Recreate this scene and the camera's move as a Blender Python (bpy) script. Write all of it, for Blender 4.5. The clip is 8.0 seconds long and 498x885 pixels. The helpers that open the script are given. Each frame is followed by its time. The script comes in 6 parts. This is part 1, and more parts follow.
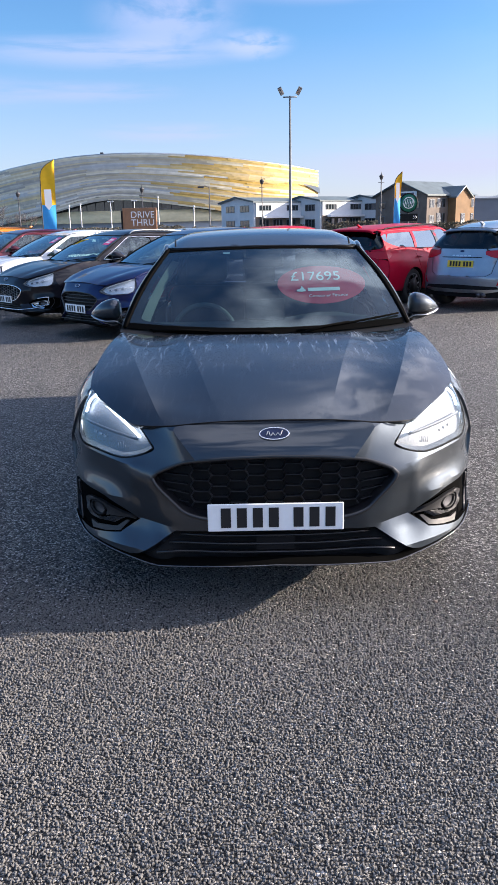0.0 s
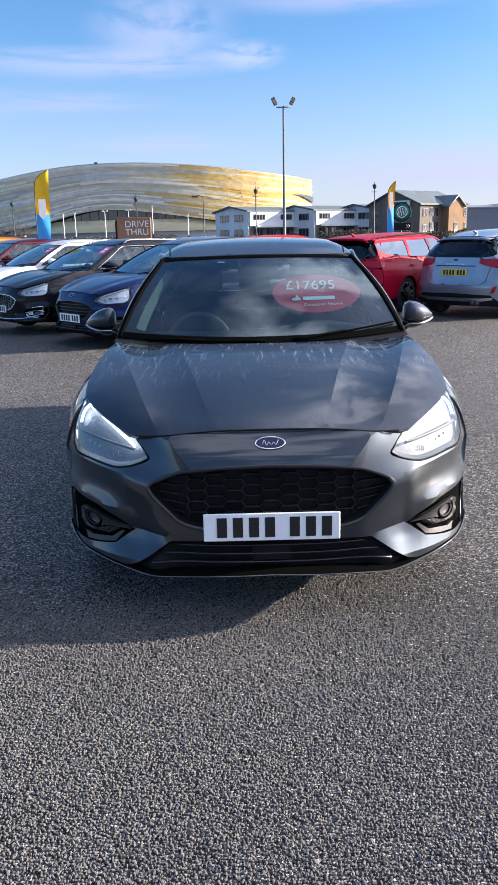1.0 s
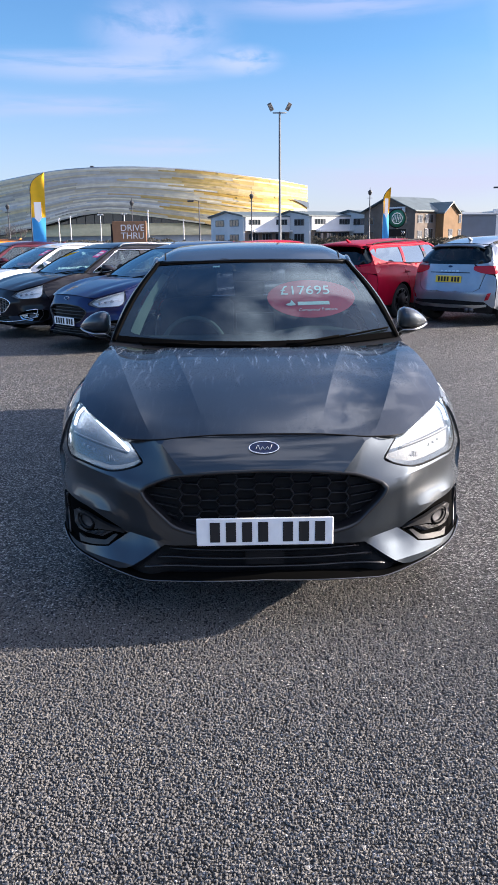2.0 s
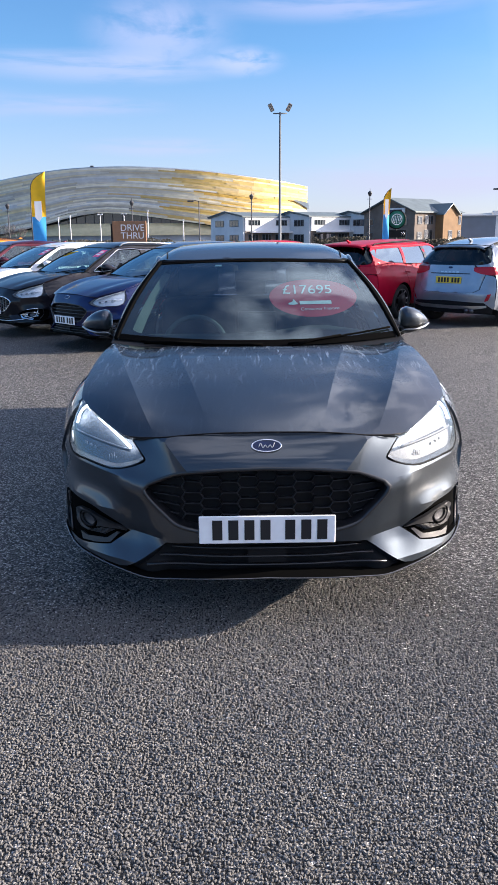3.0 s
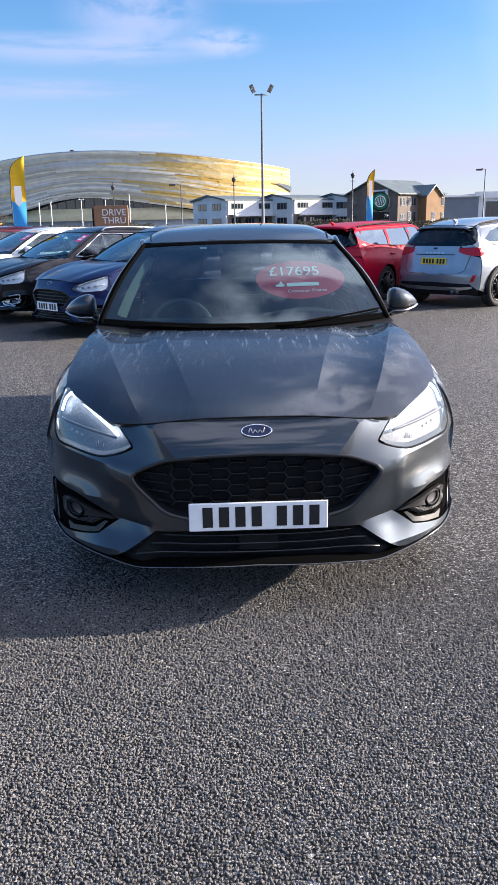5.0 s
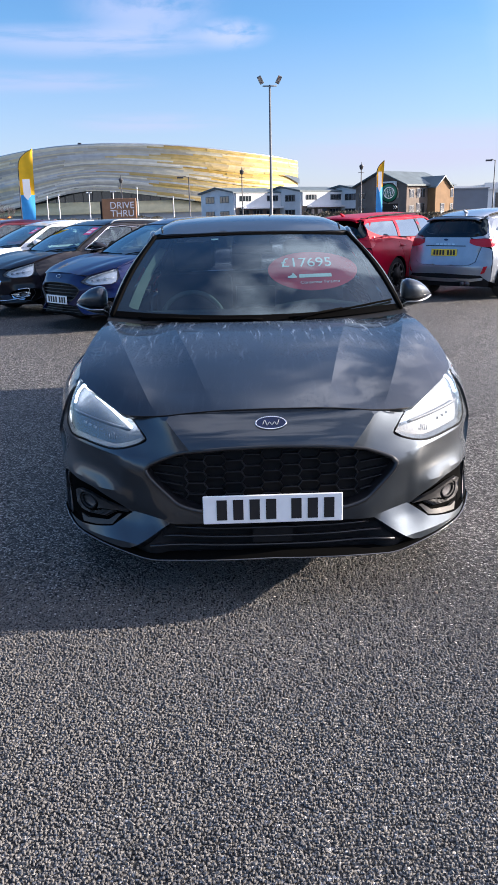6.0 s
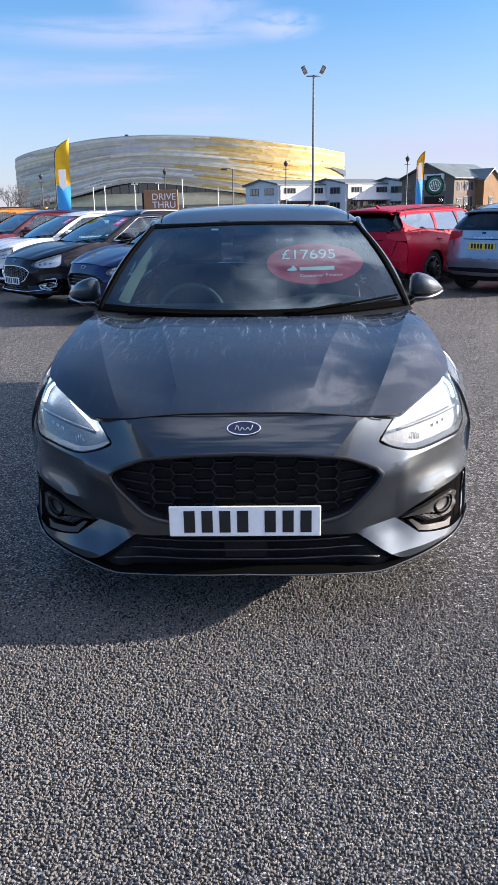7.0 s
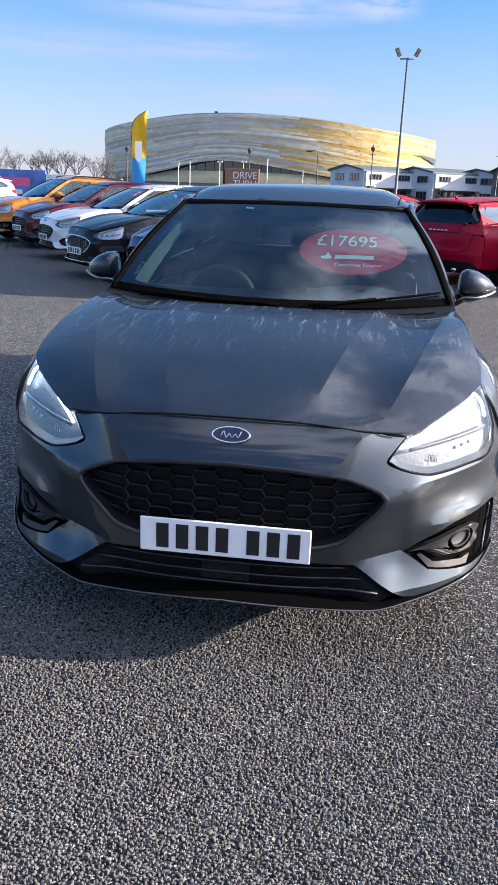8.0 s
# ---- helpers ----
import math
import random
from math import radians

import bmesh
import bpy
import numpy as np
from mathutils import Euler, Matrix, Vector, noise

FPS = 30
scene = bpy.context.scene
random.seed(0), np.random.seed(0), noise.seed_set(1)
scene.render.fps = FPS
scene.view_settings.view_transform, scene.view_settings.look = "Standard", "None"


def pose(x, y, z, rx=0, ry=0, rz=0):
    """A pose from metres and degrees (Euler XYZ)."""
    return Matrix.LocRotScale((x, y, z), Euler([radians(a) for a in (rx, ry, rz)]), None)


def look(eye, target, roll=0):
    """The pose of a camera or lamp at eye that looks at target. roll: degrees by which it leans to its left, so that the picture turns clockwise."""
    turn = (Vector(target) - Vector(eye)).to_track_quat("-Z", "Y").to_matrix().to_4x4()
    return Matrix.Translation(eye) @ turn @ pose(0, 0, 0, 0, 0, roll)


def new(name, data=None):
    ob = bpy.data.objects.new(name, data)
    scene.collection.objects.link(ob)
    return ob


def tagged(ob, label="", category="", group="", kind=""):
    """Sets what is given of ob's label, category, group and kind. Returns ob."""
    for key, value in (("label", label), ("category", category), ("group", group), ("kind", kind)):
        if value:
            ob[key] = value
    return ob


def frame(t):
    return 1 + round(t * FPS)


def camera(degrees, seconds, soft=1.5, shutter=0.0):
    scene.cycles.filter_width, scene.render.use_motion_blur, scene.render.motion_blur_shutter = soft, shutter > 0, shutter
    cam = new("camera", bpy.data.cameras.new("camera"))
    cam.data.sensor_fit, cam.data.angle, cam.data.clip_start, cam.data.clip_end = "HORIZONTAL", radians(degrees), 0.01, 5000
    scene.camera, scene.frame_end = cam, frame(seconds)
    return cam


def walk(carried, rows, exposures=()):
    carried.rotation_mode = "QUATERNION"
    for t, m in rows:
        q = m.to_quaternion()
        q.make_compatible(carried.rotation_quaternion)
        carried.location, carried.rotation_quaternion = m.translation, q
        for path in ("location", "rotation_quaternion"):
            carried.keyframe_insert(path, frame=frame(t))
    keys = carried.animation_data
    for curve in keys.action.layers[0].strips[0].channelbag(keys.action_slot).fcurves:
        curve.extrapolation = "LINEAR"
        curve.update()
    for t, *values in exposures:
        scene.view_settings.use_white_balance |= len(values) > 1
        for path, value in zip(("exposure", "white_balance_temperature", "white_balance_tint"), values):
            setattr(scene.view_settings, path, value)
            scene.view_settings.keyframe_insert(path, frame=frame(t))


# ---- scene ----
cam = camera(35.7, 8.0, 0.9)
PATH = [
    (0, (-0.083, -2.772, 1.49), (-0.092, -0.847, 0.949), -1.2),
    (0.5, (-0.082, -2.764, 1.488), (-0.088, -0.835, 0.957), -1.2),
    (1, (-0.087, -2.76, 1.49), (-0.082, -0.829, 0.97), -1.3),
    (1.5, (-0.081, -2.756, 1.491), (-0.066, -0.822, 0.979), -1.0),
    (3, (-0.101, -2.764, 1.482), (-0.077, -0.829, 0.974), -0.5),
    (3.5, (-0.095, -2.748, 1.478), (-0.063, -0.816, 0.961), -0.5),
    (4, (-0.101, -2.736, 1.476), (-0.056, -0.808, 0.948), -0.6),
    (5.5, (-0.124, -2.696, 1.464), (-0.066, -0.775, 0.909), -1.3),
    (6, (-0.135, -2.691, 1.461), (-0.098, -0.772, 0.898), -1.4),
    (6.2, (-0.122, -2.684, 1.46), (-0.094, -0.766, 0.895), -1.3),
    (6.5, (-0.031, -2.589, 1.443), (-0.041, -0.672, 0.873), -1.8),
    (6.8, (0.054, -2.507, 1.437), (0.013, -0.592, 0.863), -1.6),
    (7, (0.108, -2.46, 1.438), (0.039, -0.547, 0.86), -1.1),
    (7.2, (0.16, -2.421, 1.435), (0.047, -0.511, 0.856), -1.1),
    (7.5, (0.2, -2.344, 1.433), (0.038, -0.438, 0.848), -1.3),
    (7.8, (0.281, -2.198, 1.414), (0.067, -0.303, 0.811), -0.8),
    (8, (0.322, -2.102, 1.418), (0.089, -0.215, 0.798), 2.2),
]
walk(cam, [(t, look(eye, target, roll)) for t, eye, target, roll in PATH], [(0.0, 1.52, 6150, 14), (6.5, 1.50, 6150, 14), (8.0, 1.51, 6100, 14)])

# ---- light ----
SUN_AZ, SUN_EL = 6.0, 17.0     # degrees: from +x, turned towards +y; height
world = bpy.data.worlds.new("sky")
scene.world = world
world.use_nodes = True
wt = world.node_tree
wt.nodes.clear()


def wnode(kind, **props):
    n = wt.nodes.new(kind)
    for k, v in props.items():
        n.inputs[k].default_value = v
    return n


sky = wt.nodes.new("ShaderNodeTexSky")
sky.sky_type, sky.sun_disc = "NISHITA", False
sky.sun_elevation, sky.sun_rotation = radians(SUN_EL), radians(90 - SUN_AZ)
sky.air_density, sky.dust_density, sky.ozone_density = 1.0, 0.2, 4.0
wco = wt.nodes.new("ShaderNodeTexCoord")
wmap = wt.nodes.new("ShaderNodeMapping")
wmap.inputs["Location"].default_value = (5.3, 1.7, 0.4)
wmap.inputs["Scale"].default_value = (1.0, 1.0, 1.9)
wnoi = wnode("ShaderNodeTexNoise", Scale=3.4, Detail=7.0, Roughness=0.55, Distortion=0.35)
wramp = wt.nodes.new("ShaderNodeValToRGB")
wramp.color_ramp.elements[0].position, wramp.color_ramp.elements[0].color = 0.47, (0.02, 0.02, 0.02, 1)
wramp.color_ramp.elements[1].position, wramp.color_ramp.elements[1].color = 0.66, (0.75, 0.75, 0.75, 1)
wmix = wt.nodes.new("ShaderNodeMixRGB")
wmix.inputs["Color2"].default_value = (9.0, 9.3, 10.3, 1)
wbg = wnode("ShaderNodeBackground", Strength=0.075)
wout = wt.nodes.new("ShaderNodeOutputWorld")
wt.links.new(wco.outputs["Generated"], wmap.inputs["Vector"])
wt.links.new(wmap.outputs[0], wnoi.inputs["Vector"])
wt.links.new(wnoi.outputs["Fac"], wramp.inputs["Fac"])
whigh, wfac, wtop = wt.nodes.new("ShaderNodeMapRange"), wt.nodes.new("ShaderNodeMath"), wt.nodes.new("ShaderNodeSeparateXYZ")
whigh.inputs["From Min"].default_value, whigh.inputs["From Max"].default_value = 0.30, 0.62
whigh.inputs["To Min"].default_value, whigh.inputs["To Max"].default_value = 0.05, 1.3
wfac.operation, wfac.use_clamp = "MULTIPLY", True
wt.links.new(wco.outputs["Generated"], wtop.inputs[0])
wt.links.new(wtop.outputs["Z"], whigh.inputs["Value"])
wt.links.new(wramp.outputs[0], wfac.inputs[0])
wt.links.new(whigh.outputs[0], wfac.inputs[1])
# more cloud overhead and on the sun's side of the sky
wlean = wt.nodes.new("ShaderNodeVectorMath")
wlean.operation = "DOT_PRODUCT"
wlean.inputs[1].default_value = (1.0, -0.18, 0.34)
wt.links.new(wco.outputs["Generated"], wlean.inputs[0])
wside, wgather = wt.nodes.new("ShaderNodeMapRange"), wt.nodes.new("ShaderNodeMath")
wside.inputs["From Min"].default_value, wside.inputs["From Max"].default_value = 0.10, 0.34
wside.inputs["To Min"].default_value, wside.inputs["To Max"].default_value = 0.08, 1.8
wgather.operation, wgather.use_clamp = "MULTIPLY", True
wt.links.new(wlean.outputs["Value"], wside.inputs["Value"])
wt.links.new(wfac.outputs[0], wgather.inputs[0])
wt.links.new(wside.outputs[0], wgather.inputs[1])
wt.links.new(wgather.outputs[0], wmix.inputs["Fac"])
whsv = wt.nodes.new("ShaderNodeHueSaturation")
whsv.inputs["Saturation"].default_value = 1.1
wt.links.new(sky.outputs[0], whsv.inputs["Color"])
wt.links.new(whsv.outputs[0], wmix.inputs["Color1"])
# soft streaked clouds low over the hall
def cloud_bank(under, at, size, thick, grain, tint, lo=0.40, hi=0.60):
    """A ragged bank of cloud round one direction, over the colour given."""
    cmap, clen, cfall, cnoi, cramp, cmul = (wt.nodes.new(k) for k in ("ShaderNodeMapping", "ShaderNodeVectorMath", "ShaderNodeMapRange", "ShaderNodeTexNoise", "ShaderNodeMapRange", "ShaderNodeMath"))
    cmap.vector_type = "TEXTURE"
    cmap.inputs["Location"].default_value = at
    cmap.inputs["Scale"].default_value = (size[0], 0.6, size[1])
    clen.operation, cmul.operation = "LENGTH", "MULTIPLY"
    cfall.interpolation_type = cramp.interpolation_type = "SMOOTHSTEP"
    cfall.inputs["From Min"].default_value, cfall.inputs["From Max"].default_value = 1.15, 0.2
    cnoi.inputs["Scale"].default_value, cnoi.inputs["Detail"].default_value, cnoi.inputs["Roughness"].default_value = grain, 8.0, 0.55
    cnoi.inputs["Distortion"].default_value = 0.3
    cramp.inputs["From Min"].default_value, cramp.inputs["From Max"].default_value = lo, hi
    cramp.inputs["To Max"].default_value = thick
    mix = wt.nodes.new("ShaderNodeMixRGB")
    mix.inputs["Color2"].default_value = (*tint, 1)
    wt.links.new(wco.outputs["Generated"], cmap.inputs["Vector"])
    wt.links.new(cmap.outputs[0], clen.inputs[0])
    wt.links.new(clen.outputs["Value"], cfall.inputs["Value"])
    wt.links.new(cmap.outputs[0], cnoi.inputs["Vector"])
    wt.links.new(cnoi.outputs["Fac"], cramp.inputs["Value"])
    wt.links.new(cfall.outputs[0], cmul.inputs[0])
    wt.links.new(cramp.outputs[0], cmul.inputs[1])
    wt.links.new(cmul.outputs[0], mix.inputs["Fac"])
    wt.links.new(under, mix.inputs["Color1"])
    return mix.outputs[0]


clouds = wmix.outputs[0]
for at, size, thick, grain, tint, lo, hi in (
        ((-0.160, 0.967, 0.193), (0.19, 0.020), 0.33, 1.3, (4.6, 4.3, 5.3), 0.30, 0.58),
        ((-0.085, 0.967, 0.228), (0.09, 0.045), 0.35, 1.2, (4.7, 4.4, 5.5), 0.32, 0.58),
        ((0.010, 0.970, 0.200), (0.05, 0.018), 0.42, 1.2, (4.6, 4.4, 5.4), 0.32, 0.58),
        ((-0.180, 0.970, 0.152), (0.11, 0.013), 0.26, 1.0, (4.1, 3.7, 4.9), 0.30, 0.60),
        ((-0.090, 0.985, 0.108), (0.11, 0.013), 0.28, 1.0, (4.1, 3.7, 4.9), 0.30, 0.60),
        ((-0.330, 0.950, 0.150), (0.16, 0.020), 0.25, 1.0, (4.1, 3.7, 4.9), 0.30, 0.60),
        ((0.120, 0.960, 0.255), (0.18, 0.020), 0.32, 1.2, (4.6, 4.2, 5.3), 0.30, 0.60),
        ((0.270, 0.960, 0.070), (0.24, 0.036), 0.55, 0.9, (3.7, 3.4, 4.4), 0.20, 0.55)):
    clouds = cloud_bank(clouds, at, size, thick, grain, tint, lo, hi)
# pale haze low over the horizon
wsep, whaze, wmix2 = wt.nodes.new("ShaderNodeSeparateXYZ"), wt.nodes.new("ShaderNodeMapRange"), wt.nodes.new("ShaderNodeMixRGB")
whaze.inputs["From Min"].default_value, whaze.inputs["From Max"].default_value = 0.21, -0.02
whaze.inputs["To Min"].default_value, whaze.inputs["To Max"].default_value = 0.0, 0.72
wmix2.inputs["Color2"].default_value = (3.12, 2.95, 3.95, 1)
wt.links.new(wco.outputs["Generated"], wsep.inputs[0])
wt.links.new(wsep.outputs["Z"], whaze.inputs["Value"])
wt.links.new(whaze.outputs[0], wmix2.inputs["Fac"])
wt.links.new(clouds, wmix2.inputs["Color1"])
# bright thin cloud round the sun
sdot, sfall, smix = wt.nodes.new("ShaderNodeVectorMath"), wt.nodes.new("ShaderNodeMapRange"), wt.nodes.new("ShaderNodeMixRGB")
sdot.operation = "DOT_PRODUCT"
sdot.inputs[1].default_value = (math.cos(radians(SUN_EL)) * math.cos(radians(SUN_AZ)), math.cos(radians(SUN_EL)) * math.sin(radians(SUN_AZ)), math.sin(radians(SUN_EL)))
sfall.inputs["From Min"].default_value, sfall.inputs["From Max"].default_value = 0.42, 1.0
sfall.inputs["To Max"].default_value = 0.8
smix.inputs["Color2"].default_value = (9.6, 9.2, 10.8, 1)
wt.links.new(wco.outputs["Generated"], sdot.inputs[0])
wt.links.new(sdot.outputs["Value"], sfall.inputs["Value"])
wt.links.new(sfall.outputs[0], smix.inputs["Fac"])
wt.links.new(wmix2.outputs[0], smix.inputs["Color1"])
wt.links.new(smix.outputs[0], wbg.inputs["Color"])
wt.links.new(wbg.outputs[0], wout.inputs["Surface"])

sun = new("sun", bpy.data.lights.new("sun", "SUN"))
sun.data.energy, sun.data.angle, sun.data.color = 5.0, radians(0.6), (1.0, 0.86, 0.68)
sun.matrix_world = look((0, 0, 0), (-math.cos(radians(SUN_EL)) * math.cos(radians(SUN_AZ)),
                                    -math.cos(radians(SUN_EL)) * math.sin(radians(SUN_AZ)), -math.sin(radians(SUN_EL))))


# ---- materials ----
class Mat:
    """A principled material with a few shortcuts for procedural detail."""

    def __init__(self, name, color=(0.5, 0.5, 0.5), rough=0.5, metal=0.0, coat=0.0, spec=0.5, coat_rough=0.03):
        self.m = bpy.data.materials.new(name)
        self.m.use_nodes = True
        self.t = self.m.node_tree
        self.p = self.t.nodes["Principled BSDF"]
        self.set("Base Color", (*color, 1))
        self.set("Roughness", rough)
        self.set("Metallic", metal)
        self.set("Coat Weight", coat)
        self.set("Coat Roughness", coat_rough)
        self.set("Specular IOR Level", spec)
        self.co = self.t.nodes.new("ShaderNodeTexCoord").outputs["Object"]

    def set(self, key, value):
        self.p.inputs[key].default_value = value
        return self

    def link(self, a, b):
        self.t.links.new(a, b)

    def node(self, kind, **props):
        n = self.t.nodes.new(kind)
        for k, v in props.items():
            n.inputs[k].default_value = v
        return n

    def noise(self, scale, detail=4.0, rough=0.55, stretch=(1, 1, 1), world=False):
        src = self.co
        if world:
            src = self.node("ShaderNodeNewGeometry").outputs["Position"]
        mp = self.node("ShaderNodeMapping")
        mp.inputs["Scale"].default_value = stretch
        self.link(src, mp.inputs["Vector"])
        n = self.node("ShaderNodeTexNoise", Scale=scale, Detail=detail, Roughness=rough)
        self.link(mp.outputs[0], n.inputs["Vector"])
        return n.outputs["Fac"]

    def ramp(self, fac, stops):
        r = self.node("ShaderNodeValToRGB")
        e = r.color_ramp.elements
        while len(e) < len(stops):
            e.new(0.5)
        for el, (pos, col) in zip(e, stops):
            el.position, el.color = pos, (*col, 1)
        self.link(fac, r.inputs["Fac"])
        return r.outputs[0]

    def color(self, sock):
        self.link(sock, self.p.inputs["Base Color"])
        return self

    def rough(self, fac, lo, hi):
        m = self.node("ShaderNodeMapRange")
        m.inputs["To Min"].default_value, m.inputs["To Max"].default_value = lo, hi
        self.link(fac, m.inputs["Value"])
        self.link(m.outputs[0], self.p.inputs["Roughness"])
        return self

    def bump(self, fac, dist, strength=1.0, target="Normal"):
        b = self.node("ShaderNodeBump", Strength=strength, Distance=dist)
        self.link(fac, b.inputs["Height"])
        self.link(b.outputs[0], self.p.inputs[target])
        return self


def shade(c, k):
    return tuple(min(1, v * k) for v in c)


def varied(name, color, rough=0.6, scale=3.0, spread=0.25, bump=0.0, fine=60.0, **kw):
    """A surface with broad stains and fine grain."""
    m = Mat(name, color, rough, **kw)
    broad = m.noise(scale, 5)
    m.color(m.ramp(broad, [(0.3, shade(color, 1 - spread)), (0.7, shade(color, 1 + spread))]))
    m.rough(m.noise(scale * 2.3, 3), rough * 0.85, min(1, rough * 1.15))
    if bump:
        m.bump(m.noise(fine, 3), bump)
    return m.m


def paint(name, color, metal=0.5, rough=0.32, wet=False, coat=1.0, gloss=(0.02, 0.13), spec=0.5):
    m = Mat(name, color, rough, metal, coat=coat, coat_rough=0.03, spec=spec)
    dust = m.noise(4.0, 6)
    m.color(m.ramp(dust, [(0.35, shade(color, 0.9)), (0.75, shade(color, 1.14))]))
    cr = m.node("ShaderNodeMapRange")
    cr.inputs["To Min"].default_value, cr.inputs["To Max"].default_value = gloss
    m.link(m.noise(7.0, 6, stretch=(1, 0.5, 1)), cr.inputs["Value"])
    m.link(cr.outputs[0], m.p.inputs["Coat Roughness"])
    flake = m.noise(900, 1)
    m.bump(flake, 0.0003, 0.25)
    if wet:
        # small drops and dried runs, thickest towards the windscreen
        def times(p, q):
            mul = m.node("ShaderNodeMixRGB")
            mul.blend_type = "MULTIPLY"
            mul.inputs["Fac"].default_value = 1
            m.link(p, mul.inputs["Color1"])
            m.link(q, mul.inputs["Color2"])
            return mul.outputs[0]
        xyz = m.node("ShaderNodeSeparateXYZ")
        m.link(m.co, xyz.inputs[0])
        rear = m.ramp(xyz.outputs["Y"], [(0.45, (0.05, 0.05, 0.05)), (0.85, (1, 1, 1))])
        v = m.node("ShaderNodeTexVoronoi", Scale=120.0, Randomness=1.0)
        m.link(m.co, v.inputs["Vector"])
        drop = m.ramp(v.outputs["Distance"], [(0.22, (1, 1, 1)), (0.40, (0, 0, 0))])
        area = m.ramp(m.noise(4.0, 4, stretch=(1.6, 1, 1)), [(0.34, (0, 0, 0)), (0.52, (1, 1, 1))])
        m.bump(times(times(drop, area), rear), 0.0032, 1.0, "Coat Normal")
        wavy = m.node("ShaderNodeTexNoise", Scale=9.0, Detail=3.0)
        m.link(m.co, wavy.inputs["Vector"])
        wob = m.node("ShaderNodeVectorMath")
        wob.operation = "MULTIPLY_ADD"
        m.link(wavy.outputs["Color"], wob.inputs[0])
        wob.inputs[1].default_value = (0.05, 0.0, 0.0)
        m.link(m.co, wob.inputs[2])
        mp = m.node("ShaderNodeMapping")
        mp.inputs["Scale"].default_value = (15.0, 1.7, 1.0)
        m.link(wob.outputs[0], mp.inputs["Vector"])
        runs = m.node("ShaderNodeTexNoise", Scale=3.6, Detail=5.0, Roughness=0.6)
        m.link(mp.outputs[0], runs.inputs["Vector"])
        streak = times(m.ramp(runs.outputs["Fac"], [(0.555, (0, 0, 0)), (0.68, (1, 1, 1))]), rear)
        tint = m.node("ShaderNodeMixRGB")
        tint.inputs["Color2"].default_value = (0.22, 0.245, 0.27, 1)
        m.link(streak, tint.inputs["Fac"])
        m.link(m.p.inputs["Base Color"].links[0].from_socket, tint.inputs["Color1"])
        m.color(tint.outputs[0])
        dull = m.node("ShaderNodeMath")
        dull.operation = "MULTIPLY_ADD"
        m.link(streak, dull.inputs[0])
        dull.inputs[1].default_value = 0.3
        m.link(cr.outputs[0], dull.inputs[2])
        m.link(dull.outputs[0], m.p.inputs["Coat Roughness"])
    return m.m


def glass(name, tint, see=0.75, rough=0.0, gloss=0.05, dust=0.0):
    m = bpy.data.materials.new(name)
    m.use_nodes = True
    t = m.node_tree
    t.nodes.clear()
    tr, gl = t.nodes.new("ShaderNodeBsdfTransparent"), t.nodes.new("ShaderNodeBsdfGlossy")
    tr.inputs["Color"].default_value = (*(see * c for c in tint), 1)
    gl.inputs["Roughness"].default_value = rough
    gl.inputs["Color"].default_value = (0.78, 0.94, 1.0, 1)
    lw, power, ramp = t.nodes.new("ShaderNodeLayerWeight"), t.nodes.new("ShaderNodeMath"), t.nodes.new("ShaderNodeMapRange")
    mix, out = t.nodes.new("ShaderNodeMixShader"), t.nodes.new("ShaderNodeOutputMaterial")
    lw.inputs["Blend"].default_value = 0.5
    power.operation = "POWER"
    power.inputs[1].default_value = 4.0
    ramp.inputs["To Min"].default_value, ramp.inputs["To Max"].default_value = gloss, 0.95
    t.links.new(lw.outputs["Facing"], power.inputs[0])
    t.links.new(power.outputs[0], ramp.inputs["Value"])
    t.links.new(ramp.outputs[0], mix.inputs[0])
    t.links.new(tr.outputs[0], mix.inputs[1])
    t.links.new(gl.outputs[0], mix.inputs[2])
    last = mix.outputs[0]
    if dust:
        # a thin film of dust and dried rain, its pale colour also imitating haze
        co, n1, r1 = t.nodes.new("ShaderNodeTexCoord"), t.nodes.new("ShaderNodeTexNoise"), t.nodes.new("ShaderNodeMapRange")
        n1.inputs["Scale"].default_value, n1.inputs["Detail"].default_value, n1.inputs["Distortion"].default_value = 5.0, 8.0, 1.2
        r1.inputs["From Min"].default_value, r1.inputs["From Max"].default_value = 0.35, 0.75
        r1.inputs["To Min"].default_value, r1.inputs["To Max"].default_value = dust * 0.3, dust * 1.9
        dif, mix2 = t.nodes.new("ShaderNodeBsdfDiffuse"), t.nodes.new("ShaderNodeMixShader")
        dif.inputs["Color"].default_value = (0.62, 0.66, 0.68, 1)
        t.links.new(co.outputs["Object"], n1.inputs["Vector"])
        t.links.new(n1.outputs["Fac"], r1.inputs["Value"])
        t.links.new(r1.outputs[0], mix2.inputs[0])
        t.links.new(last, mix2.inputs[1])
        t.links.new(dif.outputs[0], mix2.inputs[2])
        last = mix2.outputs[0]
    t.links.new(last, out.inputs["Surface"])
    return m


def glow(name, color, strength):
    m = Mat(name, color, 0.3)
    m.set("Emission Color", (*color, 1)).set("Emission Strength", strength)
    return m.m


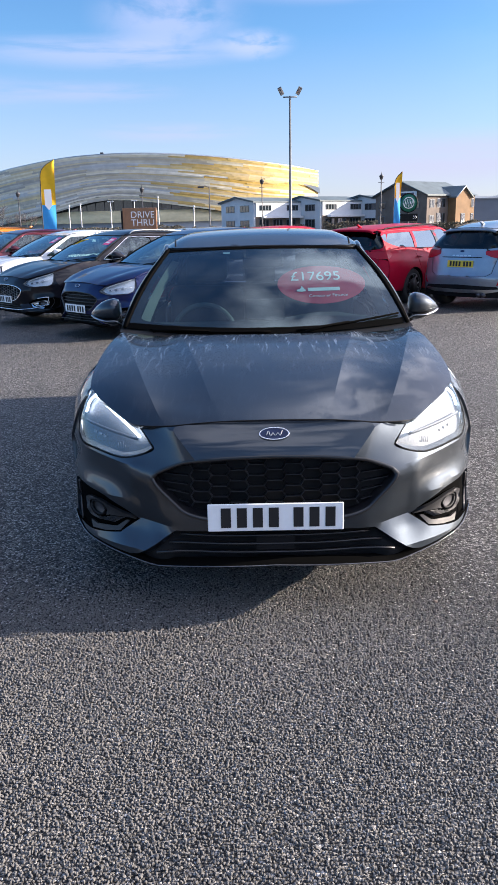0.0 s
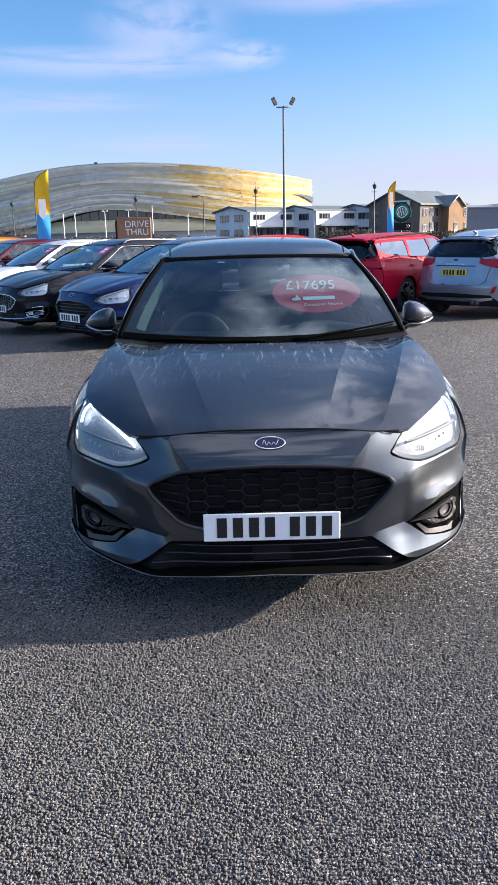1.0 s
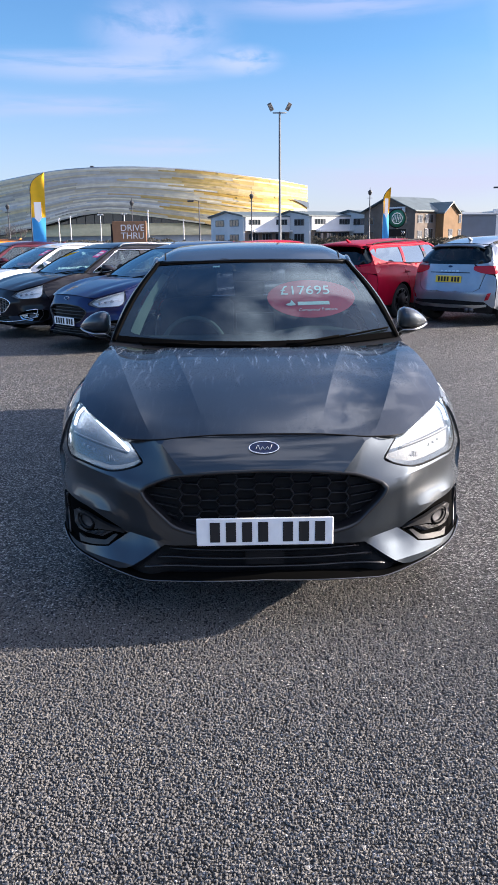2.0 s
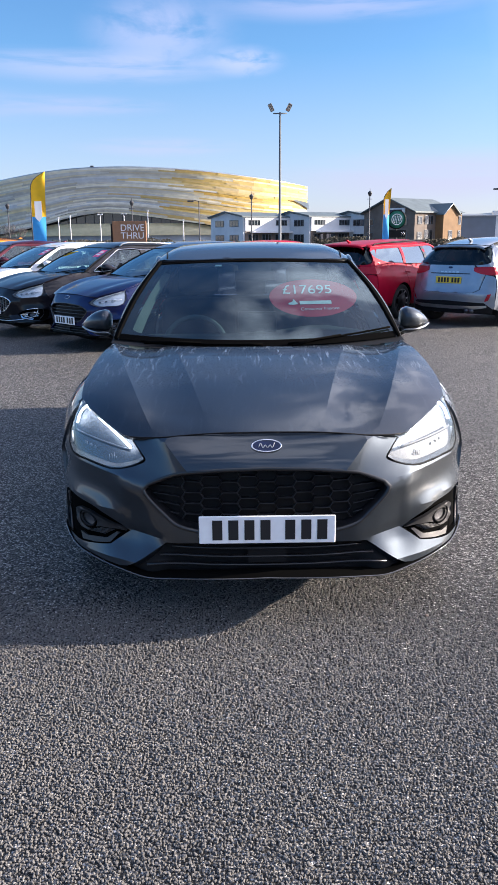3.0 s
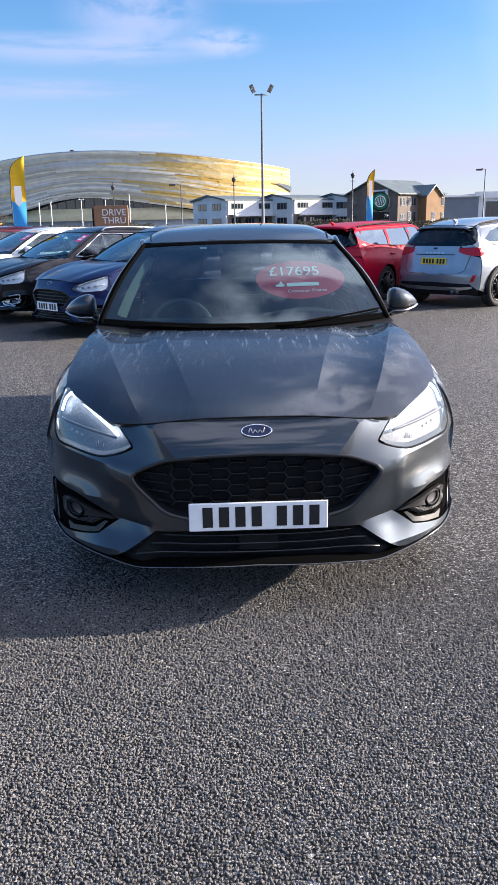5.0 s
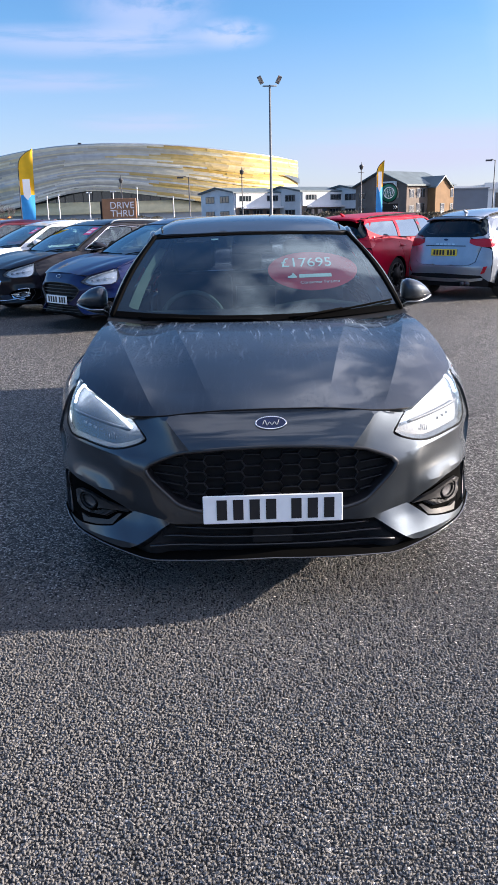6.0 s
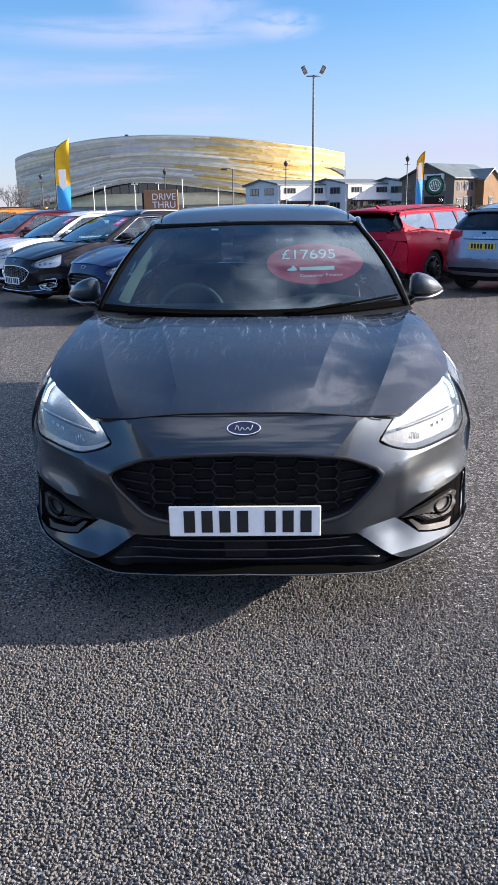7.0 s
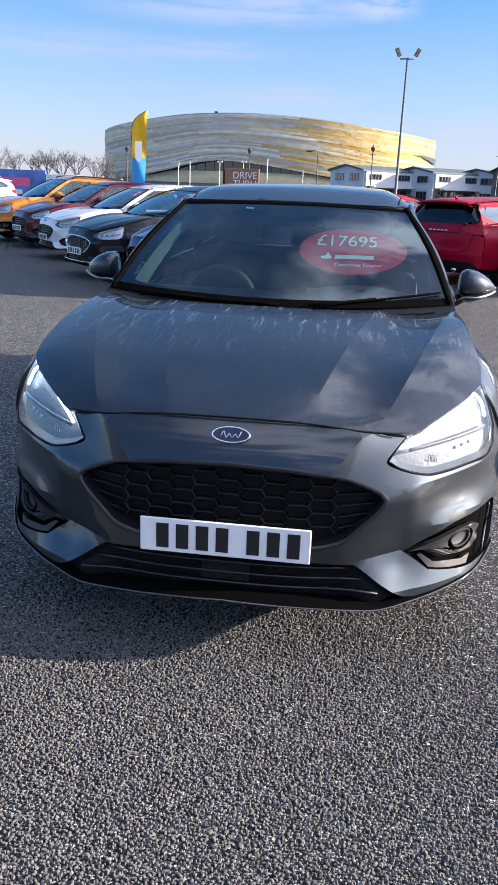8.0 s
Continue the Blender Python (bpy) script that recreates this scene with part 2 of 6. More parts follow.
def random_tone(name, stops, rough=0.5, metal=0.0, bump=0.0):
    """One material whose pieces differ in tone from object to object."""
    m = Mat(name, stops[0], rough, metal)
    info = m.node("ShaderNodeObjectInfo").outputs["Random"]
    n = len(stops)
    tone = m.ramp(info, [(i / max(1, n - 1), c) for i, c in enumerate(stops)])
    dirt = m.ramp(m.noise(0.6, 5, stretch=(1, 1, 2)), [(0.3, (0.82, 0.82, 0.82)), (0.7, (1.05, 1.05, 1.05))])
    mul = m.node("ShaderNodeMixRGB")
    mul.blend_type = "MULTIPLY"
    mul.inputs["Fac"].default_value = 1
    m.link(tone, mul.inputs["Color1"])
    m.link(dirt, mul.inputs["Color2"])
    m.color(mul.outputs[0])
    return m.m


def asphalt():
    m = Mat("asphalt", (0.06, 0.06, 0.06), 0.75, spec=0.4)
    pos = m.node("ShaderNodeNewGeometry").outputs["Position"]
    jit = m.node("ShaderNodeTexNoise", Scale=150.0, Detail=1.5)
    m.link(pos, jit.inputs["Vector"])
    warp = m.node("ShaderNodeVectorMath")
    warp.operation = "MULTIPLY_ADD"
    m.link(jit.outputs["Color"], warp.inputs[0])
    warp.inputs[1].default_value = (0.010, 0.010, 0.010)
    m.link(pos, warp.inputs[2])

    def stones(scale):
        v = m.node("ShaderNodeTexVoronoi", Scale=scale)
        v.voronoi_dimensions = "2D"
        m.link(warp.outputs[0], v.inputs["Vector"])
        sep = m.node("ShaderNodeSeparateColor")
        m.link(v.outputs["Color"], sep.inputs[0])
        return v.outputs["Distance"], sep.outputs

    def times(p, q, kind="MULTIPLY", fac=1.0):
        mul = m.node("ShaderNodeMixRGB")
        mul.blend_type = kind
        mul.inputs["Fac"].default_value = fac
        m.link(p, mul.inputs["Color1"])
        m.link(q, mul.inputs["Color2"])
        return mul.outputs[0]
    far, tone = stones(102.0)
    far2, tone2 = stones(250.0)
    big = m.ramp(tone[0], [(0.0, (0.015, 0.015, 0.015)), (0.35, (0.05, 0.049, 0.047)), (0.62, (0.17, 0.164, 0.156)), (0.82, (0.36, 0.346, 0.325)), (1.0, (0.66, 0.645, 0.625))])
    gap = m.ramp(far, [(0.34, (1, 1, 1)), (0.56, (0.02, 0.02, 0.02))])
    grit = times(m.ramp(tone2[0], [(0.5, (0.004, 0.004, 0.004)), (1.0, (0.09, 0.088, 0.086))]), m.ramp(far2, [(0.34, (1, 1, 1)), (0.56, (0.1, 0.1, 0.1))]))
    broad = m.ramp(m.noise(0.45, 6, world=True), [(0.3, (0.76, 0.77, 0.785)), (0.7, (1.12, 1.10, 1.07))])
    worn = m.ramp(m.noise(26.0, 3, 0.7, world=True), [(0.30, (0.70, 0.70, 0.70)), (0.70, (1.25, 1.25, 1.25))])
    m.color(times(times(times(times(big, gap), grit, "ADD"), broad), worn))
    m.rough(tone[1], 0.40, 0.85)
    # rounded stones standing at different heights
    dome, lift, lower = m.node("ShaderNodeMapRange"), m.node("ShaderNodeMath"), m.node("ShaderNodeMath")
    dome.interpolation_type = "SMOOTHSTEP"
    dome.inputs["From Min"].default_value, dome.inputs["From Max"].default_value = 0.60, 0.08
    m.link(far, dome.inputs["Value"])
    lift.operation, lower.operation = "MULTIPLY_ADD", "MULTIPLY"
    m.link(tone[2], lift.inputs[0])
    lift.inputs[1].default_value, lift.inputs[2].default_value = 0.75, 0.25
    m.link(dome.outputs[0], lower.inputs[0])
    m.link(lift.outputs[0], lower.inputs[1])
    m.bump(lower.outputs[0], 0.012, 1.0)
    return m.m


ASPHALT = asphalt()
GREY = paint("magnetic_grey_paint", (0.034, 0.045, 0.059), 0.78, 0.46, gloss=(0.01, 0.06))
GREY_WET = paint("magnetic_grey_paint_wet", (0.034, 0.045, 0.059), 0.78, 0.46, wet=True, gloss=(0.01, 0.07))
BLACK_GLOSS = Mat("gloss_black_plastic", (0.012, 0.012, 0.014), 0.28, coat=0.2).m
BLACK = varied("black_plastic", (0.010, 0.010, 0.011), 0.58, 12, 0.2, 0.0004, 700, spec=0.14)
RUBBER = varied("rubber", (0.02, 0.02, 0.02), 0.8, 9, 0.2, 0.0005, 300)
CABIN = varied("dark_trim_fabric", (0.03, 0.03, 0.033), 0.85, 8, 0.25, 0.0008, 400)
CHROME = Mat("chrome", (0.75, 0.76, 0.78), 0.08, 1.0).m
SILVER = varied("satin_silver", (0.5, 0.51, 0.52), 0.3, 10, 0.1, metal=1.0)
ALLOY = varied("dark_alloy", (0.10, 0.10, 0.11), 0.35, 10, 0.2, metal=0.9)
lamp_mat = Mat("lamp_reflector", (0.10, 0.110, 0.122), 0.55, 0.4)
lamp_mat.bump(lamp_mat.noise(55, 2), 0.004, 0.6)
REFLECTOR = lamp_mat.m
LAMP_BRIGHT = Mat("bright_lamp_reflector", (0.72, 0.74, 0.76), 0.45, 0.8).m
LAMP_DETAIL = varied("grey_lamp_plastic", (0.16, 0.165, 0.175), 0.5, 20, 0.15)
HONEY = varied("satin_black_grille", (0.015, 0.016, 0.018), 0.45, 12, 0.2, spec=0.3)
WIPER = Mat("wiper_black", (0.003, 0.003, 0.003), 0.95, spec=0.02).m
# the lens film imitates the lamp's milky glow
LENS = glass("clear_lens", (1, 1, 1), 0.97, dust=0.045)
# the screen film also stands in for mottled reflections
SCREEN = glass("tinted_glass", (0.62, 0.86, 0.88), 0.66, gloss=0.095, dust=0.010)
PARKED_SCREEN = glass("sky_lit_screen", (0.72, 0.95, 0.95), 0.60, gloss=0.20)
REAR_DARK = glass("dark_rear_glass", (0.5, 0.52, 0.55), 0.16, gloss=0.05)
PALE_GLASS = glass("sky_lit_side_glass", (0.62, 0.64, 0.60), 0.03, gloss=0.31)
LINING = varied("grey_lining", (0.11, 0.115, 0.11), 0.9, 8, 0.12, 0.0006, 500)
GUNMETAL = varied("satin_gunmetal_plastic", (0.036, 0.036, 0.038), 0.42, 14, 0.12, 0.0003, 600, metal=0.5)
LIP_GLINT = Mat("lip_highlight", (0.10, 0.10, 0.105), 0.12, 0.6, coat=1.0).m
PRIVACY = glass("privacy_glass", (0.5, 0.52, 0.55), 0.22, gloss=0.22)
RED_LENS = Mat("red_lamp_plastic", (0.42, 0.006, 0.02), 0.3, coat=0.2, spec=0.3).m
DRL = glow("running_light", (0.88, 0.94, 1.0), 12.0)
PLATE_W = varied("white_plate", (0.90, 0.90, 0.90), 0.35, 20, 0.04)
PLATE_Y = varied("yellow_plate", (0.80, 0.58, 0.05), 0.35, 20, 0.04)
INK = Mat("black_print", (0.012, 0.012, 0.014), 0.5).m
WHITE_INK = Mat("white_print", (0.8, 0.8, 0.8), 0.6).m
STICKER = varied("red_window_sticker", (0.62, 0.03, 0.05), 0.5, 15, 0.1)
PINK = varied("pink_window_sticker", (0.80, 0.10, 0.25), 0.5, 15, 0.1)
BADGE = Mat("blue_badge", (0.006, 0.018, 0.07), 0.3, 0.0, coat=0.15, spec=0.25).m


# ---- mesh tools ----
def mesh_part(name, verts, faces, mat, parent=None, label="", smooth=True):
    me = bpy.data.meshes.new(name)
    me.from_pydata([tuple(map(float, v)) for v in verts], [], faces)
    me.materials.append(mat)
    if smooth:
        me.polygons.foreach_set("use_smooth", [True] * len(me.polygons))
    ob = new(name, me)
    if parent is not None:
        ob.parent = parent
    return tagged(ob, label)


def crisp(ob, degrees_):
    """Keep the folds of a smooth sheet sharp where its faces meet at more than that angle."""
    bm = bmesh.new()
    bm.from_mesh(ob.data)
    for e in bm.edges:
        if len(e.link_faces) == 2 and e.calc_face_angle(0.0) > radians(degrees_):
            e.smooth = False
    bm.to_mesh(ob.data)
    bm.free()


def part(name, bm, mat, parent=None, label="", smooth=False):
    me = bpy.data.meshes.new(name)
    bm.to_mesh(me)
    bm.free()
    me.materials.append(mat)
    if smooth:
        me.polygons.foreach_set("use_smooth", [True] * len(me.polygons))
    ob = new(name, me)
    if parent is not None:
        ob.parent = parent
    return tagged(ob, label)


def thing(name, m, label, category, group="", kind=""):
    ob = new(name)
    ob.empty_display_size = 0.2
    ob.matrix_world = m
    return tagged(ob, label, category, group, kind)


def lerp(a, b, t):
    return a + (b - a) * t


def clamp(t, lo=0.0, hi=1.0):
    return max(lo, min(hi, t))


def table(pts):
    """A piecewise function, smoothed, through a few (u, v) pairs."""
    us, vs = [p[0] for p in pts], [p[1] for p in pts]
    slopes = np.gradient(np.array(vs, float), np.array(us, float)) if len(us) > 2 else [(vs[1] - vs[0]) / (us[1] - us[0])] * 2

    def f(u):
        u = clamp(u, us[0], us[-1])
        i = min(max(int(np.searchsorted(us, u, "right")) - 1, 0), len(us) - 2)
        h = us[i + 1] - us[i]
        t = (u - us[i]) / h
        return ((1 + 2 * t) * (1 - t) ** 2 * vs[i] + t * (1 - t) ** 2 * h * slopes[i]
                + t * t * (3 - 2 * t) * vs[i + 1] + t * t * (t - 1) * h * slopes[i + 1])
    return f


def curve(pts, n=5):
    """A smooth open run through a few points."""
    if len(pts) < 3:
        return list(pts)
    p = [np.array(q, float) for q in pts]
    p = [2 * p[0] - p[1], *p, 2 * p[-1] - p[-2]]
    out = []
    for i in range(1, len(p) - 2):
        for k in range(n):
            t = k / n
            out.append(tuple(0.5 * (2 * p[i] + (p[i + 1] - p[i - 1]) * t + (2 * p[i - 1] - 5 * p[i] + 4 * p[i + 1] - p[i + 2]) * t * t
                                    + (3 * p[i] - p[i - 1] - 3 * p[i + 1] + p[i + 2]) * t ** 3)))
    out.append(tuple(p[-2]))
    return out


def arc(cx, cy, r, a0, a1, n=14):
    return [(cx + r * math.cos(radians(lerp(a0, a1, k / n))), cy + r * math.sin(radians(lerp(a0, a1, k / n)))) for k in range(n + 1)]


def mirrored(half):
    """A closed outline from its half, which runs from x = 0 round to x = 0."""
    return list(half) + [(-x, z) for x, z in reversed(half) if abs(x) > 1e-6]


def inside(p, poly):
    x, y = p[:, 0], p[:, 1]
    hit = np.zeros(len(p), bool)
    n = len(poly)
    for i in range(n):
        (x1, y1), (x2, y2) = poly[i], poly[(i + 1) % n]
        if y1 == y2:
            continue
        cross = ((y1 > y) != (y2 > y)) & (x < (x2 - x1) * (y - y1) / (y2 - y1) + x1)
        hit ^= cross
    return hit


def dense(poly, step):
    out = []
    for i, a in enumerate(poly):
        b = poly[(i + 1) % len(poly)]
        n = max(1, int(math.hypot(b[0] - a[0], b[1] - a[1]) / step))
        out += [(lerp(a[0], b[0], k / n), lerp(a[1], b[1], k / n)) for k in range(n)]
    return out


def patch(outline, f, res, holes=(), flange=0.012, flip=False, lines=()):
    """A sheet over a flat outline with holes, bent by f(u, v) -> (x, y, z), with its rim folded back."""
    from mathutils.geometry import delaunay_2d_cdt
    loops = [dense(outline, res)] + [dense(h, res) for h in holes]
    pts, edges = [], []
    for lp in loops:
        k = len(pts)
        pts += lp
        edges += [(k + i, k + (i + 1) % len(lp)) for i in range(len(lp))]
    for ln in lines:
        k = len(pts)
        pts += list(ln)
        edges += [(k + i, k + i + 1) for i in range(len(ln) - 1)]
    rim = np.array(pts)
    lo, hi = rim.min(0), rim.max(0)
    gx, gy = np.meshgrid(np.arange(lo[0] + res / 2, hi[0], res), np.arange(lo[1] + res / 2, hi[1], res))
    grid = np.column_stack((gx.ravel(), gy.ravel()))
    if len(grid):
        keep = inside(grid, outline)
        for h in holes:
            keep &= ~inside(grid, h)
        grid = grid[keep]
    if len(grid):
        near = np.array([np.min((rim[:, 0] - g[0]) ** 2 + (rim[:, 1] - g[1]) ** 2) for g in grid])
        grid = grid[near > (0.5 * res) ** 2]
        pts += [tuple(g) for g in grid]
    vs, _, fs, *_ = delaunay_2d_cdt([Vector(p) for p in pts], edges, [], 0, 1e-6)
    uv = np.array([tuple(v) for v in vs])
    fs = np.array([tuple(x) for x in fs])
    mid = uv[fs].mean(1)
    keep = inside(mid, outline)
    for h in holes:
        keep &= ~inside(mid, h)
    fs = fs[keep]
    xyz = np.array([f(u, v) for u, v in uv], float)
    if flip:
        fs = fs[:, ::-1]
    faces = [tuple(int(i) for i in x) for x in fs]
    verts = [tuple(v) for v in xyz]
    if flange:
        nor = np.zeros_like(xyz)
        fn = np.cross(xyz[fs[:, 1]] - xyz[fs[:, 0]], xyz[fs[:, 2]] - xyz[fs[:, 0]])
        for k in range(3):
            np.add.at(nor, fs[:, k], fn)
        nor /= np.maximum(np.linalg.norm(nor, axis=1, keepdims=True), 1e-12)
        seen = {}
        for a, b, c in faces:
            for e in ((a, b), (b, c), (c, a)):
                seen[e] = True
        copy = {}

        def dup(i):
            if i not in copy:
                k = len(verts)
                verts.append(tuple(xyz[i]))
                verts.append(tuple(xyz[i] - flange * nor[i]))
                copy[i] = k
            return copy[i]
        for (a, b) in list(seen):
            if (b, a) not in seen:
                i, j = dup(a), dup(b)
                faces.append((j, i, i + 1, j + 1))
    used = sorted({i for x in faces for i in x})
    remap = {i: k for k, i in enumerate(used)}
    return [verts[i] for i in used], [tuple(remap[i] for i in x) for x in faces]


def flipped(vf):
    """The same sheet on the other flank."""
    v, f = vf
    return [(-x, y, z) for x, y, z in v], [tuple(reversed(q)) for q in f]


def joined(*vfs):
    v, f = [], []
    for a, b in vfs:
        k = len(v)
        v += a
        f += [tuple(i + k for i in q) for q in b]
    return v, f


def box_vf(x0, x1, y0, y1, z0, z1):
    v = [(x, y, z) for z in (z0, z1) for y in (y0, y1) for x in (x0, x1)]
    return v, [(0, 2, 3, 1), (4, 5, 7, 6), (0, 1, 5, 4), (2, 6, 7, 3), (0, 4, 6, 2), (1, 3, 7, 5)]


def tube(path, r, n=8, closed=False, ry=None):
    """A bar of round section along a run of points; r may be a list of radii."""
    p = [Vector(q) for q in path]
    m = len(p)
    v, f = [], []
    up = Vector((0.013, 0.02, 1))
    for i, q in enumerate(p):
        d = (p[(i + 1) % m] - p[i - 1]) if closed else (p[min(i + 1, m - 1)] - p[max(i - 1, 0)])
        d.normalize()
        a = d.cross(up)
        if a.length < 0.05:
            a = d.cross(Vector((1, 0, 0)))
        a.normalize()
        b = a.cross(d)
        rr = r[i] if isinstance(r, (list, tuple)) else r
        for k in range(n):
            w = 2 * math.pi * k / n
            v.append(tuple(q + a * (rr * math.cos(w)) + b * ((ry or rr) * math.sin(w))))
    for i in range(m if closed else m - 1):
        for k in range(n):
            f.append((i * n + k, i * n + (k + 1) % n, (i + 1) % m * n + (k + 1) % n, (i + 1) % m * n + k))
    if not closed:
        f += [tuple(reversed(range(n))), tuple((m - 1) * n + k for k in range(n))]
    return v, f


def loft(rows, closed=False):
    """A sheet through rows of points of equal count."""
    n = len(rows[0])
    v = [tuple(q) for row in rows for q in row]
    f = []
    for i in range(len(rows) - 1):
        for k in range(n if closed else n - 1):
            f.append((i * n + k, i * n + (k + 1) % n, (i + 1) * n + (k + 1) % n, (i + 1) * n + k))
    return v, f


def lathe(profile, n=32, axis="x"):
    """A body of revolution; the profile holds (along the axis, radius)."""
    rows = [[(a, r * math.cos(2 * math.pi * k / n), r * math.sin(2 * math.pi * k / n)) if axis == "x"
             else (r * math.cos(2 * math.pi * k / n), r * math.sin(2 * math.pi * k / n), a) for k in range(n)] for a, r in profile]
    return loft(rows, True)


def bevel_box(x0, x1, y0, y1, z0, z1, b=0.01, seg=2):
    bm = bmesh.new()
    v, f = box_vf(x0, x1, y0, y1, z0, z1)
    vs = [bm.verts.new(q) for q in v]
    for q in f:
        bm.faces.new([vs[i] for i in q])
    bmesh.ops.recalc_face_normals(bm, faces=bm.faces)
    if b:
        bmesh.ops.bevel(bm, geom=list(bm.edges), offset=b, segments=seg, profile=0.6, affect="EDGES")
    return bm


def letters(text, size, mapping=None, depth=0.0):
    """The mesh of a line of writing, centred on its own middle, bent by mapping(u, v)."""
    cu = bpy.data.curves.new("writing", "FONT")
    cu.body, cu.size, cu.align_x, cu.align_y, cu.extrude = text, size, "CENTER", "CENTER", depth
    ob = bpy.data.objects.new("writing", cu)
    scene.collection.objects.link(ob)
    bpy.context.view_layer.update()
    me = ob.evaluated_get(bpy.context.evaluated_depsgraph_get()).to_mesh()
    v = [tuple(q.co) for q in me.vertices]
    f = [tuple(q.vertices) for q in me.polygons]
    ob.to_mesh_clear()
    bpy.data.objects.remove(ob)
    bpy.data.curves.remove(cu)
    if mapping:
        v = [mapping(x, y) for x, y, z in v]
    return v, f


# ---- cars: x across, y from the nose backwards, z up ----
PROF = table([(0.18, 0.92), (0.3, 0.962), (0.45, 0.985), (0.62, 1.0), (0.75, 0.993), (0.85, 0.955), (0.90, 0.905), (0.95, 0.885), (1.05, 0.87)])


def ease(t):
    t = clamp(t)
    return t * t * (3 - 2 * t)


def soft(t, w, k=0.007):
    """t held between 0 and w, with both bends rounded."""
    return k * (math.log1p(math.exp(clamp(t / k, -60, 60))) - math.log1p(math.exp(clamp((t - w) / k, -60, 60))))


def front_y(x, z):
    """How far back the front lies at width x and height z."""
    a = abs(x)
    y = 0.62 * a ** 2.9
    # flat middle of the nose up to the crease
    rc = max(0.05, 0.41 - 0.85 * (0.765 - z))
    w = 0.65 * ease((z - 0.55) / 0.08)
    y -= w * (y if a < rc else 0.62 * rc ** 2.9 * math.exp(-(a - rc) / 0.15))
    # the face beside the grille stays flat up to the lamp's inner corner
    w = 0.35 * ease((z - 0.30) / 0.10) * ease((0.64 - z) / 0.10)
    y -= w * 0.62 * (a ** 2.9 if a < 0.56 else 0.56 ** 2.9 * math.exp(-(a - 0.56) / 0.12))
    y += 6.0 * max(0, a - 0.76) ** 2 + 2.5 * max(0, z - 0.58) ** 2
    # flared corner under the fog lamps
    w = ease((a - 0.34) / 0.14)
    out = ease((a - 0.52) / 0.16)
    fold = 0.352 + 0.09 * (clamp(a, 0.38, 0.56) - 0.39)
    y += w * 0.17 * soft(0.46 - z, 0.46 - fold, 0.012) + w * (1 - out) * 0.2 * soft(0.525 - z, 0.065, 0.012)
    y -= w * (0.52 + 0.36 * (1 - out)) * clamp(fold - z, 0, 0.112)
    # the bonnet's outer crease runs on over the nose
    if a > rc and z > 0.56:
        y += 0.36 * 0.08 * (1 - math.exp(-(a - rc) / 0.08)) * clamp((z - 0.56) / 0.17, 0, 1.2)
    # hollow between the lamp and the fog pocket
    w = ease((a - 0.42) / 0.16)
    d = clamp(0.585 + 0.10 * (a - 0.48) - z, 0, 0.18)
    t = clamp(d / 0.13)
    y += w * lerp(0.068 * t * (1 - 0.52 * t), 0.033 * math.sin(math.pi * min(d, 0.15) / 0.15), out)
    return y + 0.012


def inner_crease(y):
    return 0.21 + 0.225 * clamp(y - 0.09, 0, 1.1)


def outer_crease(y):
    return 0.41 + 0.33 * clamp((y - 0.115) / 1.1) ** 0.75


def bonnet_z(x, y):
    a = abs(x)
    s = clamp((y - 0.092) / 1.0, 0, 1.25)
    z = 0.772 + 0.195 * (1 - abs(1 - s) ** 1.7 * (1 if s < 1 else -0.3))
    k = 0.004 + 0.40 * math.exp(-max(0, y - 0.09) / 0.12)
    z -= k * a ** 2.5
    r1, r2 = inner_crease(y), outer_crease(y)
    fade = clamp((y - 0.09) / 0.16, 0.4, 1)
    # centre panel, hollow between the creases, falling shoulder
    if a > r1:
        w = r2 - r1
        t = min(1.0, (a - r1) / w)
        z += fade * w * (-0.21 * t + 0.23 * t * t)
    if a > r2:
        z -= fade * (0.03 * (a - r2) + 0.6 * (a - r2) ** 2)
    return z


def flank_x(y, z, L=4.38):
    w = 0.9125 - 0.0275 * clamp((0.8 - y) / 0.28, 0, 2) ** 2 - 0.05 * clamp((y - (L - 0.85)) / 0.55, 0, 1.4) ** 2
    c = 0.20 * clamp((z - 0.6) / 0.24, 0, 1.2)
    crease = 0.006 * math.exp(-((z - 0.86) / 0.02) ** 2) * clamp((y - 1.3) * 3) - 0.012 * math.exp(-((z - 0.42) / 0.07) ** 2) * clamp((y - 1.4) * 3) * clamp((3.2 - y) * 3)
    shoulder = 0.055 * ease((z - 0.74) / 0.20) * ease((1.75 - y) / 0.55)
    return w * PROF(z) - c * max(0, 0.95 - y) ** 1.5 + crease - shoulder


def belt_z(y):
    return 0.975 + 0.018 * (y - 1.3)


def screen_at(x, v):
    """The windscreen: x across, v from its foot (0) to its head (1)."""
    yb, zb = 1.10 + 0.31 * x * x, 0.960 + 0.045 * x * x
    yt, zt = 1.925 + 0.13 * x * x, 1.368 - 0.05 * x * x
    b = 0.022 * math.sin(math.pi * v)
    return x, lerp(yb, yt, v) - 0.46 * b, lerp(zb, zt, v) + 0.88 * b


def screen_half(v):
    return lerp(0.735, 0.557, v) + 0.012 * math.sin(math.pi * v)


def number_plate(parent, at, mat, tilt=0.0, back=False):
    """A plate whose characters are plain bars."""
    bm = bevel_box(-0.26, 0.26, -0.004, 0.004, -0.0555, 0.0555, 0.003, 1)
    pl = part("number_plate", bm, mat, parent, "yellow number plate" if back else "white number plate")
    pl.matrix_local = pose(*at, tilt, 0, 180 if back else 0)
    x = -0.215
    for k in range(7):
        if k == 4:
            x += 0.033
        b = part("character_bar", bevel_box(x + 0.006, x + 0.044, -0.0065, -0.0035, -0.0395, 0.0395, 0.0, 1), INK, pl)
        x += 0.061
    return pl


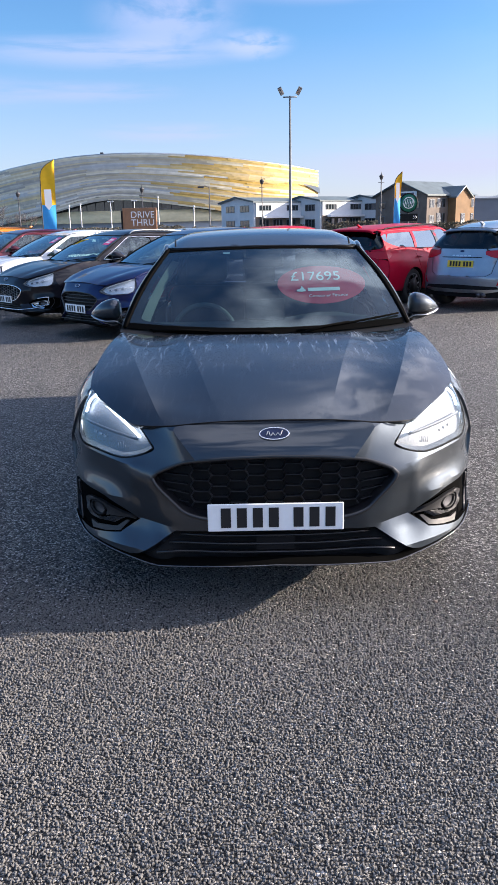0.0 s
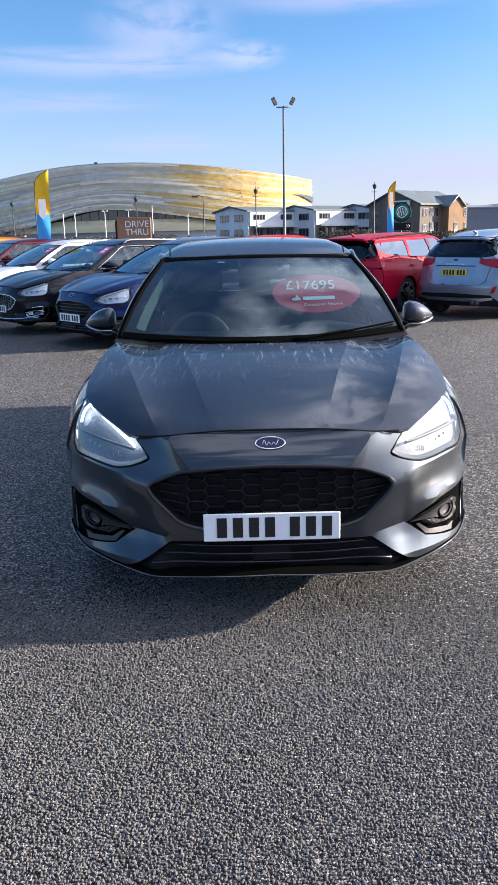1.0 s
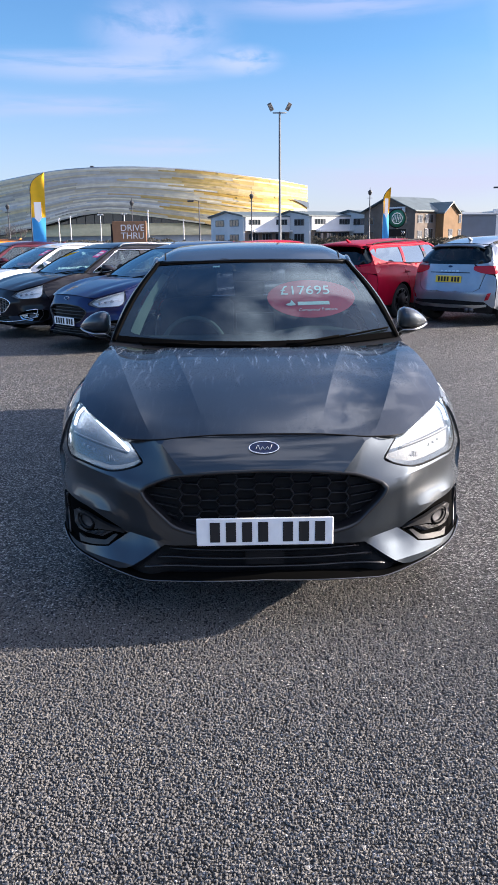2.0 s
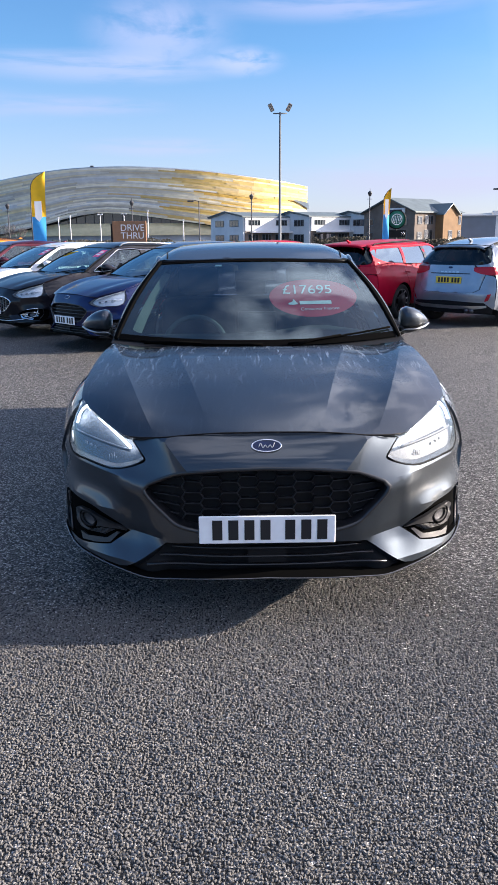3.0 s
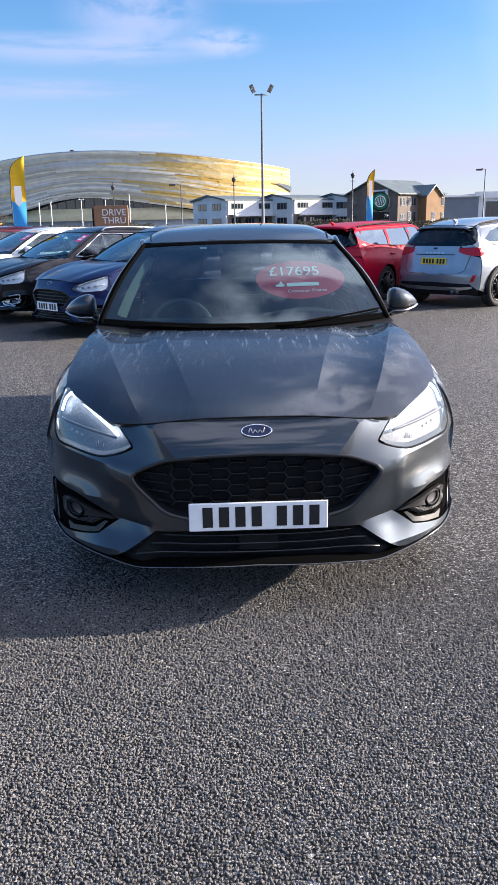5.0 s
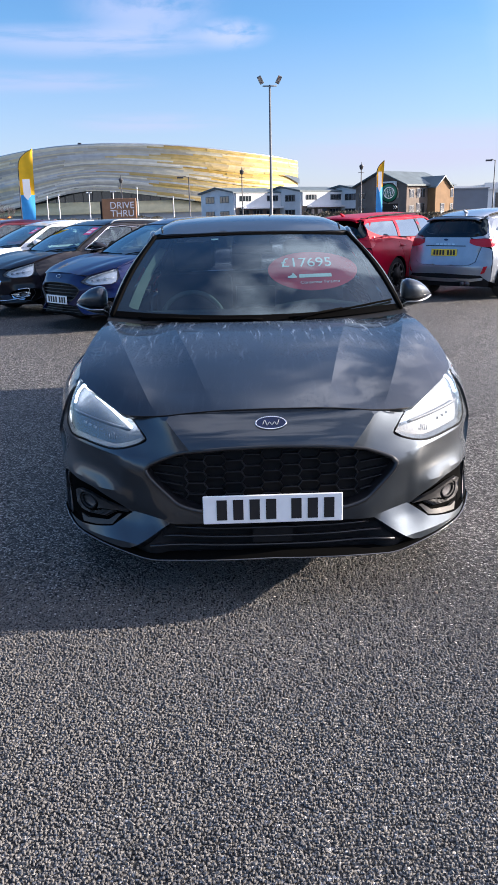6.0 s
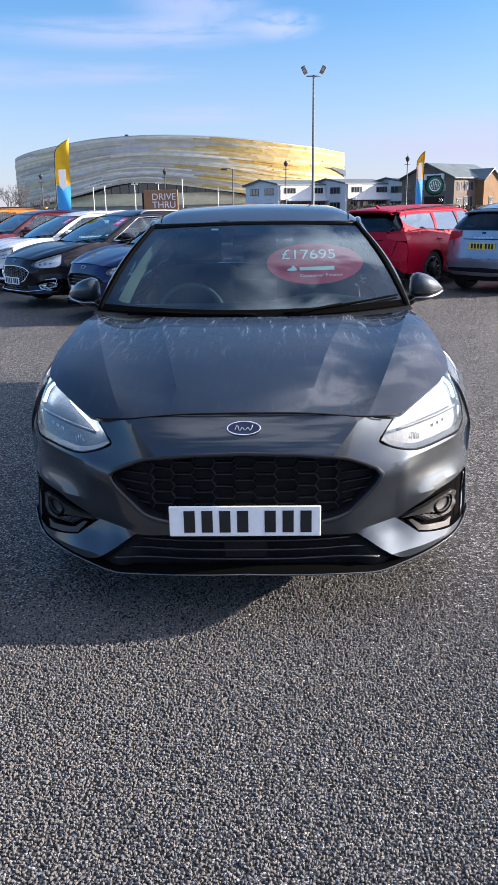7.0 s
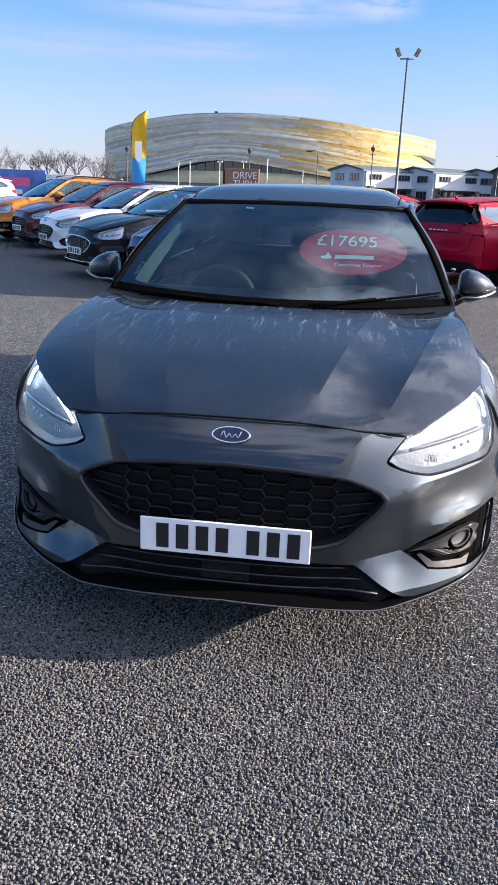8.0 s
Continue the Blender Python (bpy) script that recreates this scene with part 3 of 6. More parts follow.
def wheel(parent, x, y, side, rim_mat, r=0.325):
    hub = lathe([(-0.02, 0.0), (-0.02, 0.14), (0.0, 0.145), (0.0, 0.0)], 20)
    w = mesh_part("wheel", hub[0], hub[1], BLACK, parent)
    w.matrix_local = pose(x, y, r, 0, 0, 0 if side > 0 else 180)
    t = lathe([(-0.19, r - 0.11), (-0.20, r - 0.03), (-0.185, r - 0.006), (-0.16, r), (-0.05, r), (-0.022, r - 0.008), (-0.005, r - 0.03), (-0.004, r - 0.06), (-0.02, r - 0.105)], 40)
    mesh_part("tyre", t[0], t[1], RUBBER, w, "black rubber tyre")
    rr = r - 0.10
    v, f = lathe([(-0.18, rr), (-0.02, rr), (-0.006, rr + 0.004), (-0.006, rr - 0.012), (-0.03, rr - 0.018), (-0.17, rr - 0.03)], 40)
    for k in range(10):
        a = 2 * math.pi * (k // 2) / 5 + (0.16 if k % 2 else -0.16)
        a2 = 2 * math.pi * (k // 2) / 5 + (0.26 if k % 2 else -0.26)
        p = [(-0.028, 0.04 * math.cos(a), 0.04 * math.sin(a)), (-0.016, 0.12 * math.cos(a), 0.12 * math.sin(a)), (-0.014, rr * math.cos(a2), rr * math.sin(a2))]
        v, f = joined((v, f), tube(p, [0.018, 0.014, 0.014], 6))
    v, f = joined((v, f), lathe([(-0.05, 0.06), (-0.015, 0.058), (-0.008, 0.03), (-0.008, 0.0)], 20))
    mesh_part("rim", v, f, rim_mat, w, "alloy rim")
    return w


def door_mirror(parent, side, paint_mat):
    """A door mirror: painted cap, glass, black foot."""
    hi = table([(0.0, 1.088), (0.08, 1.104), (0.3, 1.106), (0.55, 1.090), (0.8, 1.058), (0.95, 1.030), (1.0, 1.018)])
    lo = table([(0.0, 1.000), (0.08, 0.994), (0.3, 0.992), (0.55, 0.996), (0.8, 1.003), (0.95, 1.010), (1.0, 1.014)])
    wide = table([(0.0, 0.045), (0.08, 0.062), (0.3, 0.075), (0.6, 0.072), (0.85, 0.05), (1.0, 0.012)])
    rows, under = [], []
    for t in (0.0, 0.03, 0.08, 0.18, 0.3, 0.45, 0.6, 0.75, 0.87, 0.95, 1.0):
        x = lerp(0.815, 0.998, t)
        yc, zc, hh, hw = 1.60 + 0.10 * t * t, 0.5 * (hi(t) + lo(t)), 0.5 * (hi(t) - lo(t)), wide(t)
        ang = [2 * math.pi * i / 20 for i in range(20)]
        rows.append([(side * x, yc + hw * math.copysign(abs(math.cos(a)) ** 0.75, math.cos(a)), zc + hh * math.copysign(abs(math.sin(a)) ** 0.75, math.sin(a))) for a in ang])
        drop = 0.036 * (1 - t * t) * clamp(t * 12, 0.3, 1)
        under.append([(side * x, yc + hw * 0.86 * math.cos(a), lo(t) + 0.006 - 0.5 * drop + (0.5 * drop + 0.004) * math.sin(a)) for a in ang])
    uv, uf = loft(under, True)
    uf += [tuple(range(19, -1, -1)), tuple(range(len(uv) - 20, len(uv)))]
    if side < 0:
        uf = [tuple(reversed(q)) for q in uf]
    v, f = loft(rows, True)
    f += [tuple(range(19, -1, -1)), tuple(range(len(v) - 20, len(v)))]
    if side < 0:
        f = [tuple(reversed(q)) for q in f]
    m = mesh_part("door_mirror", v, f, paint_mat, parent, "painted door mirror cap")
    mesh_part("mirror_underside", uv, uf, BLACK_GLOSS, m, "gloss black underside")
    rim = tube([(side * x, y, z) for x, y, z in curve([(0.805, 1.545, 0.972), (0.835, 1.530, 0.990), (0.89, 1.530, 0.991), (0.95, 1.585, 1.000), (0.985, 1.635, 1.012)], 4)], [0.003] * 9 + [0.005] * 8, 8)
    mesh_part("indicator_strip", *rim, SILVER, m, "silver indicator strip")
    foot = tube([(side * 0.77, 1.60, 0.955), (side * 0.81, 1.61, 0.965), (side * 0.85, 1.625, 0.985)], [0.03, 0.026, 0.022], 10)
    mesh_part("mirror_foot", *foot, BLACK, m, "black mirror foot")
    g = patch([(0.835, 0.99), (0.96, 1.005), (0.965, 1.06), (0.90, 1.09), (0.835, 1.095)], lambda u, w: (u, 1.695 + 0.03 * (u - 0.83), w), 0.05, flip=True)
    mesh_part("mirror_glass", *(g if side > 0 else flipped(g)), CHROME, m, "mirror glass", smooth=False)


def seat(parent, x, y, name="seat"):
    v, f = joined(box_round(x - 0.25, x + 0.25, y - 0.28, y + 0.25, 0.42, 0.58, 0.06),
                  leaned(box_round(x - 0.25, x + 0.25, y + 0.16, y + 0.32, 0.52, 1.10, 0.06), y + 0.2, 0.5, 0.28),
                  leaned(box_round(x - 0.14, x + 0.14, y + 0.18, y + 0.28, 1.13, 1.30, 0.04), y + 0.2, 0.5, 0.28))
    return mesh_part(name, v, f, CABIN, parent, "dark cloth seat")


def box_round(x0, x1, y0, y1, z0, z1, b):
    bm = bevel_box(x0, x1, y0, y1, z0, z1, b, 3)
    bm.verts.index_update()
    v = [tuple(q.co) for q in bm.verts]
    f = [tuple(q.index for q in p.verts) for p in bm.faces]
    bm.free()
    return v, f


def leaned(vf, y0, z0, k):
    return [(x, y + k * (z - z0), z) for x, y, z in vf[0]], vf[1]


GRILLE_HALF = [(0, 0.650)] + curve([(0.18, 0.645), (0.32, 0.632), (0.40, 0.606), (0.455, 0.582)], 3) + curve([(0.478, 0.560), (0.462, 0.524), (0.394, 0.456), (0.35, 0.420), (0.27, 0.397), (0.16, 0.39)], 3) + [(0, 0.388)]
LAMP = (curve([(0.526, 0.730), (0.568, 0.744), (0.657, 0.787), (0.72, 0.818), (0.768, 0.845)], 3)
        + curve([(0.802, 0.765), (0.822, 0.70), (0.822, 0.655)], 3)
        + curve([(0.797, 0.630), (0.733, 0.625), (0.66, 0.618), (0.601, 0.616), (0.545, 0.628), (0.500, 0.645)], 3)
        + curve([(0.470, 0.664), (0.495, 0.698), (0.526, 0.730)], 3)[:-1])
POCKET = (curve([(0.542, 0.360), (0.60, 0.397), (0.692, 0.436), (0.76, 0.447)], 3) + curve([(0.81, 0.452), (0.850, 0.447), (0.872, 0.42)], 3)
          + curve([(0.876, 0.36), (0.870, 0.31), (0.848, 0.272)], 3) + curve([(0.80, 0.274), (0.75, 0.275), (0.69, 0.286)], 3)
          + curve([(0.626, 0.300), (0.585, 0.330), (0.552, 0.354)], 2))


def shrink(poly, d):
    """The outline drawn in towards its own inside."""
    p = np.array(poly)
    area = np.sum(p[:, 0] * np.roll(p[:, 1], -1) - np.roll(p[:, 0], -1) * p[:, 1])
    t = np.roll(p, -1, 0) - np.roll(p, 1, 0)
    t /= np.maximum(np.linalg.norm(t, axis=1, keepdims=True), 1e-9)
    n = np.column_stack((-t[:, 1], t[:, 0])) * (1 if area > 0 else -1)
    return [tuple(q) for q in p + n * d]


def headlamp(parent, side, res, lit):
    s = (lambda vf: vf) if side > 0 else flipped

    def deep(d, k=0.0):
        return lambda x, z: (x, front_y(x, z) + d + k * (z - 0.62), z)
    bowl = patch(shrink(LAMP, 0.003), deep(0.055), res, flange=0.0)
    lamp = mesh_part("headlight", *s(bowl), REFLECTOR if lit else LAMP_BRIGHT, parent, "clear headlight with a lit running light strip")
    wall_in, wall_out = shrink(LAMP, 0.004), shrink(LAMP, 0.002)
    rows = [[deep(0.004)(x, z) for x, z in wall_out], [deep(0.056)(x, z) for x, z in wall_in]]
    mesh_part("lamp_wall", *s(loft(rows, True)), REFLECTOR, lamp)
    mesh_part("lens", *s(patch(LAMP, deep(0.0), res, flange=0.0)), LENS, lamp, "clear polycarbonate lens")
    rim = [deep(-0.001)(x, z) for x, z in dense(LAMP, 0.03)]
    mesh_part("lamp_seal", *s(tube(rim, 0.0018, 6, True)), BLACK, lamp)
    if lit:
        strip = curve([(0.790, 0.735), (0.778, 0.775), (0.750, 0.805)], 4)[:-1] + curve([(0.750, 0.805), (0.66, 0.766), (0.575, 0.722), (0.529, 0.692)], 4)
        mesh_part("running_light", *s(tube([deep(0.024)(x, z) for x, z in strip], 0.0042, 8)), DRL, lamp, "lit white running light strip")
    else:
        strip = curve([(0.745, 0.805), (0.66, 0.768), (0.575, 0.728), (0.525, 0.698)], 4)
        mesh_part("running_light", *s(tube([deep(0.025)(x, z) for x, z in strip], 0.008, 6)), PLATE_W, lamp, "white light strip")
    # fluted reflector below a ledge
    ledge = [deep(0.022)(x, 0.690 + 0.10 * (x - 0.6)) for x in np.linspace(0.535, 0.79, 14)]
    mesh_part("lamp_ledge", *s(tube(ledge, 0.003, 6, ry=0.007)), REFLECTOR if lit else LAMP_BRIGHT, lamp)
    if not lit:
        for k in range(3):
            x = 0.585 + 0.062 * k
            seg = [deep(0.03)(x + 0.016 * math.cos(q), 0.672 + 0.012 * k + 0.014 * math.sin(q)) for q in [2 * math.pi * j / 16 for j in range(16)]]
            mesh_part("lamp_projector", *s(tube(seg, 0.006, 6, True)), CHROME, lamp)
            mesh_part("projector_lens", *s(patch([(x + 0.015 * math.cos(q), 0.672 + 0.012 * k + 0.013 * math.sin(q)) for q in [2 * math.pi * j / 16 for j in range(16)]], deep(0.028), 0.02, flange=0)), ALLOY, lamp)
        return lamp
    # small square projectors and dark slits low in the reflector
    for k in range(3):
        x, z = 0.694 + 0.024 * k, 0.664 + 0.004 * k
        sq = [(x - 0.0055, z - 0.005), (x + 0.0055, z - 0.004), (x + 0.0055, z + 0.005), (x - 0.0055, z + 0.004)]
        mesh_part("projector", *s(patch(sq, deep(0.046), 0.02, flange=0.004)), LAMP_DETAIL, lamp, "small square projector")
    for k in range(4):
        x = 0.594 + 0.0105 * k
        low, top = 0.638 - 0.002 * k, 0.646 + 0.004 * ((k * 3) % 4)
        mesh_part("reflector_slit", *s(tube([deep(0.050)(x, low), deep(0.050)(x + 0.002, top)], 0.0015, 6)), LAMP_DETAIL, lamp)
    return lamp


def blade(p, q, half, front, deep):
    """A thin upright wall of the grille from p to q, its front edge narrowed."""
    dx, dz = q[0] - p[0], q[1] - p[1]
    k = 1 / math.hypot(dx, dz)
    nx, nz = -dz * k, dx * k
    v = []
    for x, z in (p, q):
        y = front_y(x, z) + front
        for w, d in ((-0.5, 0.0), (0.5, 0.0), (1.0, deep * 0.15), (1.0, deep), (-1.0, deep), (-1.0, deep * 0.15)):
            v.append((x + nx * half * w, y + d, z + nz * half * w))
    return v, [(k_, (k_ + 1) % 6, 6 + (k_ + 1) % 6, 6 + k_) for k_ in range(6)]


def honeycomb(res):
    """Long hexagonal cells set into the grille."""
    v, f = [], []
    w, h = 0.142, 0.0435
    outline = shrink(mirrored(GRILLE_HALF), 0.010)
    drawn = set()
    for col in range(-4, 5):
        for row in range(-1, 8):
            cx, cz = col * w / 2, 0.393 + row * h + (h / 2 if col % 2 else 0)
            ring = [(cx - 0.0425, cz), (cx - 0.0285, cz + h / 2), (cx + 0.0285, cz + h / 2), (cx + 0.0425, cz), (cx + 0.0285, cz - h / 2), (cx - 0.0285, cz - h / 2)]
            for k in range(6):
                p, q = sorted((ring[k], ring[(k + 1) % 6]))
                key = (round((p[0] + q[0]) * 500), round((p[1] + q[1]) * 500))
                if key in drawn or not inside(np.array([p, q]), outline).all():
                    continue
                drawn.add(key)
                v, f = joined((v, f), blade(p, q, 0.0019, 0.030, 0.020))
    # blades that run from the last cells into the corners
    for sg in (1, -1):
        for k in range(6):
            z0, z1 = 0.420 + 0.036 * k, 0.452 + 0.030 * k
            pts = [(sg * lerp(0.335, 0.462, j / 6), lerp(z0, z1, j / 6)) for j in range(7)]
            pts = [q for q in pts if inside(np.array([q]), outline)[0]]
            if len(pts) > 1:
                v, f = joined((v, f), blade(pts[0], pts[-1], 0.0019, 0.032, 0.018))
    return v, f


def car(m, label, coat, group="", L=4.3, res=0.06, lit=False, grille="hex", rear_glass=None, rim=ALLOY, estate=False, rails=False,
        sticker="", lift=1.0, roof_mat=None, detail=False, wipers=True, arch_trim=False, chrome_trim=False, rear_plate=True, pane_mat=None, wide_glass=False):
    c = thing("car", m @ Matrix.Diagonal((1, 1.02, lift, 1)), label, "car", group)
    rear_glass = rear_glass or PRIVACY
    ex = L - 4.38
    AX1, AX2 = 0.88, 3.58
    R = table([(1.90, 1.366), (2.15, 1.432), (2.5, 1.464), (3.0, 1.455), (3.5, 1.415 + 0.03 * estate), (4.0 + ex, 1.345 + 0.045 * estate)])
    RX = table([(1.90, 0.56), (2.4, 0.60), (3.2, 0.60), (4.0 + ex, 0.545)])
    roof_end = 3.98 + ex + 0.12 * estate

    def roof_z(x, y):
        k = clamp((y - 1.95) / 0.5)
        return R(y) - (0.05 + 0.03 * k) * x * x - (1.2 + 1.4 * k) * max(0, abs(x) - 0.44) ** 2

    def rail(y):
        return RX(y), roof_z(RX(y), y)

    def side_glass(y, z):
        xr, zr = rail(max(y, 1.97))
        zb = belt_z(y)
        xb = 0.805 - 0.05 * clamp((1.9 - y) / 0.63, 0, 1.3) ** 1.5 - 0.09 * clamp((y - (L - 0.95)) / 0.8, 0, 1.2) ** 2
        t = (z - zb) / (zr - zb)
        return lerp(xb, xr + 0.012, t) + 0.022 * math.sin(math.pi * clamp(t))

    def rear_y(x, z):
        a = abs(x)
        slope = 0.62 if not estate else 0.45
        p = 0.02 * clamp((z - 0.55) / 0.1) + 0.22 * clamp(z - 0.68, 0, 0.34) + slope * max(0, z - 1.02) + 0.35 * max(0, 0.32 - z)
        return L - p - 0.26 * a ** 3 - 2.2 * max(0, a - 0.72) ** 2 - 5.0 * max(0, a - 0.70 + 0.30 * clamp((z - 1.0) / 0.3)) ** 2 * clamp((z - 1.0) / 0.1) + 0.02 * math.exp(-((z - 0.52) / 0.06) ** 2)

    def fr(d=0.0):
        return lambda x, z: (x, front_y(x, z) + d, z)

    def rr(d=0.0):
        return lambda x, z: (x, rear_y(x, z) + d, z)

    def fl(d=0.0):
        return lambda y, z: (flank_x(y, z, L) + d, y, z)

    def gl(d=0.0):
        return lambda y, z: (side_glass(y, z) + d, y, z)

    def both(name, outline, f, mat, res_, flange=0.012, lab="", sub=None):
        vf = patch(outline, f, res_, flange=flange)
        a = mesh_part(name, *vf, mat, sub or c, lab)
        b = mesh_part(name, *flipped(vf), mat, sub or c, lab)
        return a, b

    # bonnet
    edge = curve([(0.526, 0.156), (0.568, 0.184), (0.657, 0.288), (0.72, 0.372), (0.770, 0.465)], 3)[:-1] + curve([(0.770, 0.465), (0.780, 0.58), (0.772, 0.75), (0.758, 0.95), (0.744, 1.13), (0.732, 1.27)], 3)
    half = [(0, 0.094)] + curve([(0.17, 0.096), (0.335, 0.108), (0.447, 0.130), (0.52, 0.153)], 3)[:-1] + edge + curve([(0.60, 1.165), (0.35, 1.085), (0.18, 1.062)], 3) + [(0, 1.056)]
    hood = mesh_part("bonnet", *patch(mirrored(half), lambda x, y: (x, y, bonnet_z(x, y)), res, flange=0.02, lines=[[(sg * f_(y), y) for y in np.linspace(0.14, 1.02, 45)] for f_ in (inner_crease, outer_crease) for sg in (1, -1)] if detail else ()), GREY_WET if detail else coat, c)
    crisp(hood, 9.0 if detail else 25.0)
    nose_top = table([(0, 0.772), (0.17, 0.770), (0.335, 0.757), (0.447, 0.741), (0.522, 0.728), (0.55, 0.722)])
    run = [(x, y - 0.006, max(bonnet_z(x, y) + 0.0005, nose_top(x) + 0.001)) for x, y in half if x < 0.53 and y < 0.2]
    run = [(-x, y, z) for x, y, z in reversed(run[1:])] + run
    mesh_part("bonnet_seal", *tube(run, 0.003, 6), BLACK, c, "black seam")
    # scuttle below the windscreen
    rows = [[(x, lerp(1.03 + 0.31 * x * x, 1.12 + 0.31 * x * x, k), 0.945 + 0.045 * x * x + 0.012 * k) for x in np.linspace(-0.76, 0.76, 19)] for k in (0, 0.5, 1)]
    mesh_part("scuttle_panel", *loft(rows), BLACK, c, "black plastic panel below the windscreen")

    # front bumper with openings
    top = curve([(0.17, 0.770), (0.335, 0.757), (0.447, 0.741), (0.522, 0.728)], 3)
    low_lamp = curve([(0.490, 0.697), (0.464, 0.663), (0.500, 0.640), (0.545, 0.624)], 3)[:-1] + curve([(0.545, 0.624), (0.601, 0.612), (0.66, 0.613), (0.733, 0.620), (0.799, 0.625), (0.828, 0.652)], 3)
    half = ([(0, 0.772)] + top + low_lamp + [(0.829, 0.70), (0.810, 0.766), (0.788, 0.82), (0.80, 0.82), (0.838, 0.77), (0.859, 0.70), (0.876, 0.645), (0.890, 0.55), (0.892, 0.40), (0.886, 0.305), (0.855, 0.262)]
            + curve([(0.80, 0.244), (0.744, 0.232), (0.66, 0.228), (0.590, 0.228)], 3) + curve([(0.552, 0.236), (0.50, 0.268), (0.444, 0.305), (0.389, 0.344)], 3) + [(0.27, 0.352), (0, 0.356)])
    folds = []
    for sg in (1, -1):
        folds.append([(sg * x, 0.585 + 0.10 * (x - 0.48)) for x in np.linspace(0.50, 0.86, 18)])
        folds.append([(sg * (0.41 - 0.85 * (0.765 - z)), z) for z in np.linspace(0.738, 0.646, 10)])
        folds.append([(sg * x, 0.352 + 0.09 * (x - 0.39)) for x in np.linspace(0.40, 0.535, 8)])
    holes = [mirrored(GRILLE_HALF), POCKET, [(-x, z) for x, z in POCKET]]
    bumper = mesh_part("front_bumper", *patch(mirrored(half), fr(), res * 0.8, holes, 0.03, lines=folds if detail else ()), coat, c)

    crisp(bumper, 18.0 if detail else 26.0)

    # grille
    back = patch(mirrored(GRILLE_HALF), fr(0.055), res * 1.4, flange=0)
    g = mesh_part("grille", *back, BLACK, c, "black honeycomb grille" if grille == "hex" else "dark grille with a bright rim")
    outl = dense(mirrored(GRILLE_HALF), 0.03)
    rows = [[fr(d)(x, z) for x, z in shrink(outl, k)] for d, k in ((-0.002, -0.004), (-0.006, 0.004), (0.004, 0.012), (0.056, 0.018))]
    mesh_part("grille_rim", *loft(rows, True), BLACK_GLOSS if grille != "chrome" else CHROME, g)
    if grille in ("hex", "chrome"):
        mesh_part("honeycomb", *honeycomb(res), HONEY if grille == "hex" else SILVER, g)
    else:
        bars = ([], [])
        for k in range(5):
            z = 0.42 + 0.045 * k
            w = max(x for x, zz in outl if abs(zz - z) < 0.03) - 0.03
            bars = joined(bars, tube([fr(0.03)(x, z) for x in np.linspace(-w, w, 9)], 0.008, 6))
        mesh_part("grille_bar", *bars, BLACK_GLOSS, g)

    # lower intake with slats, lip
    intake = [(0, 0.358), (0.27, 0.354), (0.392, 0.348), (0.444, 0.307), (0.50, 0.268), (0.56, 0.236), (0.59, 0.228), (0.5, 0.216), (0, 0.215)]
    low = mesh_part("lower_intake", *patch(mirrored(intake), fr(0.05), res, flange=0.0), BLACK, c, "black lower air intake")
    for k in range(3):
        z = 0.325 - 0.035 * k
        w = 0.37 + 0.05 * k
        mesh_part("slat", *tube([fr(0.022)(x, z) for x in np.linspace(-w, w, 13)], 0.007, 6, ry=0.005), BLACK_GLOSS, low)
    mesh_part("radar_cover", *patch([(-0.075, 0.265), (0.075, 0.265), (0.075, 0.33), (-0.075, 0.33)], fr(0.018), 0.05), BLACK, low)
    lipx = [0.0, 0.2, 0.4, 0.455, 0.52, 0.60, 0.68, 0.78, 0.85, 0.872]
    lipz = table([(0.0, 0.236), (0.40, 0.219), (0.455, 0.213), (0.58, 0.226), (0.68, 0.237), (0.78, 0.252), (0.84, 0.268), (0.872, 0.285)])
    prof = [(0.002, 0.004), (-0.010, 0.000), (-0.015, -0.004), (-0.012, -0.007), (0.0, -0.009), (0.06, -0.009), (0.06, 0.0)]
    xs = sorted({-x for x in lipx} | set(lipx))
    rows = [[(x, 0.62 * abs(x) ** 2.9 + 6.0 * max(0, abs(x) - 0.76) ** 2 - 0.024 + dy, lipz(abs(x)) + dz) for dy, dz in prof] for x in np.interp(np.linspace(0, len(xs) - 1, 49), range(len(xs)), xs)]
    crisp(mesh_part("front_lip", *loft(rows, True), WIPER, c, "black front lip"), 40.0)
    if detail:
        # thin bright bar that stands for the highlight along the lip
        edge_run = [(x, 0.62 * abs(x) ** 2.9 + 6.0 * max(0, abs(x) - 0.76) ** 2 - 0.040, lipz(abs(x)) - 0.004) for x in np.linspace(-0.872, 0.872, 61)]
        mesh_part("lip_glint", *tube(edge_run, 0.0028, 6), LIP_GLINT, c, "polished edge of the front lip")

    tray = [[(x, front_y(x, 0.26) + 0.0, lipz(abs(x)) - 0.004) for x in np.linspace(-0.84, 0.84, 25)], [(x, max(0.3, front_y(x, 0.26) + 0.1), 0.20) for x in np.linspace(-0.84, 0.84, 25)],
            [(x, 0.6, 0.19) for x in np.linspace(-0.84, 0.84, 25)]]
    mesh_part("undertray", *loft(tray), BLACK, c, "black undertray")
    # fog lamp pockets, black recess coloured darker still for the shadow inside
    for sgn in (1, -1):
        s = (lambda vf: vf) if sgn > 0 else flipped
        pk = mesh_part("fog_pocket", *s(patch(shrink(POCKET, -0.004), fr(0.045), res, flange=0.0)), WIPER, c, "black fog lamp recess")
        wall = dense(POCKET, 0.03)
        mesh_part("pocket_wall", *s(loft([[fr(0.0)(*q) for q in wall], [fr(0.046)(*q) for q in wall]], True)), WIPER, pk)
        bez_mat = CHROME if chrome_trim else GUNMETAL
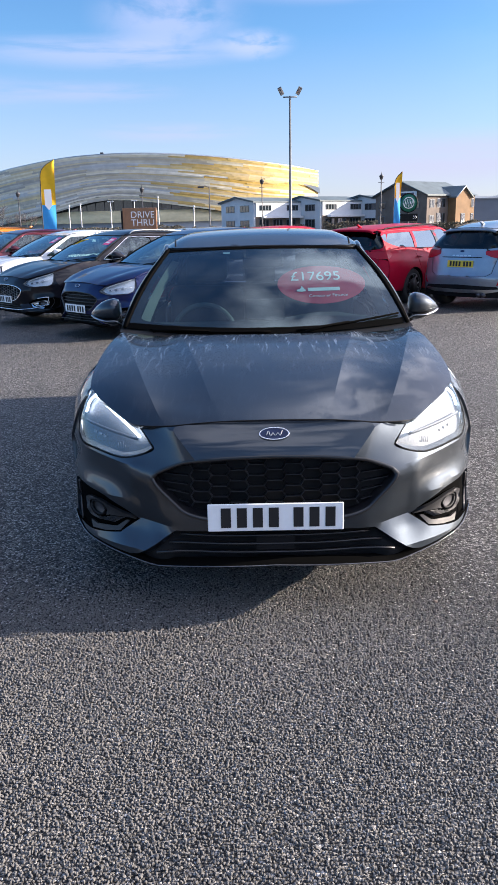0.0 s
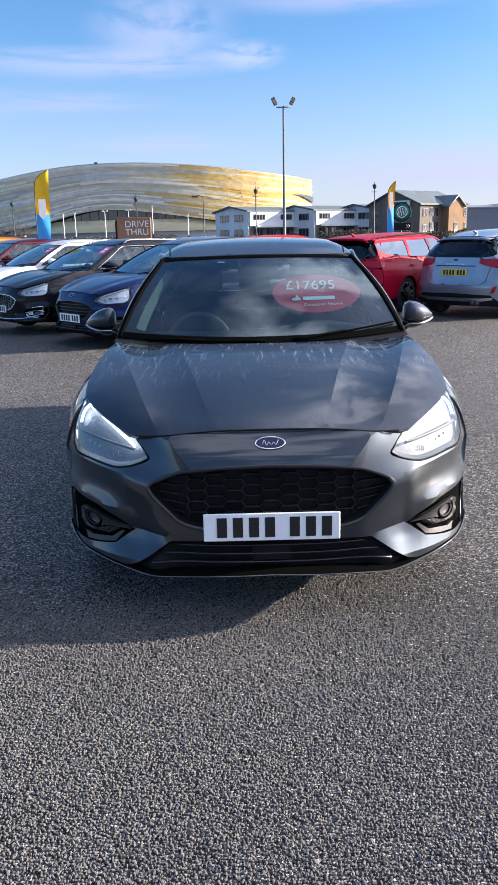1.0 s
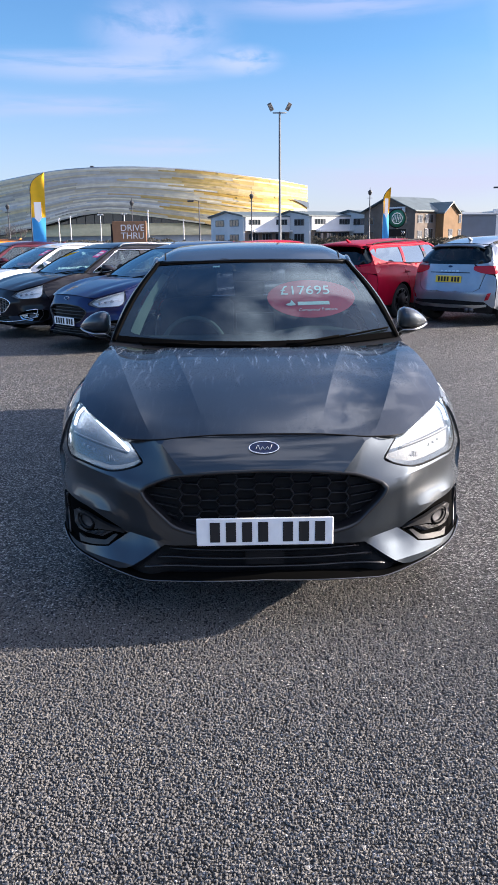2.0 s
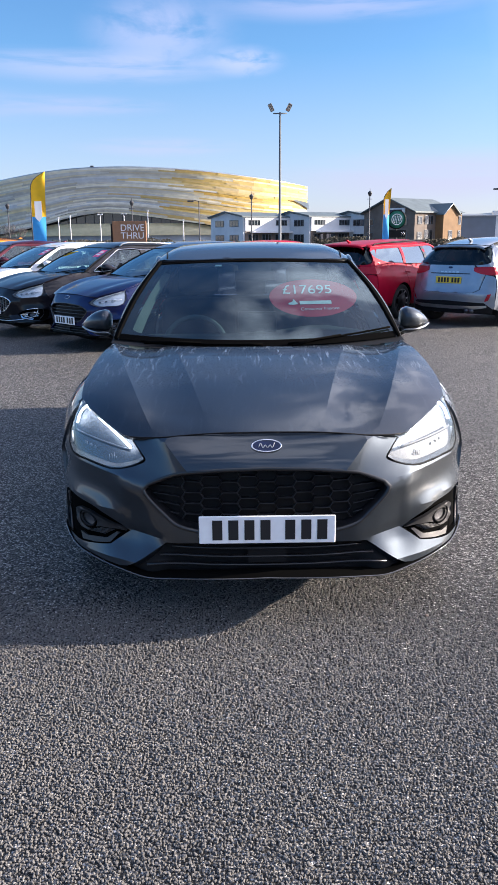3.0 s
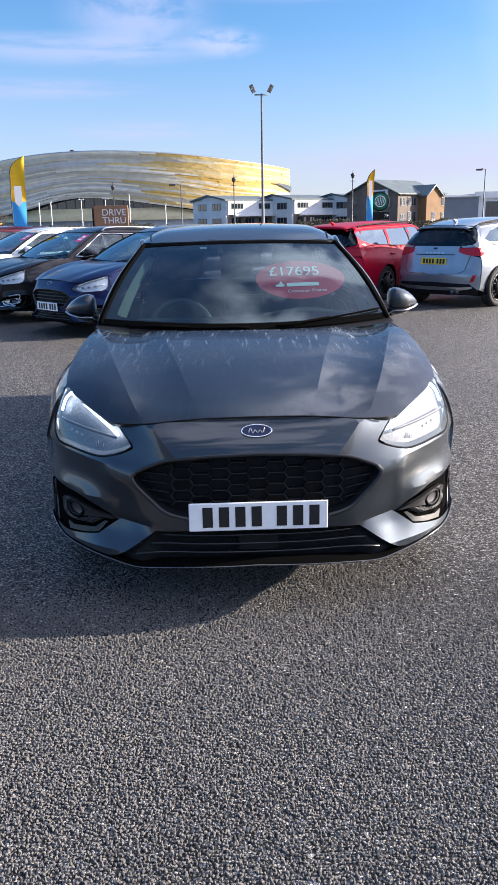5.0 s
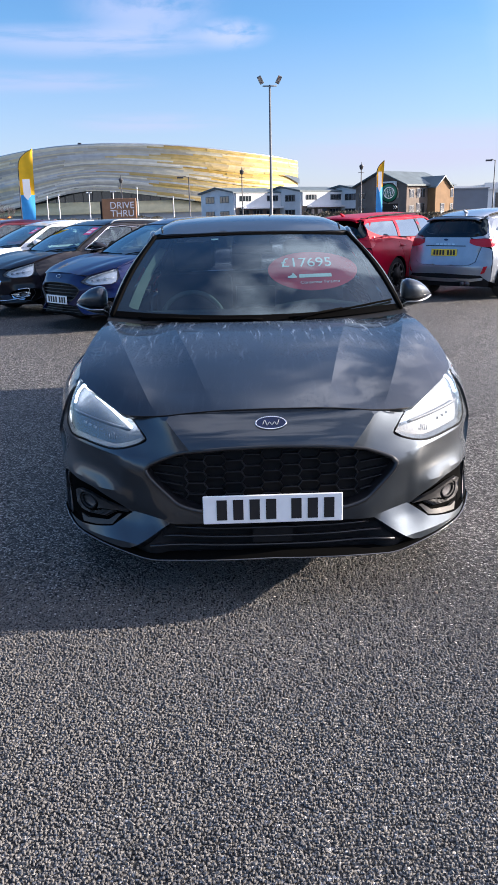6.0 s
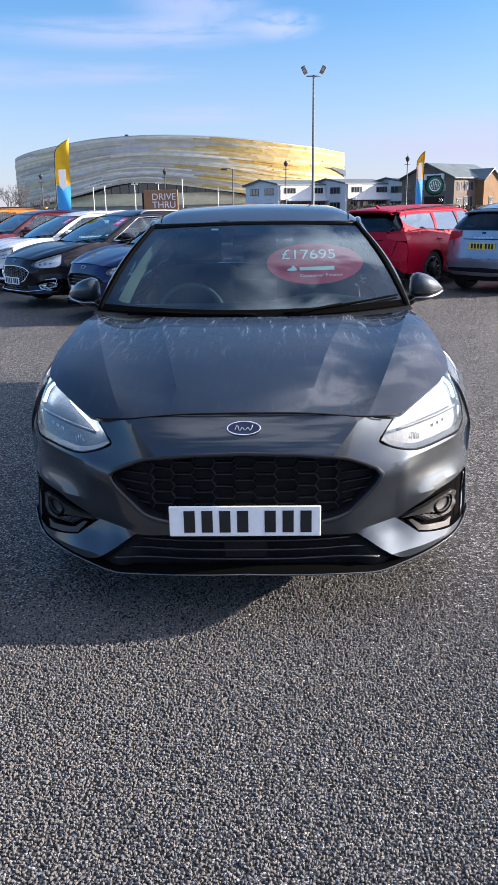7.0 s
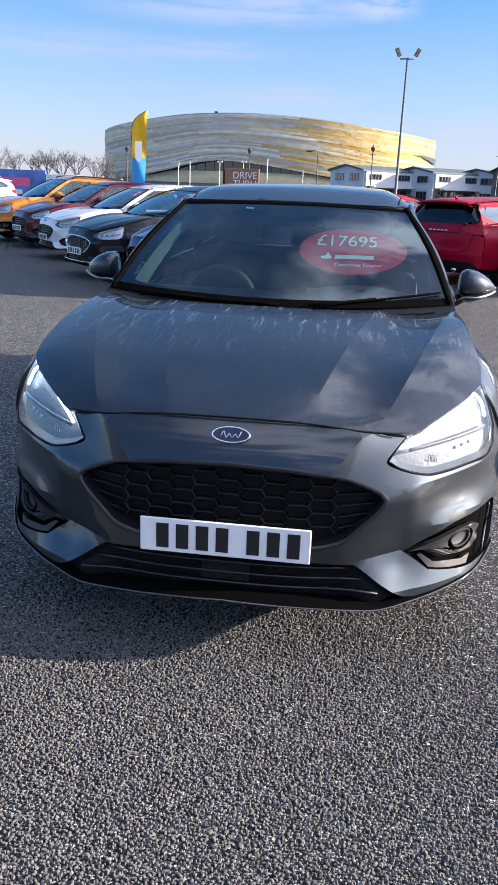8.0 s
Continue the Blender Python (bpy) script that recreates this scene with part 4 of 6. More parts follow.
        ell = [fr(0.016)(0.735 + 0.034 * math.cos(a), 0.362 + 0.027 * math.sin(a)) for a in [2 * math.pi * i / 20 for i in range(20)]]
        fog = mesh_part("fog_lamp", *s(tube(ell, 0.006, 6, True)), BLACK, pk, "round fog lamp")
        disc = patch([(0.735 + 0.032 * math.cos(a), 0.362 + 0.025 * math.sin(a)) for a in [2 * math.pi * i / 20 for i in range(20)]], fr(0.022), 0.02, flange=0)
        mesh_part("fog_lens", *s(disc), ALLOY, fog, "clear fog lens")
        # bezel round the lamp, ending in a point
        bez = curve([(0.560, 0.356), (0.654, 0.385), (0.735, 0.402), (0.786, 0.398)], 3) + curve([(0.806, 0.380), (0.800, 0.335)], 2) + curve([(0.775, 0.322), (0.735, 0.322), (0.685, 0.350), (0.605, 0.357)], 3)
        hole = [(0.737 + 0.046 * math.cos(a), 0.362 + 0.034 * math.sin(a)) for a in [2 * math.pi * i / 24 for i in range(24)]]
        mesh_part("fog_trim", *s(patch(bez, fr(0.006), 0.02, [hole], 0.014)), bez_mat, pk, "satin metal fog lamp bezel")
        tray = [(0.588, 0.346), (0.604, 0.346), (0.642, 0.318), (0.712, 0.306), (0.742, 0.300), (0.772, 0.306), (0.762, 0.280), (0.70, 0.288), (0.628, 0.304)]
        mesh_part("fog_tray", *s(patch(tray, fr(0.004), 0.02, (), 0.014)), bez_mat, pk, "satin metal ledge below the fog lamp")
        for k in range(5):
            a_, b_ = (0.612 + 0.010 * k, 0.350 - 0.0055 * k), (0.676 + 0.016 * k, 0.344 - 0.0065 * k)
            mesh_part("vent_fin", *s(tube([fr(0.012)(*a_), fr(0.012)(*b_)], 0.0024, 4)), bez_mat, pk)
        mesh_part("air_curtain_edge", *s(tube([fr(0.0)(*q) for q in curve([(0.838, 0.44), (0.838, 0.37), (0.822, 0.285)], 4)], 0.005, 6)), BLACK_GLOSS, pk)
        headlamp(c, sgn, res * 0.8, lit)

    if chrome_trim:
        half_run = curve([(0.0, 0.262), (0.30, 0.262), (0.55, 0.275), (0.70, 0.300), (0.775, 0.335), (0.80, 0.40), (0.80, 0.455), (0.70, 0.44)], 4)
        run = [(-x, z) for x, z in reversed(half_run[1:])] + half_run
        mesh_part("lower_trim", *tube([fr(-0.006)(x, z) for x, z in run], 0.009, 6), CHROME, c, "chrome trim round the lower bumper")
    # badge and plate
    ell = [(0.056 * math.cos(a), 0.727 + 0.0195 * math.sin(a)) for a in [2 * math.pi * i / 40 for i in range(40)]]
    bd = mesh_part("badge", *patch(ell, fr(-0.006), 0.02, flange=0.012), BADGE, c, "oval blue badge with a chrome ring")
    mesh_part("badge_ring", *tube([fr(-0.006)(*q) for q in ell], 0.0032, 6, True), CHROME, bd)
    if detail:
        squiggle = curve([(-0.030, 0.722), (-0.022, 0.736), (-0.014, 0.720), (-0.005, 0.730), (0.004, 0.721), (0.014, 0.730), (0.022, 0.721), (0.031, 0.737)], 4)
        mesh_part("badge_mark", *tube([fr(-0.0075)(*q) for q in squiggle], 0.0018, 5), SILVER, bd, "plain silver mark")
    number_plate(c, (0, -0.004, 0.415), PLATE_W, 0)

    # flanks
    arch_f, arch_r = 0.358, 0.352
    a_in = math.degrees(math.asin((0.25 - 0.325) / arch_f))
    fender = (curve([(0.545, 0.60), (0.495, 0.665), (0.478, 0.72), (0.482, 0.775), (0.492, 0.845)], 3)
              + [(y, bonnet_z(x, y) - 0.004) for x, y in curve([(0.778, 0.58), (0.772, 0.75), (0.758, 0.95), (0.742, 1.15)], 2)]
              + [(1.30, 0.972), (1.46, 0.972), (1.44, 0.60), (1.40, 0.25)]
              + [q for q in arc(AX1, 0.325, arch_f, a_in, 180 - a_in, 22)] + [(0.515, 0.45)])
    both("front_wing", fender, fl(), coat, res)
    fdoor = [(1.466, 0.972), (2.50, belt_z(2.5)), (2.50, 0.60), (2.47, 0.25), (1.406, 0.25), (1.446, 0.60)]
    both("front_door", fdoor, fl(), coat, res)
    rdoor = [(2.506, belt_z(2.5)), (3.40, belt_z(3.4)), (3.42, 0.80), (3.36, 0.655)] + [q for q in arc(AX2, 0.325, arch_r, 128, 180 - a_in, 10)] + [(2.476, 0.25), (2.506, 0.60)]
    both("rear_door", rdoor, fl(), coat, res)
    qend = L - 0.215
    quarter = [(3.406, belt_z(3.4)), (qend - 0.03, belt_z(4.0)), (qend, 0.95), (qend, 0.30)] + [q for q in arc(AX2, 0.325, arch_r, a_in, 126, 18)] + [(3.366, 0.652), (3.426, 0.80)]
    both("rear_wing", quarter, fl(), coat, res)
    both("sill", [(1.22, 0.25), (3.24, 0.25), (3.24, 0.17), (1.22, 0.17)], fl(0.004), BLACK, res * 2, lab="black sill")
    for y in (1.62, 2.62):
        for sgn in (1, -1):
            vf = tube([(flank_x(y + 0.75, 0.86, L) + 0.01, y + 0.68, 0.862), (flank_x(y + 0.8, 0.86, L) + 0.035, y + 0.72, 0.864), (flank_x(y + 0.8, 0.86, L) + 0.035, y + 0.84, 0.866), (flank_x(y + 0.8, 0.86, L) + 0.01, y + 0.87, 0.866)], 0.012, 8)
            mesh_part("door_handle", *(vf if sgn > 0 else flipped(vf)), coat, c)
    if arch_trim:
        for ax, ar in ((AX1, arch_f), (AX2, arch_r)):
            for sgn in (1, -1):
                vf = tube([(flank_x(y, z, L) + 0.004, y, z) for y, z in arc(ax, 0.325, ar + 0.02, a_in, 180 - a_in, 20)], 0.024, 6, ry=0.012)
                mesh_part("arch_trim", *(vf if sgn > 0 else flipped(vf)), BLACK, c, "black wheel arch trim")
    for ax in (AX1, AX2):
        for sgn in (1, -1):
            wheel(c, sgn * 0.885, ax, sgn, rim)
            v, f = loft([[(sgn * x, y, z) for y, z in arc(ax, 0.325, 0.37, a_in - 4, 184 - a_in, 14)] for x in (0.62, 0.875)])
            mesh_part("wheel_housing", v, f, BLACK, c, "black wheel housing")

    # roof and pillars
    front = [(0, 1.915)] + curve([(0.2, 1.921), (0.38, 1.935), (0.47, 1.950), (0.515, 1.972), (0.545, 2.02)], 3)
    half = front + [(RX(y), y) for y in np.linspace(2.05, roof_end - 0.06, 14)] + [(0.40, roof_end + 0.02), (0, roof_end + 0.05)]
    mesh_part("roof", *patch(mirrored([(x, y) for x, y in half]), lambda x, y: (x, y, roof_z(x, y)), res * 1.4, flange=0.008), roof_mat or coat, c)
    for sgn in (1, -1):
        s = (lambda vf: vf) if sgn > 0 else flipped
        rows, seal, seam = [], [], []
        for k in range(15):
            v_ = k / 14
            p = np.array(screen_at(screen_half(v_) + 0.004, v_))
            y_, z_ = p[1] + lerp(0.050, 0.03, v_), p[2] - lerp(0.02, 0.005, v_)
            q = np.array((side_glass(y_ + 0.03, z_), y_ + 0.045, z_))
            n = np.array((0.5, -0.45, 0.6)) * 0.014
            rows.append([p + (0, 0, 0.001), p + (0.012, 0.006, 0.006), lerp(p, q, 0.45) + n, lerp(p, q, 0.75) + n * 1.0, q])
            seal.append(p + (0.0, 0.0, 0.003))
            seam.append(q + np.array((0.003, 0, 0)))
        vf = loft([r_[:3] for r_ in rows])
        mesh_part("pillar_trim", *s((vf[0], [tuple(reversed(q)) for q in vf[1]])), WIPER if detail else BLACK, c, "black strip beside the windscreen")
        lin = loft([[screen_at(screen_half(k / 14) * 0.945, k / 14) + np.array((0.0, 0.05, -0.035)), screen_at(screen_half(k / 14) * 0.885, k / 14) + np.array((0.0, 0.13, -0.055))] for k in range(1, 14)])
        mesh_part("pillar_lining", *s(lin), LINING, c, "grey lining of the windscreen pillar")
        mould = [(RX(y) - 0.045, y, roof_z(RX(y) - 0.045, y) + 0.001) for y in np.linspace(2.02, roof_end - 0.04, 20)]
        mesh_part("roof_moulding", *s(tube(mould, 0.005, 6)), BLACK, c, "black moulding strip along the roof")
        vf = loft([r_[2:] for r_ in rows])
        # body-painted pillar; black on the detailed car imitates its dark reflection
        mesh_part("windscreen_pillar", *s((vf[0], [tuple(reversed(q)) for q in vf[1]])), BLACK_GLOSS if detail else coat, c)
        mesh_part("screen_seal", *s(tube(seal, 0.009, 6)), WIPER if detail else BLACK, c, "black screen seal")
        cant = [tuple(seam[k] + np.array((-0.006, 0, 0))) for k in (10, 12, 14)] + [(RX(y) + 0.010, y, roof_z(RX(y), y) - 0.012) for y in np.linspace(2.12, roof_end, 18)]
        mesh_part("roof_rail", *s(tube(cant, [0.006, 0.011, 0.015, 0.019] + [0.021] * 17, 8)), coat, c)
        if rails:
            bar = curve([(RX(2.1) - 0.03, 2.1, roof_z(0.55, 2.1) + 0.0), (RX(2.3) - 0.03, 2.25, roof_z(0.56, 2.25) + 0.045), (RX(3.0) - 0.03, 3.0, roof_z(0.57, 3.0) + 0.045),
                         (RX(3.8) - 0.03, 3.75 + ex, roof_z(0.56, 3.75 + ex) + 0.04), (RX(3.9) - 0.03, 3.9 + ex, roof_z(0.55, 3.9 + ex))], 4)
            mesh_part("luggage_rail", *s(tube(bar, 0.014, 8)), SILVER if chrome_trim else BLACK, c, "roof luggage rail")
        # side windows: frame line, glass, pillars
        a0 = [(1.42, 0.995), (1.50, 1.045), (1.70, 1.160), (1.90, 1.270), (2.03, 1.335)]
        topr = [(y, rail(y)[1] - 0.035) for y in np.linspace(2.12, 2.44, 4)]
        w1 = curve(a0, 2) + topr + [(2.46, belt_z(2.46) + 0.012), (1.42, belt_z(1.42) + 0.01)]
        w2 = [(2.54, belt_z(2.54) + 0.012)] + [(y, rail(y)[1] - 0.035) for y in np.linspace(2.54, 3.28, 6)] + [(3.34, belt_z(3.34) + 0.012)]
        qy = 3.95 + ex * 1.15 + 0.1 * estate
        w3 = [(3.42, belt_z(3.42) + 0.02), (3.37, rail(3.37)[1] - 0.045)] + ([(y, rail(y)[1] - 0.05) for y in np.linspace(3.6, qy - 0.1, 4)] if estate else [(3.6, rail(3.6)[1] - 0.075)]) + ([(qy, 1.12), (qy - 0.1, belt_z(3.8) + 0.05)] if not estate else curve([(qy + 0.04, rail(qy)[1] - 0.085), (qy + 0.02, 1.17), (qy - 0.14, 1.10), (qy - 0.32, belt_z(3.8) + 0.035)], 2))
        shell = (curve([(1.30, 0.975), (1.50, 1.062), (1.72, 1.186), (1.94, 1.310), (2.03, 1.35)], 2) + [(y, rail(y)[1] - 0.006) for y in np.linspace(2.15, roof_end - 0.08, 12)]
                 + [(roof_end + 0.02, 1.25 + 0.02 * estate), (L - 0.235, 1.06), (L - 0.225, belt_z(4.0)), (1.40, belt_z(1.4) - 0.004)])
        mesh_part("side_frame", *s(patch(shell, gl(), res, [w1, w2, w3], 0.02)), coat, c)
        for w_, mt in ((w1, pane_mat or SCREEN), (w2, pane_mat or rear_glass), (w3, pane_mat or rear_glass)):
            mesh_part("side_window", *s(patch(w_, gl(-0.008), res * 2, flange=0)), mt, c, "tinted side window")
        bp = [(2.45, belt_z(2.45)), (2.45, rail(2.45)[1] - 0.03), (2.55, rail(2.55)[1] - 0.03), (2.55, belt_z(2.55))]
        mesh_part("door_pillar", *s(patch(bp, gl(0.004), res * 2)), BLACK_GLOSS, c, "black door pillar")
        line = [gl(0.006)(y, belt_z(y) + 0.006) for y in np.linspace(1.42, 3.40, 16)]
        mesh_part("window_trim", *s(tube(line, 0.007, 6)), CHROME if chrome_trim else BLACK_GLOSS, c)
        if chrome_trim:
            mesh_part("window_trim", *s(tube([gl(0.006)(y, z) for y, z in curve(a0, 3) + topr + [(y, rail(y)[1] - 0.035) for y in np.linspace(2.6, 3.3, 6)]], 0.007, 6)), CHROME, c, "chrome window trim")
        door_mirror(c, sgn, coat if not detail else GREY)

    # windscreen, with its black border
    def ws(d=0.0):
        return lambda u, v: tuple(np.array(screen_at(u * screen_half(v), v)) + np.array((0, -0.46, 0.88)) * d)
    outer = [(-1, 0), (1, 0), (1, 1), (-1, 1)]
    scr = mesh_part("windscreen", *patch(outer, ws(), 0.09, flange=0), SCREEN if detail else PARKED_SCREEN, c, "tinted windscreen with dried rain marks")
    clear = curve([(-0.93, 0.16), (-0.88, 0.10), (-0.6, 0.075), (0, 0.06), (0.6, 0.075), (0.88, 0.10), (0.93, 0.16)], 3) + curve([(0.955, 0.90), (0.93, 0.955), (0.7, 0.955), (0.22, 0.955), (0.15, 0.84), (-0.15, 0.84), (-0.22, 0.955), (-0.7, 0.955), (-0.93, 0.955), (-0.955, 0.90)], 3)
    mesh_part("screen_border", *patch(outer, ws(-0.006), 0.09, [clear], 0), BLACK, scr, "black printed border")
    mesh_part("head_seal", *tube([screen_at(u * screen_half(1.0), 1.0) for u in np.linspace(-0.99, 0.99, 21)], 0.008, 6), BLACK, c)
    if wipers:
        for x0, x1, v0, v1 in ((-0.60, 0.02, -0.004, 0.010), (0.15, 0.70, 0.010, 0.092)):
            w_ = tube([np.array(screen_at(lerp(x0, x1, k / 10), lerp(v0, v1, k / 10))) + (0, -0.005, 0.008) for k in range(11)], 0.0055, 6)
            wp = mesh_part("wiper", *w_, WIPER, c, "black wiper")
            xm = lerp(x0, x1, 0.5)
            arm = tube([np.array(screen_at(x0 + 0.02, 0.0)) + (0, -0.05, 0.005), np.array(screen_at(lerp(x0, x1, 0.25), lerp(v0, v1, 0.2))) + (0, -0.012, 0.014), np.array(screen_at(xm, lerp(v0, v1, 0.5))) + (0, -0.008, 0.015)], [0.009, 0.006, 0.0045], 6)
            mesh_part("wiper_arm", *arm, WIPER, wp)
    if sticker == "price":
        oval = [(0.316 + 0.245 * math.cos(a), 0.505 + 0.222 * math.sin(a)) for a in [2 * math.pi * i / 48 for i in range(48)]]

        def on(d):
            return lambda x, v: tuple(np.array(screen_at(x, v)) + np.array((0, -0.46, 0.88)) * d)
        st = tagged(mesh_part("price_sticker", *patch(oval, on(-0.012), 0.05, flange=0.002), STICKER), "red oval price sticker behind the windscreen", "sticker")
        st.matrix_world = m @ Matrix.Diagonal((1, 1.02, 1, 1))
        H = 0.93
        mesh_part("price", *letters("£17695", 0.118, lambda x, y: on(-0.0095)(0.285 + x * 0.80, 0.585 + 1.22 * y / H)), WHITE_INK, st, "white price figures")
        mesh_part("sponsor_bar", *patch([(0.235, 0.415), (0.41, 0.415), (0.41, 0.452), (0.235, 0.452)], on(-0.0095), 0.05, flange=0.001), WHITE_INK, st, "plain white bar")
        flame = curve([(0.195, 0.412), (0.222, 0.42), (0.216, 0.44), (0.202, 0.472), (0.194, 0.445), (0.176, 0.433), (0.174, 0.418), (0.195, 0.412)], 3)[:-1]
        mesh_part("sponsor_mark", *patch(flame, on(-0.0095), 0.02, flange=0.001), WHITE_INK, st, "plain white mark")
        mesh_part("sponsor_line", *letters("Consumer Finance", 0.040, lambda x, y: on(-0.0095)(0.342 + x * 0.70, 0.362 + y / H)), WHITE_INK, st, "white small print")
    elif sticker == "pink":
        st = tagged(mesh_part("price_sticker", *patch([(0.68, 0.60), (0.90, 0.60), (0.90, 0.90), (0.68, 0.90)], ws(0.003), 0.1, flange=0.002), PINK), "pink price sticker on a windscreen", "sticker", "window price stickers")
        st.matrix_world = m @ Matrix.Diagonal((1, 1.02, lift, 1))
        for k in range(2):
            mesh_part("price_bar", *patch([(0.72, 0.66 + 0.11 * k), (0.86, 0.66 + 0.11 * k), (0.86, 0.72 + 0.11 * k), (0.72, 0.72 + 0.11 * k)], ws(0.006), 0.1, flange=0.001), WHITE_INK, st)

    # rear
    lampo = curve([(0.455, 0.972), (0.62, 0.984), (0.768, 0.984)], 3) + curve([(0.802, 0.90), (0.795, 0.852), (0.60, 0.868), (0.46, 0.915)], 3)
    wrap = [(L - 0.40, 0.935), (L - 0.30, 0.978), (L - 0.20, 0.986), (L - 0.20, 0.856), (L - 0.27, 0.866), (L - 0.36, 0.900)]
    rhalf = [(0, 1.005), (0.45, 1.005), (0.50, 0.93), (0.60, 0.875), (0.66, 0.86), (0.60, 0.62), (0.50, 0.565), (0, 0.55)]
    mesh_part("tailgate", *patch(mirrored(rhalf), rr(), res, flange=0.012, flip=True), coat, c)
    bump = [(0, 0.545), (0.51, 0.56), (0.61, 0.615), (0.67, 0.855), (0.785, 0.832), (0.822, 0.80), (0.845, 0.62), (0.845, 0.34), (0.82, 0.30), (0.70, 0.40), (0, 0.42)]
    mesh_part("rear_bumper", *patch(mirrored(bump), rr(), res, flange=0.03, flip=True), coat, c)
    diff = [(0, 0.42), (0.70, 0.40), (0.82, 0.30), (0.80, 0.22), (0, 0.21)]
    mesh_part("rear_valance", *patch(mirrored(diff), rr(-0.004), res, flange=0.02, flip=True), BLACK, c, "black rear valance")
    for sgn in (1, -1):
        s = (lambda vf: vf) if sgn > 0 else flipped
        mesh_part("tail_light", *s(joined(patch(lampo, rr(0.006), res * 0.8, flange=0.02, flip=True), patch(wrap, fl(0.006), res * 0.8, flange=0.02))), RED_LENS, c, "red tail light")
        mesh_part("rear_reflector", *s(patch([(0.70, 0.42), (0.76, 0.44), (0.80, 0.55), (0.75, 0.54)], rr(0.004), 0.05, flip=True)), RED_LENS, c, "red reflector")
        up = [(0.45, 1.008), (0.52, 0.98), (0.70, 0.99), (0.752, 0.985), (0.71, 1.06), (0.60, 1.30), (0.545, 1.345), (0.49, 1.33), (0.60, 1.06)]
        if wide_glass:
            up = [(0.47, 1.003), (0.52, 0.98), (0.70, 0.99), (0.755, 0.985), (0.735, 1.06), (0.62, 1.28), (0.555, 1.345), (0.55, 1.32), (0.605, 1.24), (0.705, 1.055), (0.66, 1.026)]
        mesh_part("rear_pillar", *s(patch(up, rr(), res, flange=0.02, flip=True)), coat, c)
        if sgn < 0:
            for ex_x in ((-0.42,) if not arch_trim else (-0.40, -0.49)):
                ex_ = tube([(ex_x, rear_y(0.42, 0.27) - 0.12, 0.265), (ex_x, rear_y(0.42, 0.27) + 0.03, 0.26)], 0.036, 12)
                mesh_part("exhaust", *ex_, CHROME if not arch_trim else ALLOY, c, "metal exhaust tip")
    if arch_trim:
        mesh_part("skid_plate", *patch(mirrored([(0, 0.34), (0.55, 0.345), (0.74, 0.36), (0.74, 0.325), (0.52, 0.288), (0, 0.285)]), rr(0.010), res, flange=0.01, flip=True), SILVER, c, "silver skid plate")
    ov = [(0.042 * math.cos(a), 0.968 + 0.017 * math.sin(a)) for a in [2 * math.pi * i / 24 for i in range(24)]]
    mesh_part("rear_badge", *patch(ov, rr(0.007), 0.02, flange=0.006, flip=True), BADGE, c, "oval blue badge")
    for k in range(5):
        x_ = -0.16 + 0.08 * k
        mesh_part("name_bar", *patch([(x_ - 0.026, 0.885), (x_ + 0.026, 0.885), (x_ + 0.026, 0.905), (x_ - 0.026, 0.905)], rr(0.005), 0.05, flange=0.004, flip=True), SILVER, c, "plain silver bar")
    mesh_part("tailgate_line", *tube([rr(0.003)(x_, 0.868) for x_ in np.linspace(-0.40, 0.40, 13)], 0.007, 6), BLACK, c, "dark grip line")
    win = [(0, 1.008), (0.45, 1.01), (0.61, 1.06), (0.50, 1.32), (0, 1.345)]
    if wide_glass:
        win = [(0, 1.006), (0.46, 1.006), (0.66, 1.03), (0.70, 1.055), (0.60, 1.24), (0.545, 1.32), (0.3, 1.345), (0, 1.35)]
    mesh_part("rear_window", *patch(mirrored(win), rr(0.002), res * 1.5, flange=0.004, flip=True), REAR_DARK, c, "dark rear window")
    rows = [[(x, roof_end - 0.02, roof_z(x, roof_end) + 0.004), (x, roof_end + 0.12, roof_z(x, roof_end) - 0.012), (x, roof_end + 0.20 - 0.1 * x * x, roof_z(x, roof_end) - 0.03),
             (x, roof_end + 0.18 - 0.1 * x * x, roof_z(x, roof_end) - 0.055), (x, roof_end + 0.04, roof_z(x, roof_end) - 0.05)] for x in np.linspace(-0.53, 0.53, 13)]
    mesh_part("rear_spoiler", *loft(rows), coat, c)
    mesh_part("aerial", *tube([(0, roof_end - 0.25, roof_z(0, roof_end - 0.25)), (0, roof_end - 0.17, roof_z(0, roof_end - 0.2) + 0.045), (0, roof_end - 0.13, roof_z(0, roof_end - 0.13) + 0.06)], [0.03, 0.02, 0.006], 8), coat, c, "roof fin aerial")
    if rear_plate:
        number_plate(c, (0, rear_y(0, 0.76) + 0.006, 0.76), PLATE_Y, -4, True)

    # floor, bulkhead and cabin
    chassis = joined(box_vf(-0.80, 0.80, 0.52, L - 0.35, 0.19, 0.27), box_vf(-0.60, 0.60, 0.25, 1.05, 0.27, 0.62), box_vf(-0.70, 0.70, 3.15, L - 0.30, 0.27, 0.62), box_vf(-0.74, 0.74, 1.06, 1.10, 0.27, 0.90))
    mesh_part("underbody", *chassis, BLACK, c, smooth=False)
    dash = []
    for x in np.linspace(-0.74, 0.74, 15):
        hood = 0.03 * math.exp(-((x - 0.36) / 0.22) ** 2)
        dash.append([(x, 1.10, 0.90), (x, 1.22 + 0.2 * x * x, 0.945), (x, 1.50, 0.965 + hood), (x, 1.72, 0.955 + hood * 1.5), (x, 1.80, 0.90), (x, 1.78, 0.62), (x, 1.4, 0.5)])
    mesh_part("dashboard", *loft([list(r) for r in zip(*dash)]), CABIN, c, "dark dashboard")
    for x, y in ((-0.37, 2.15), (0.37, 2.15)):
        seat(c, x, y)
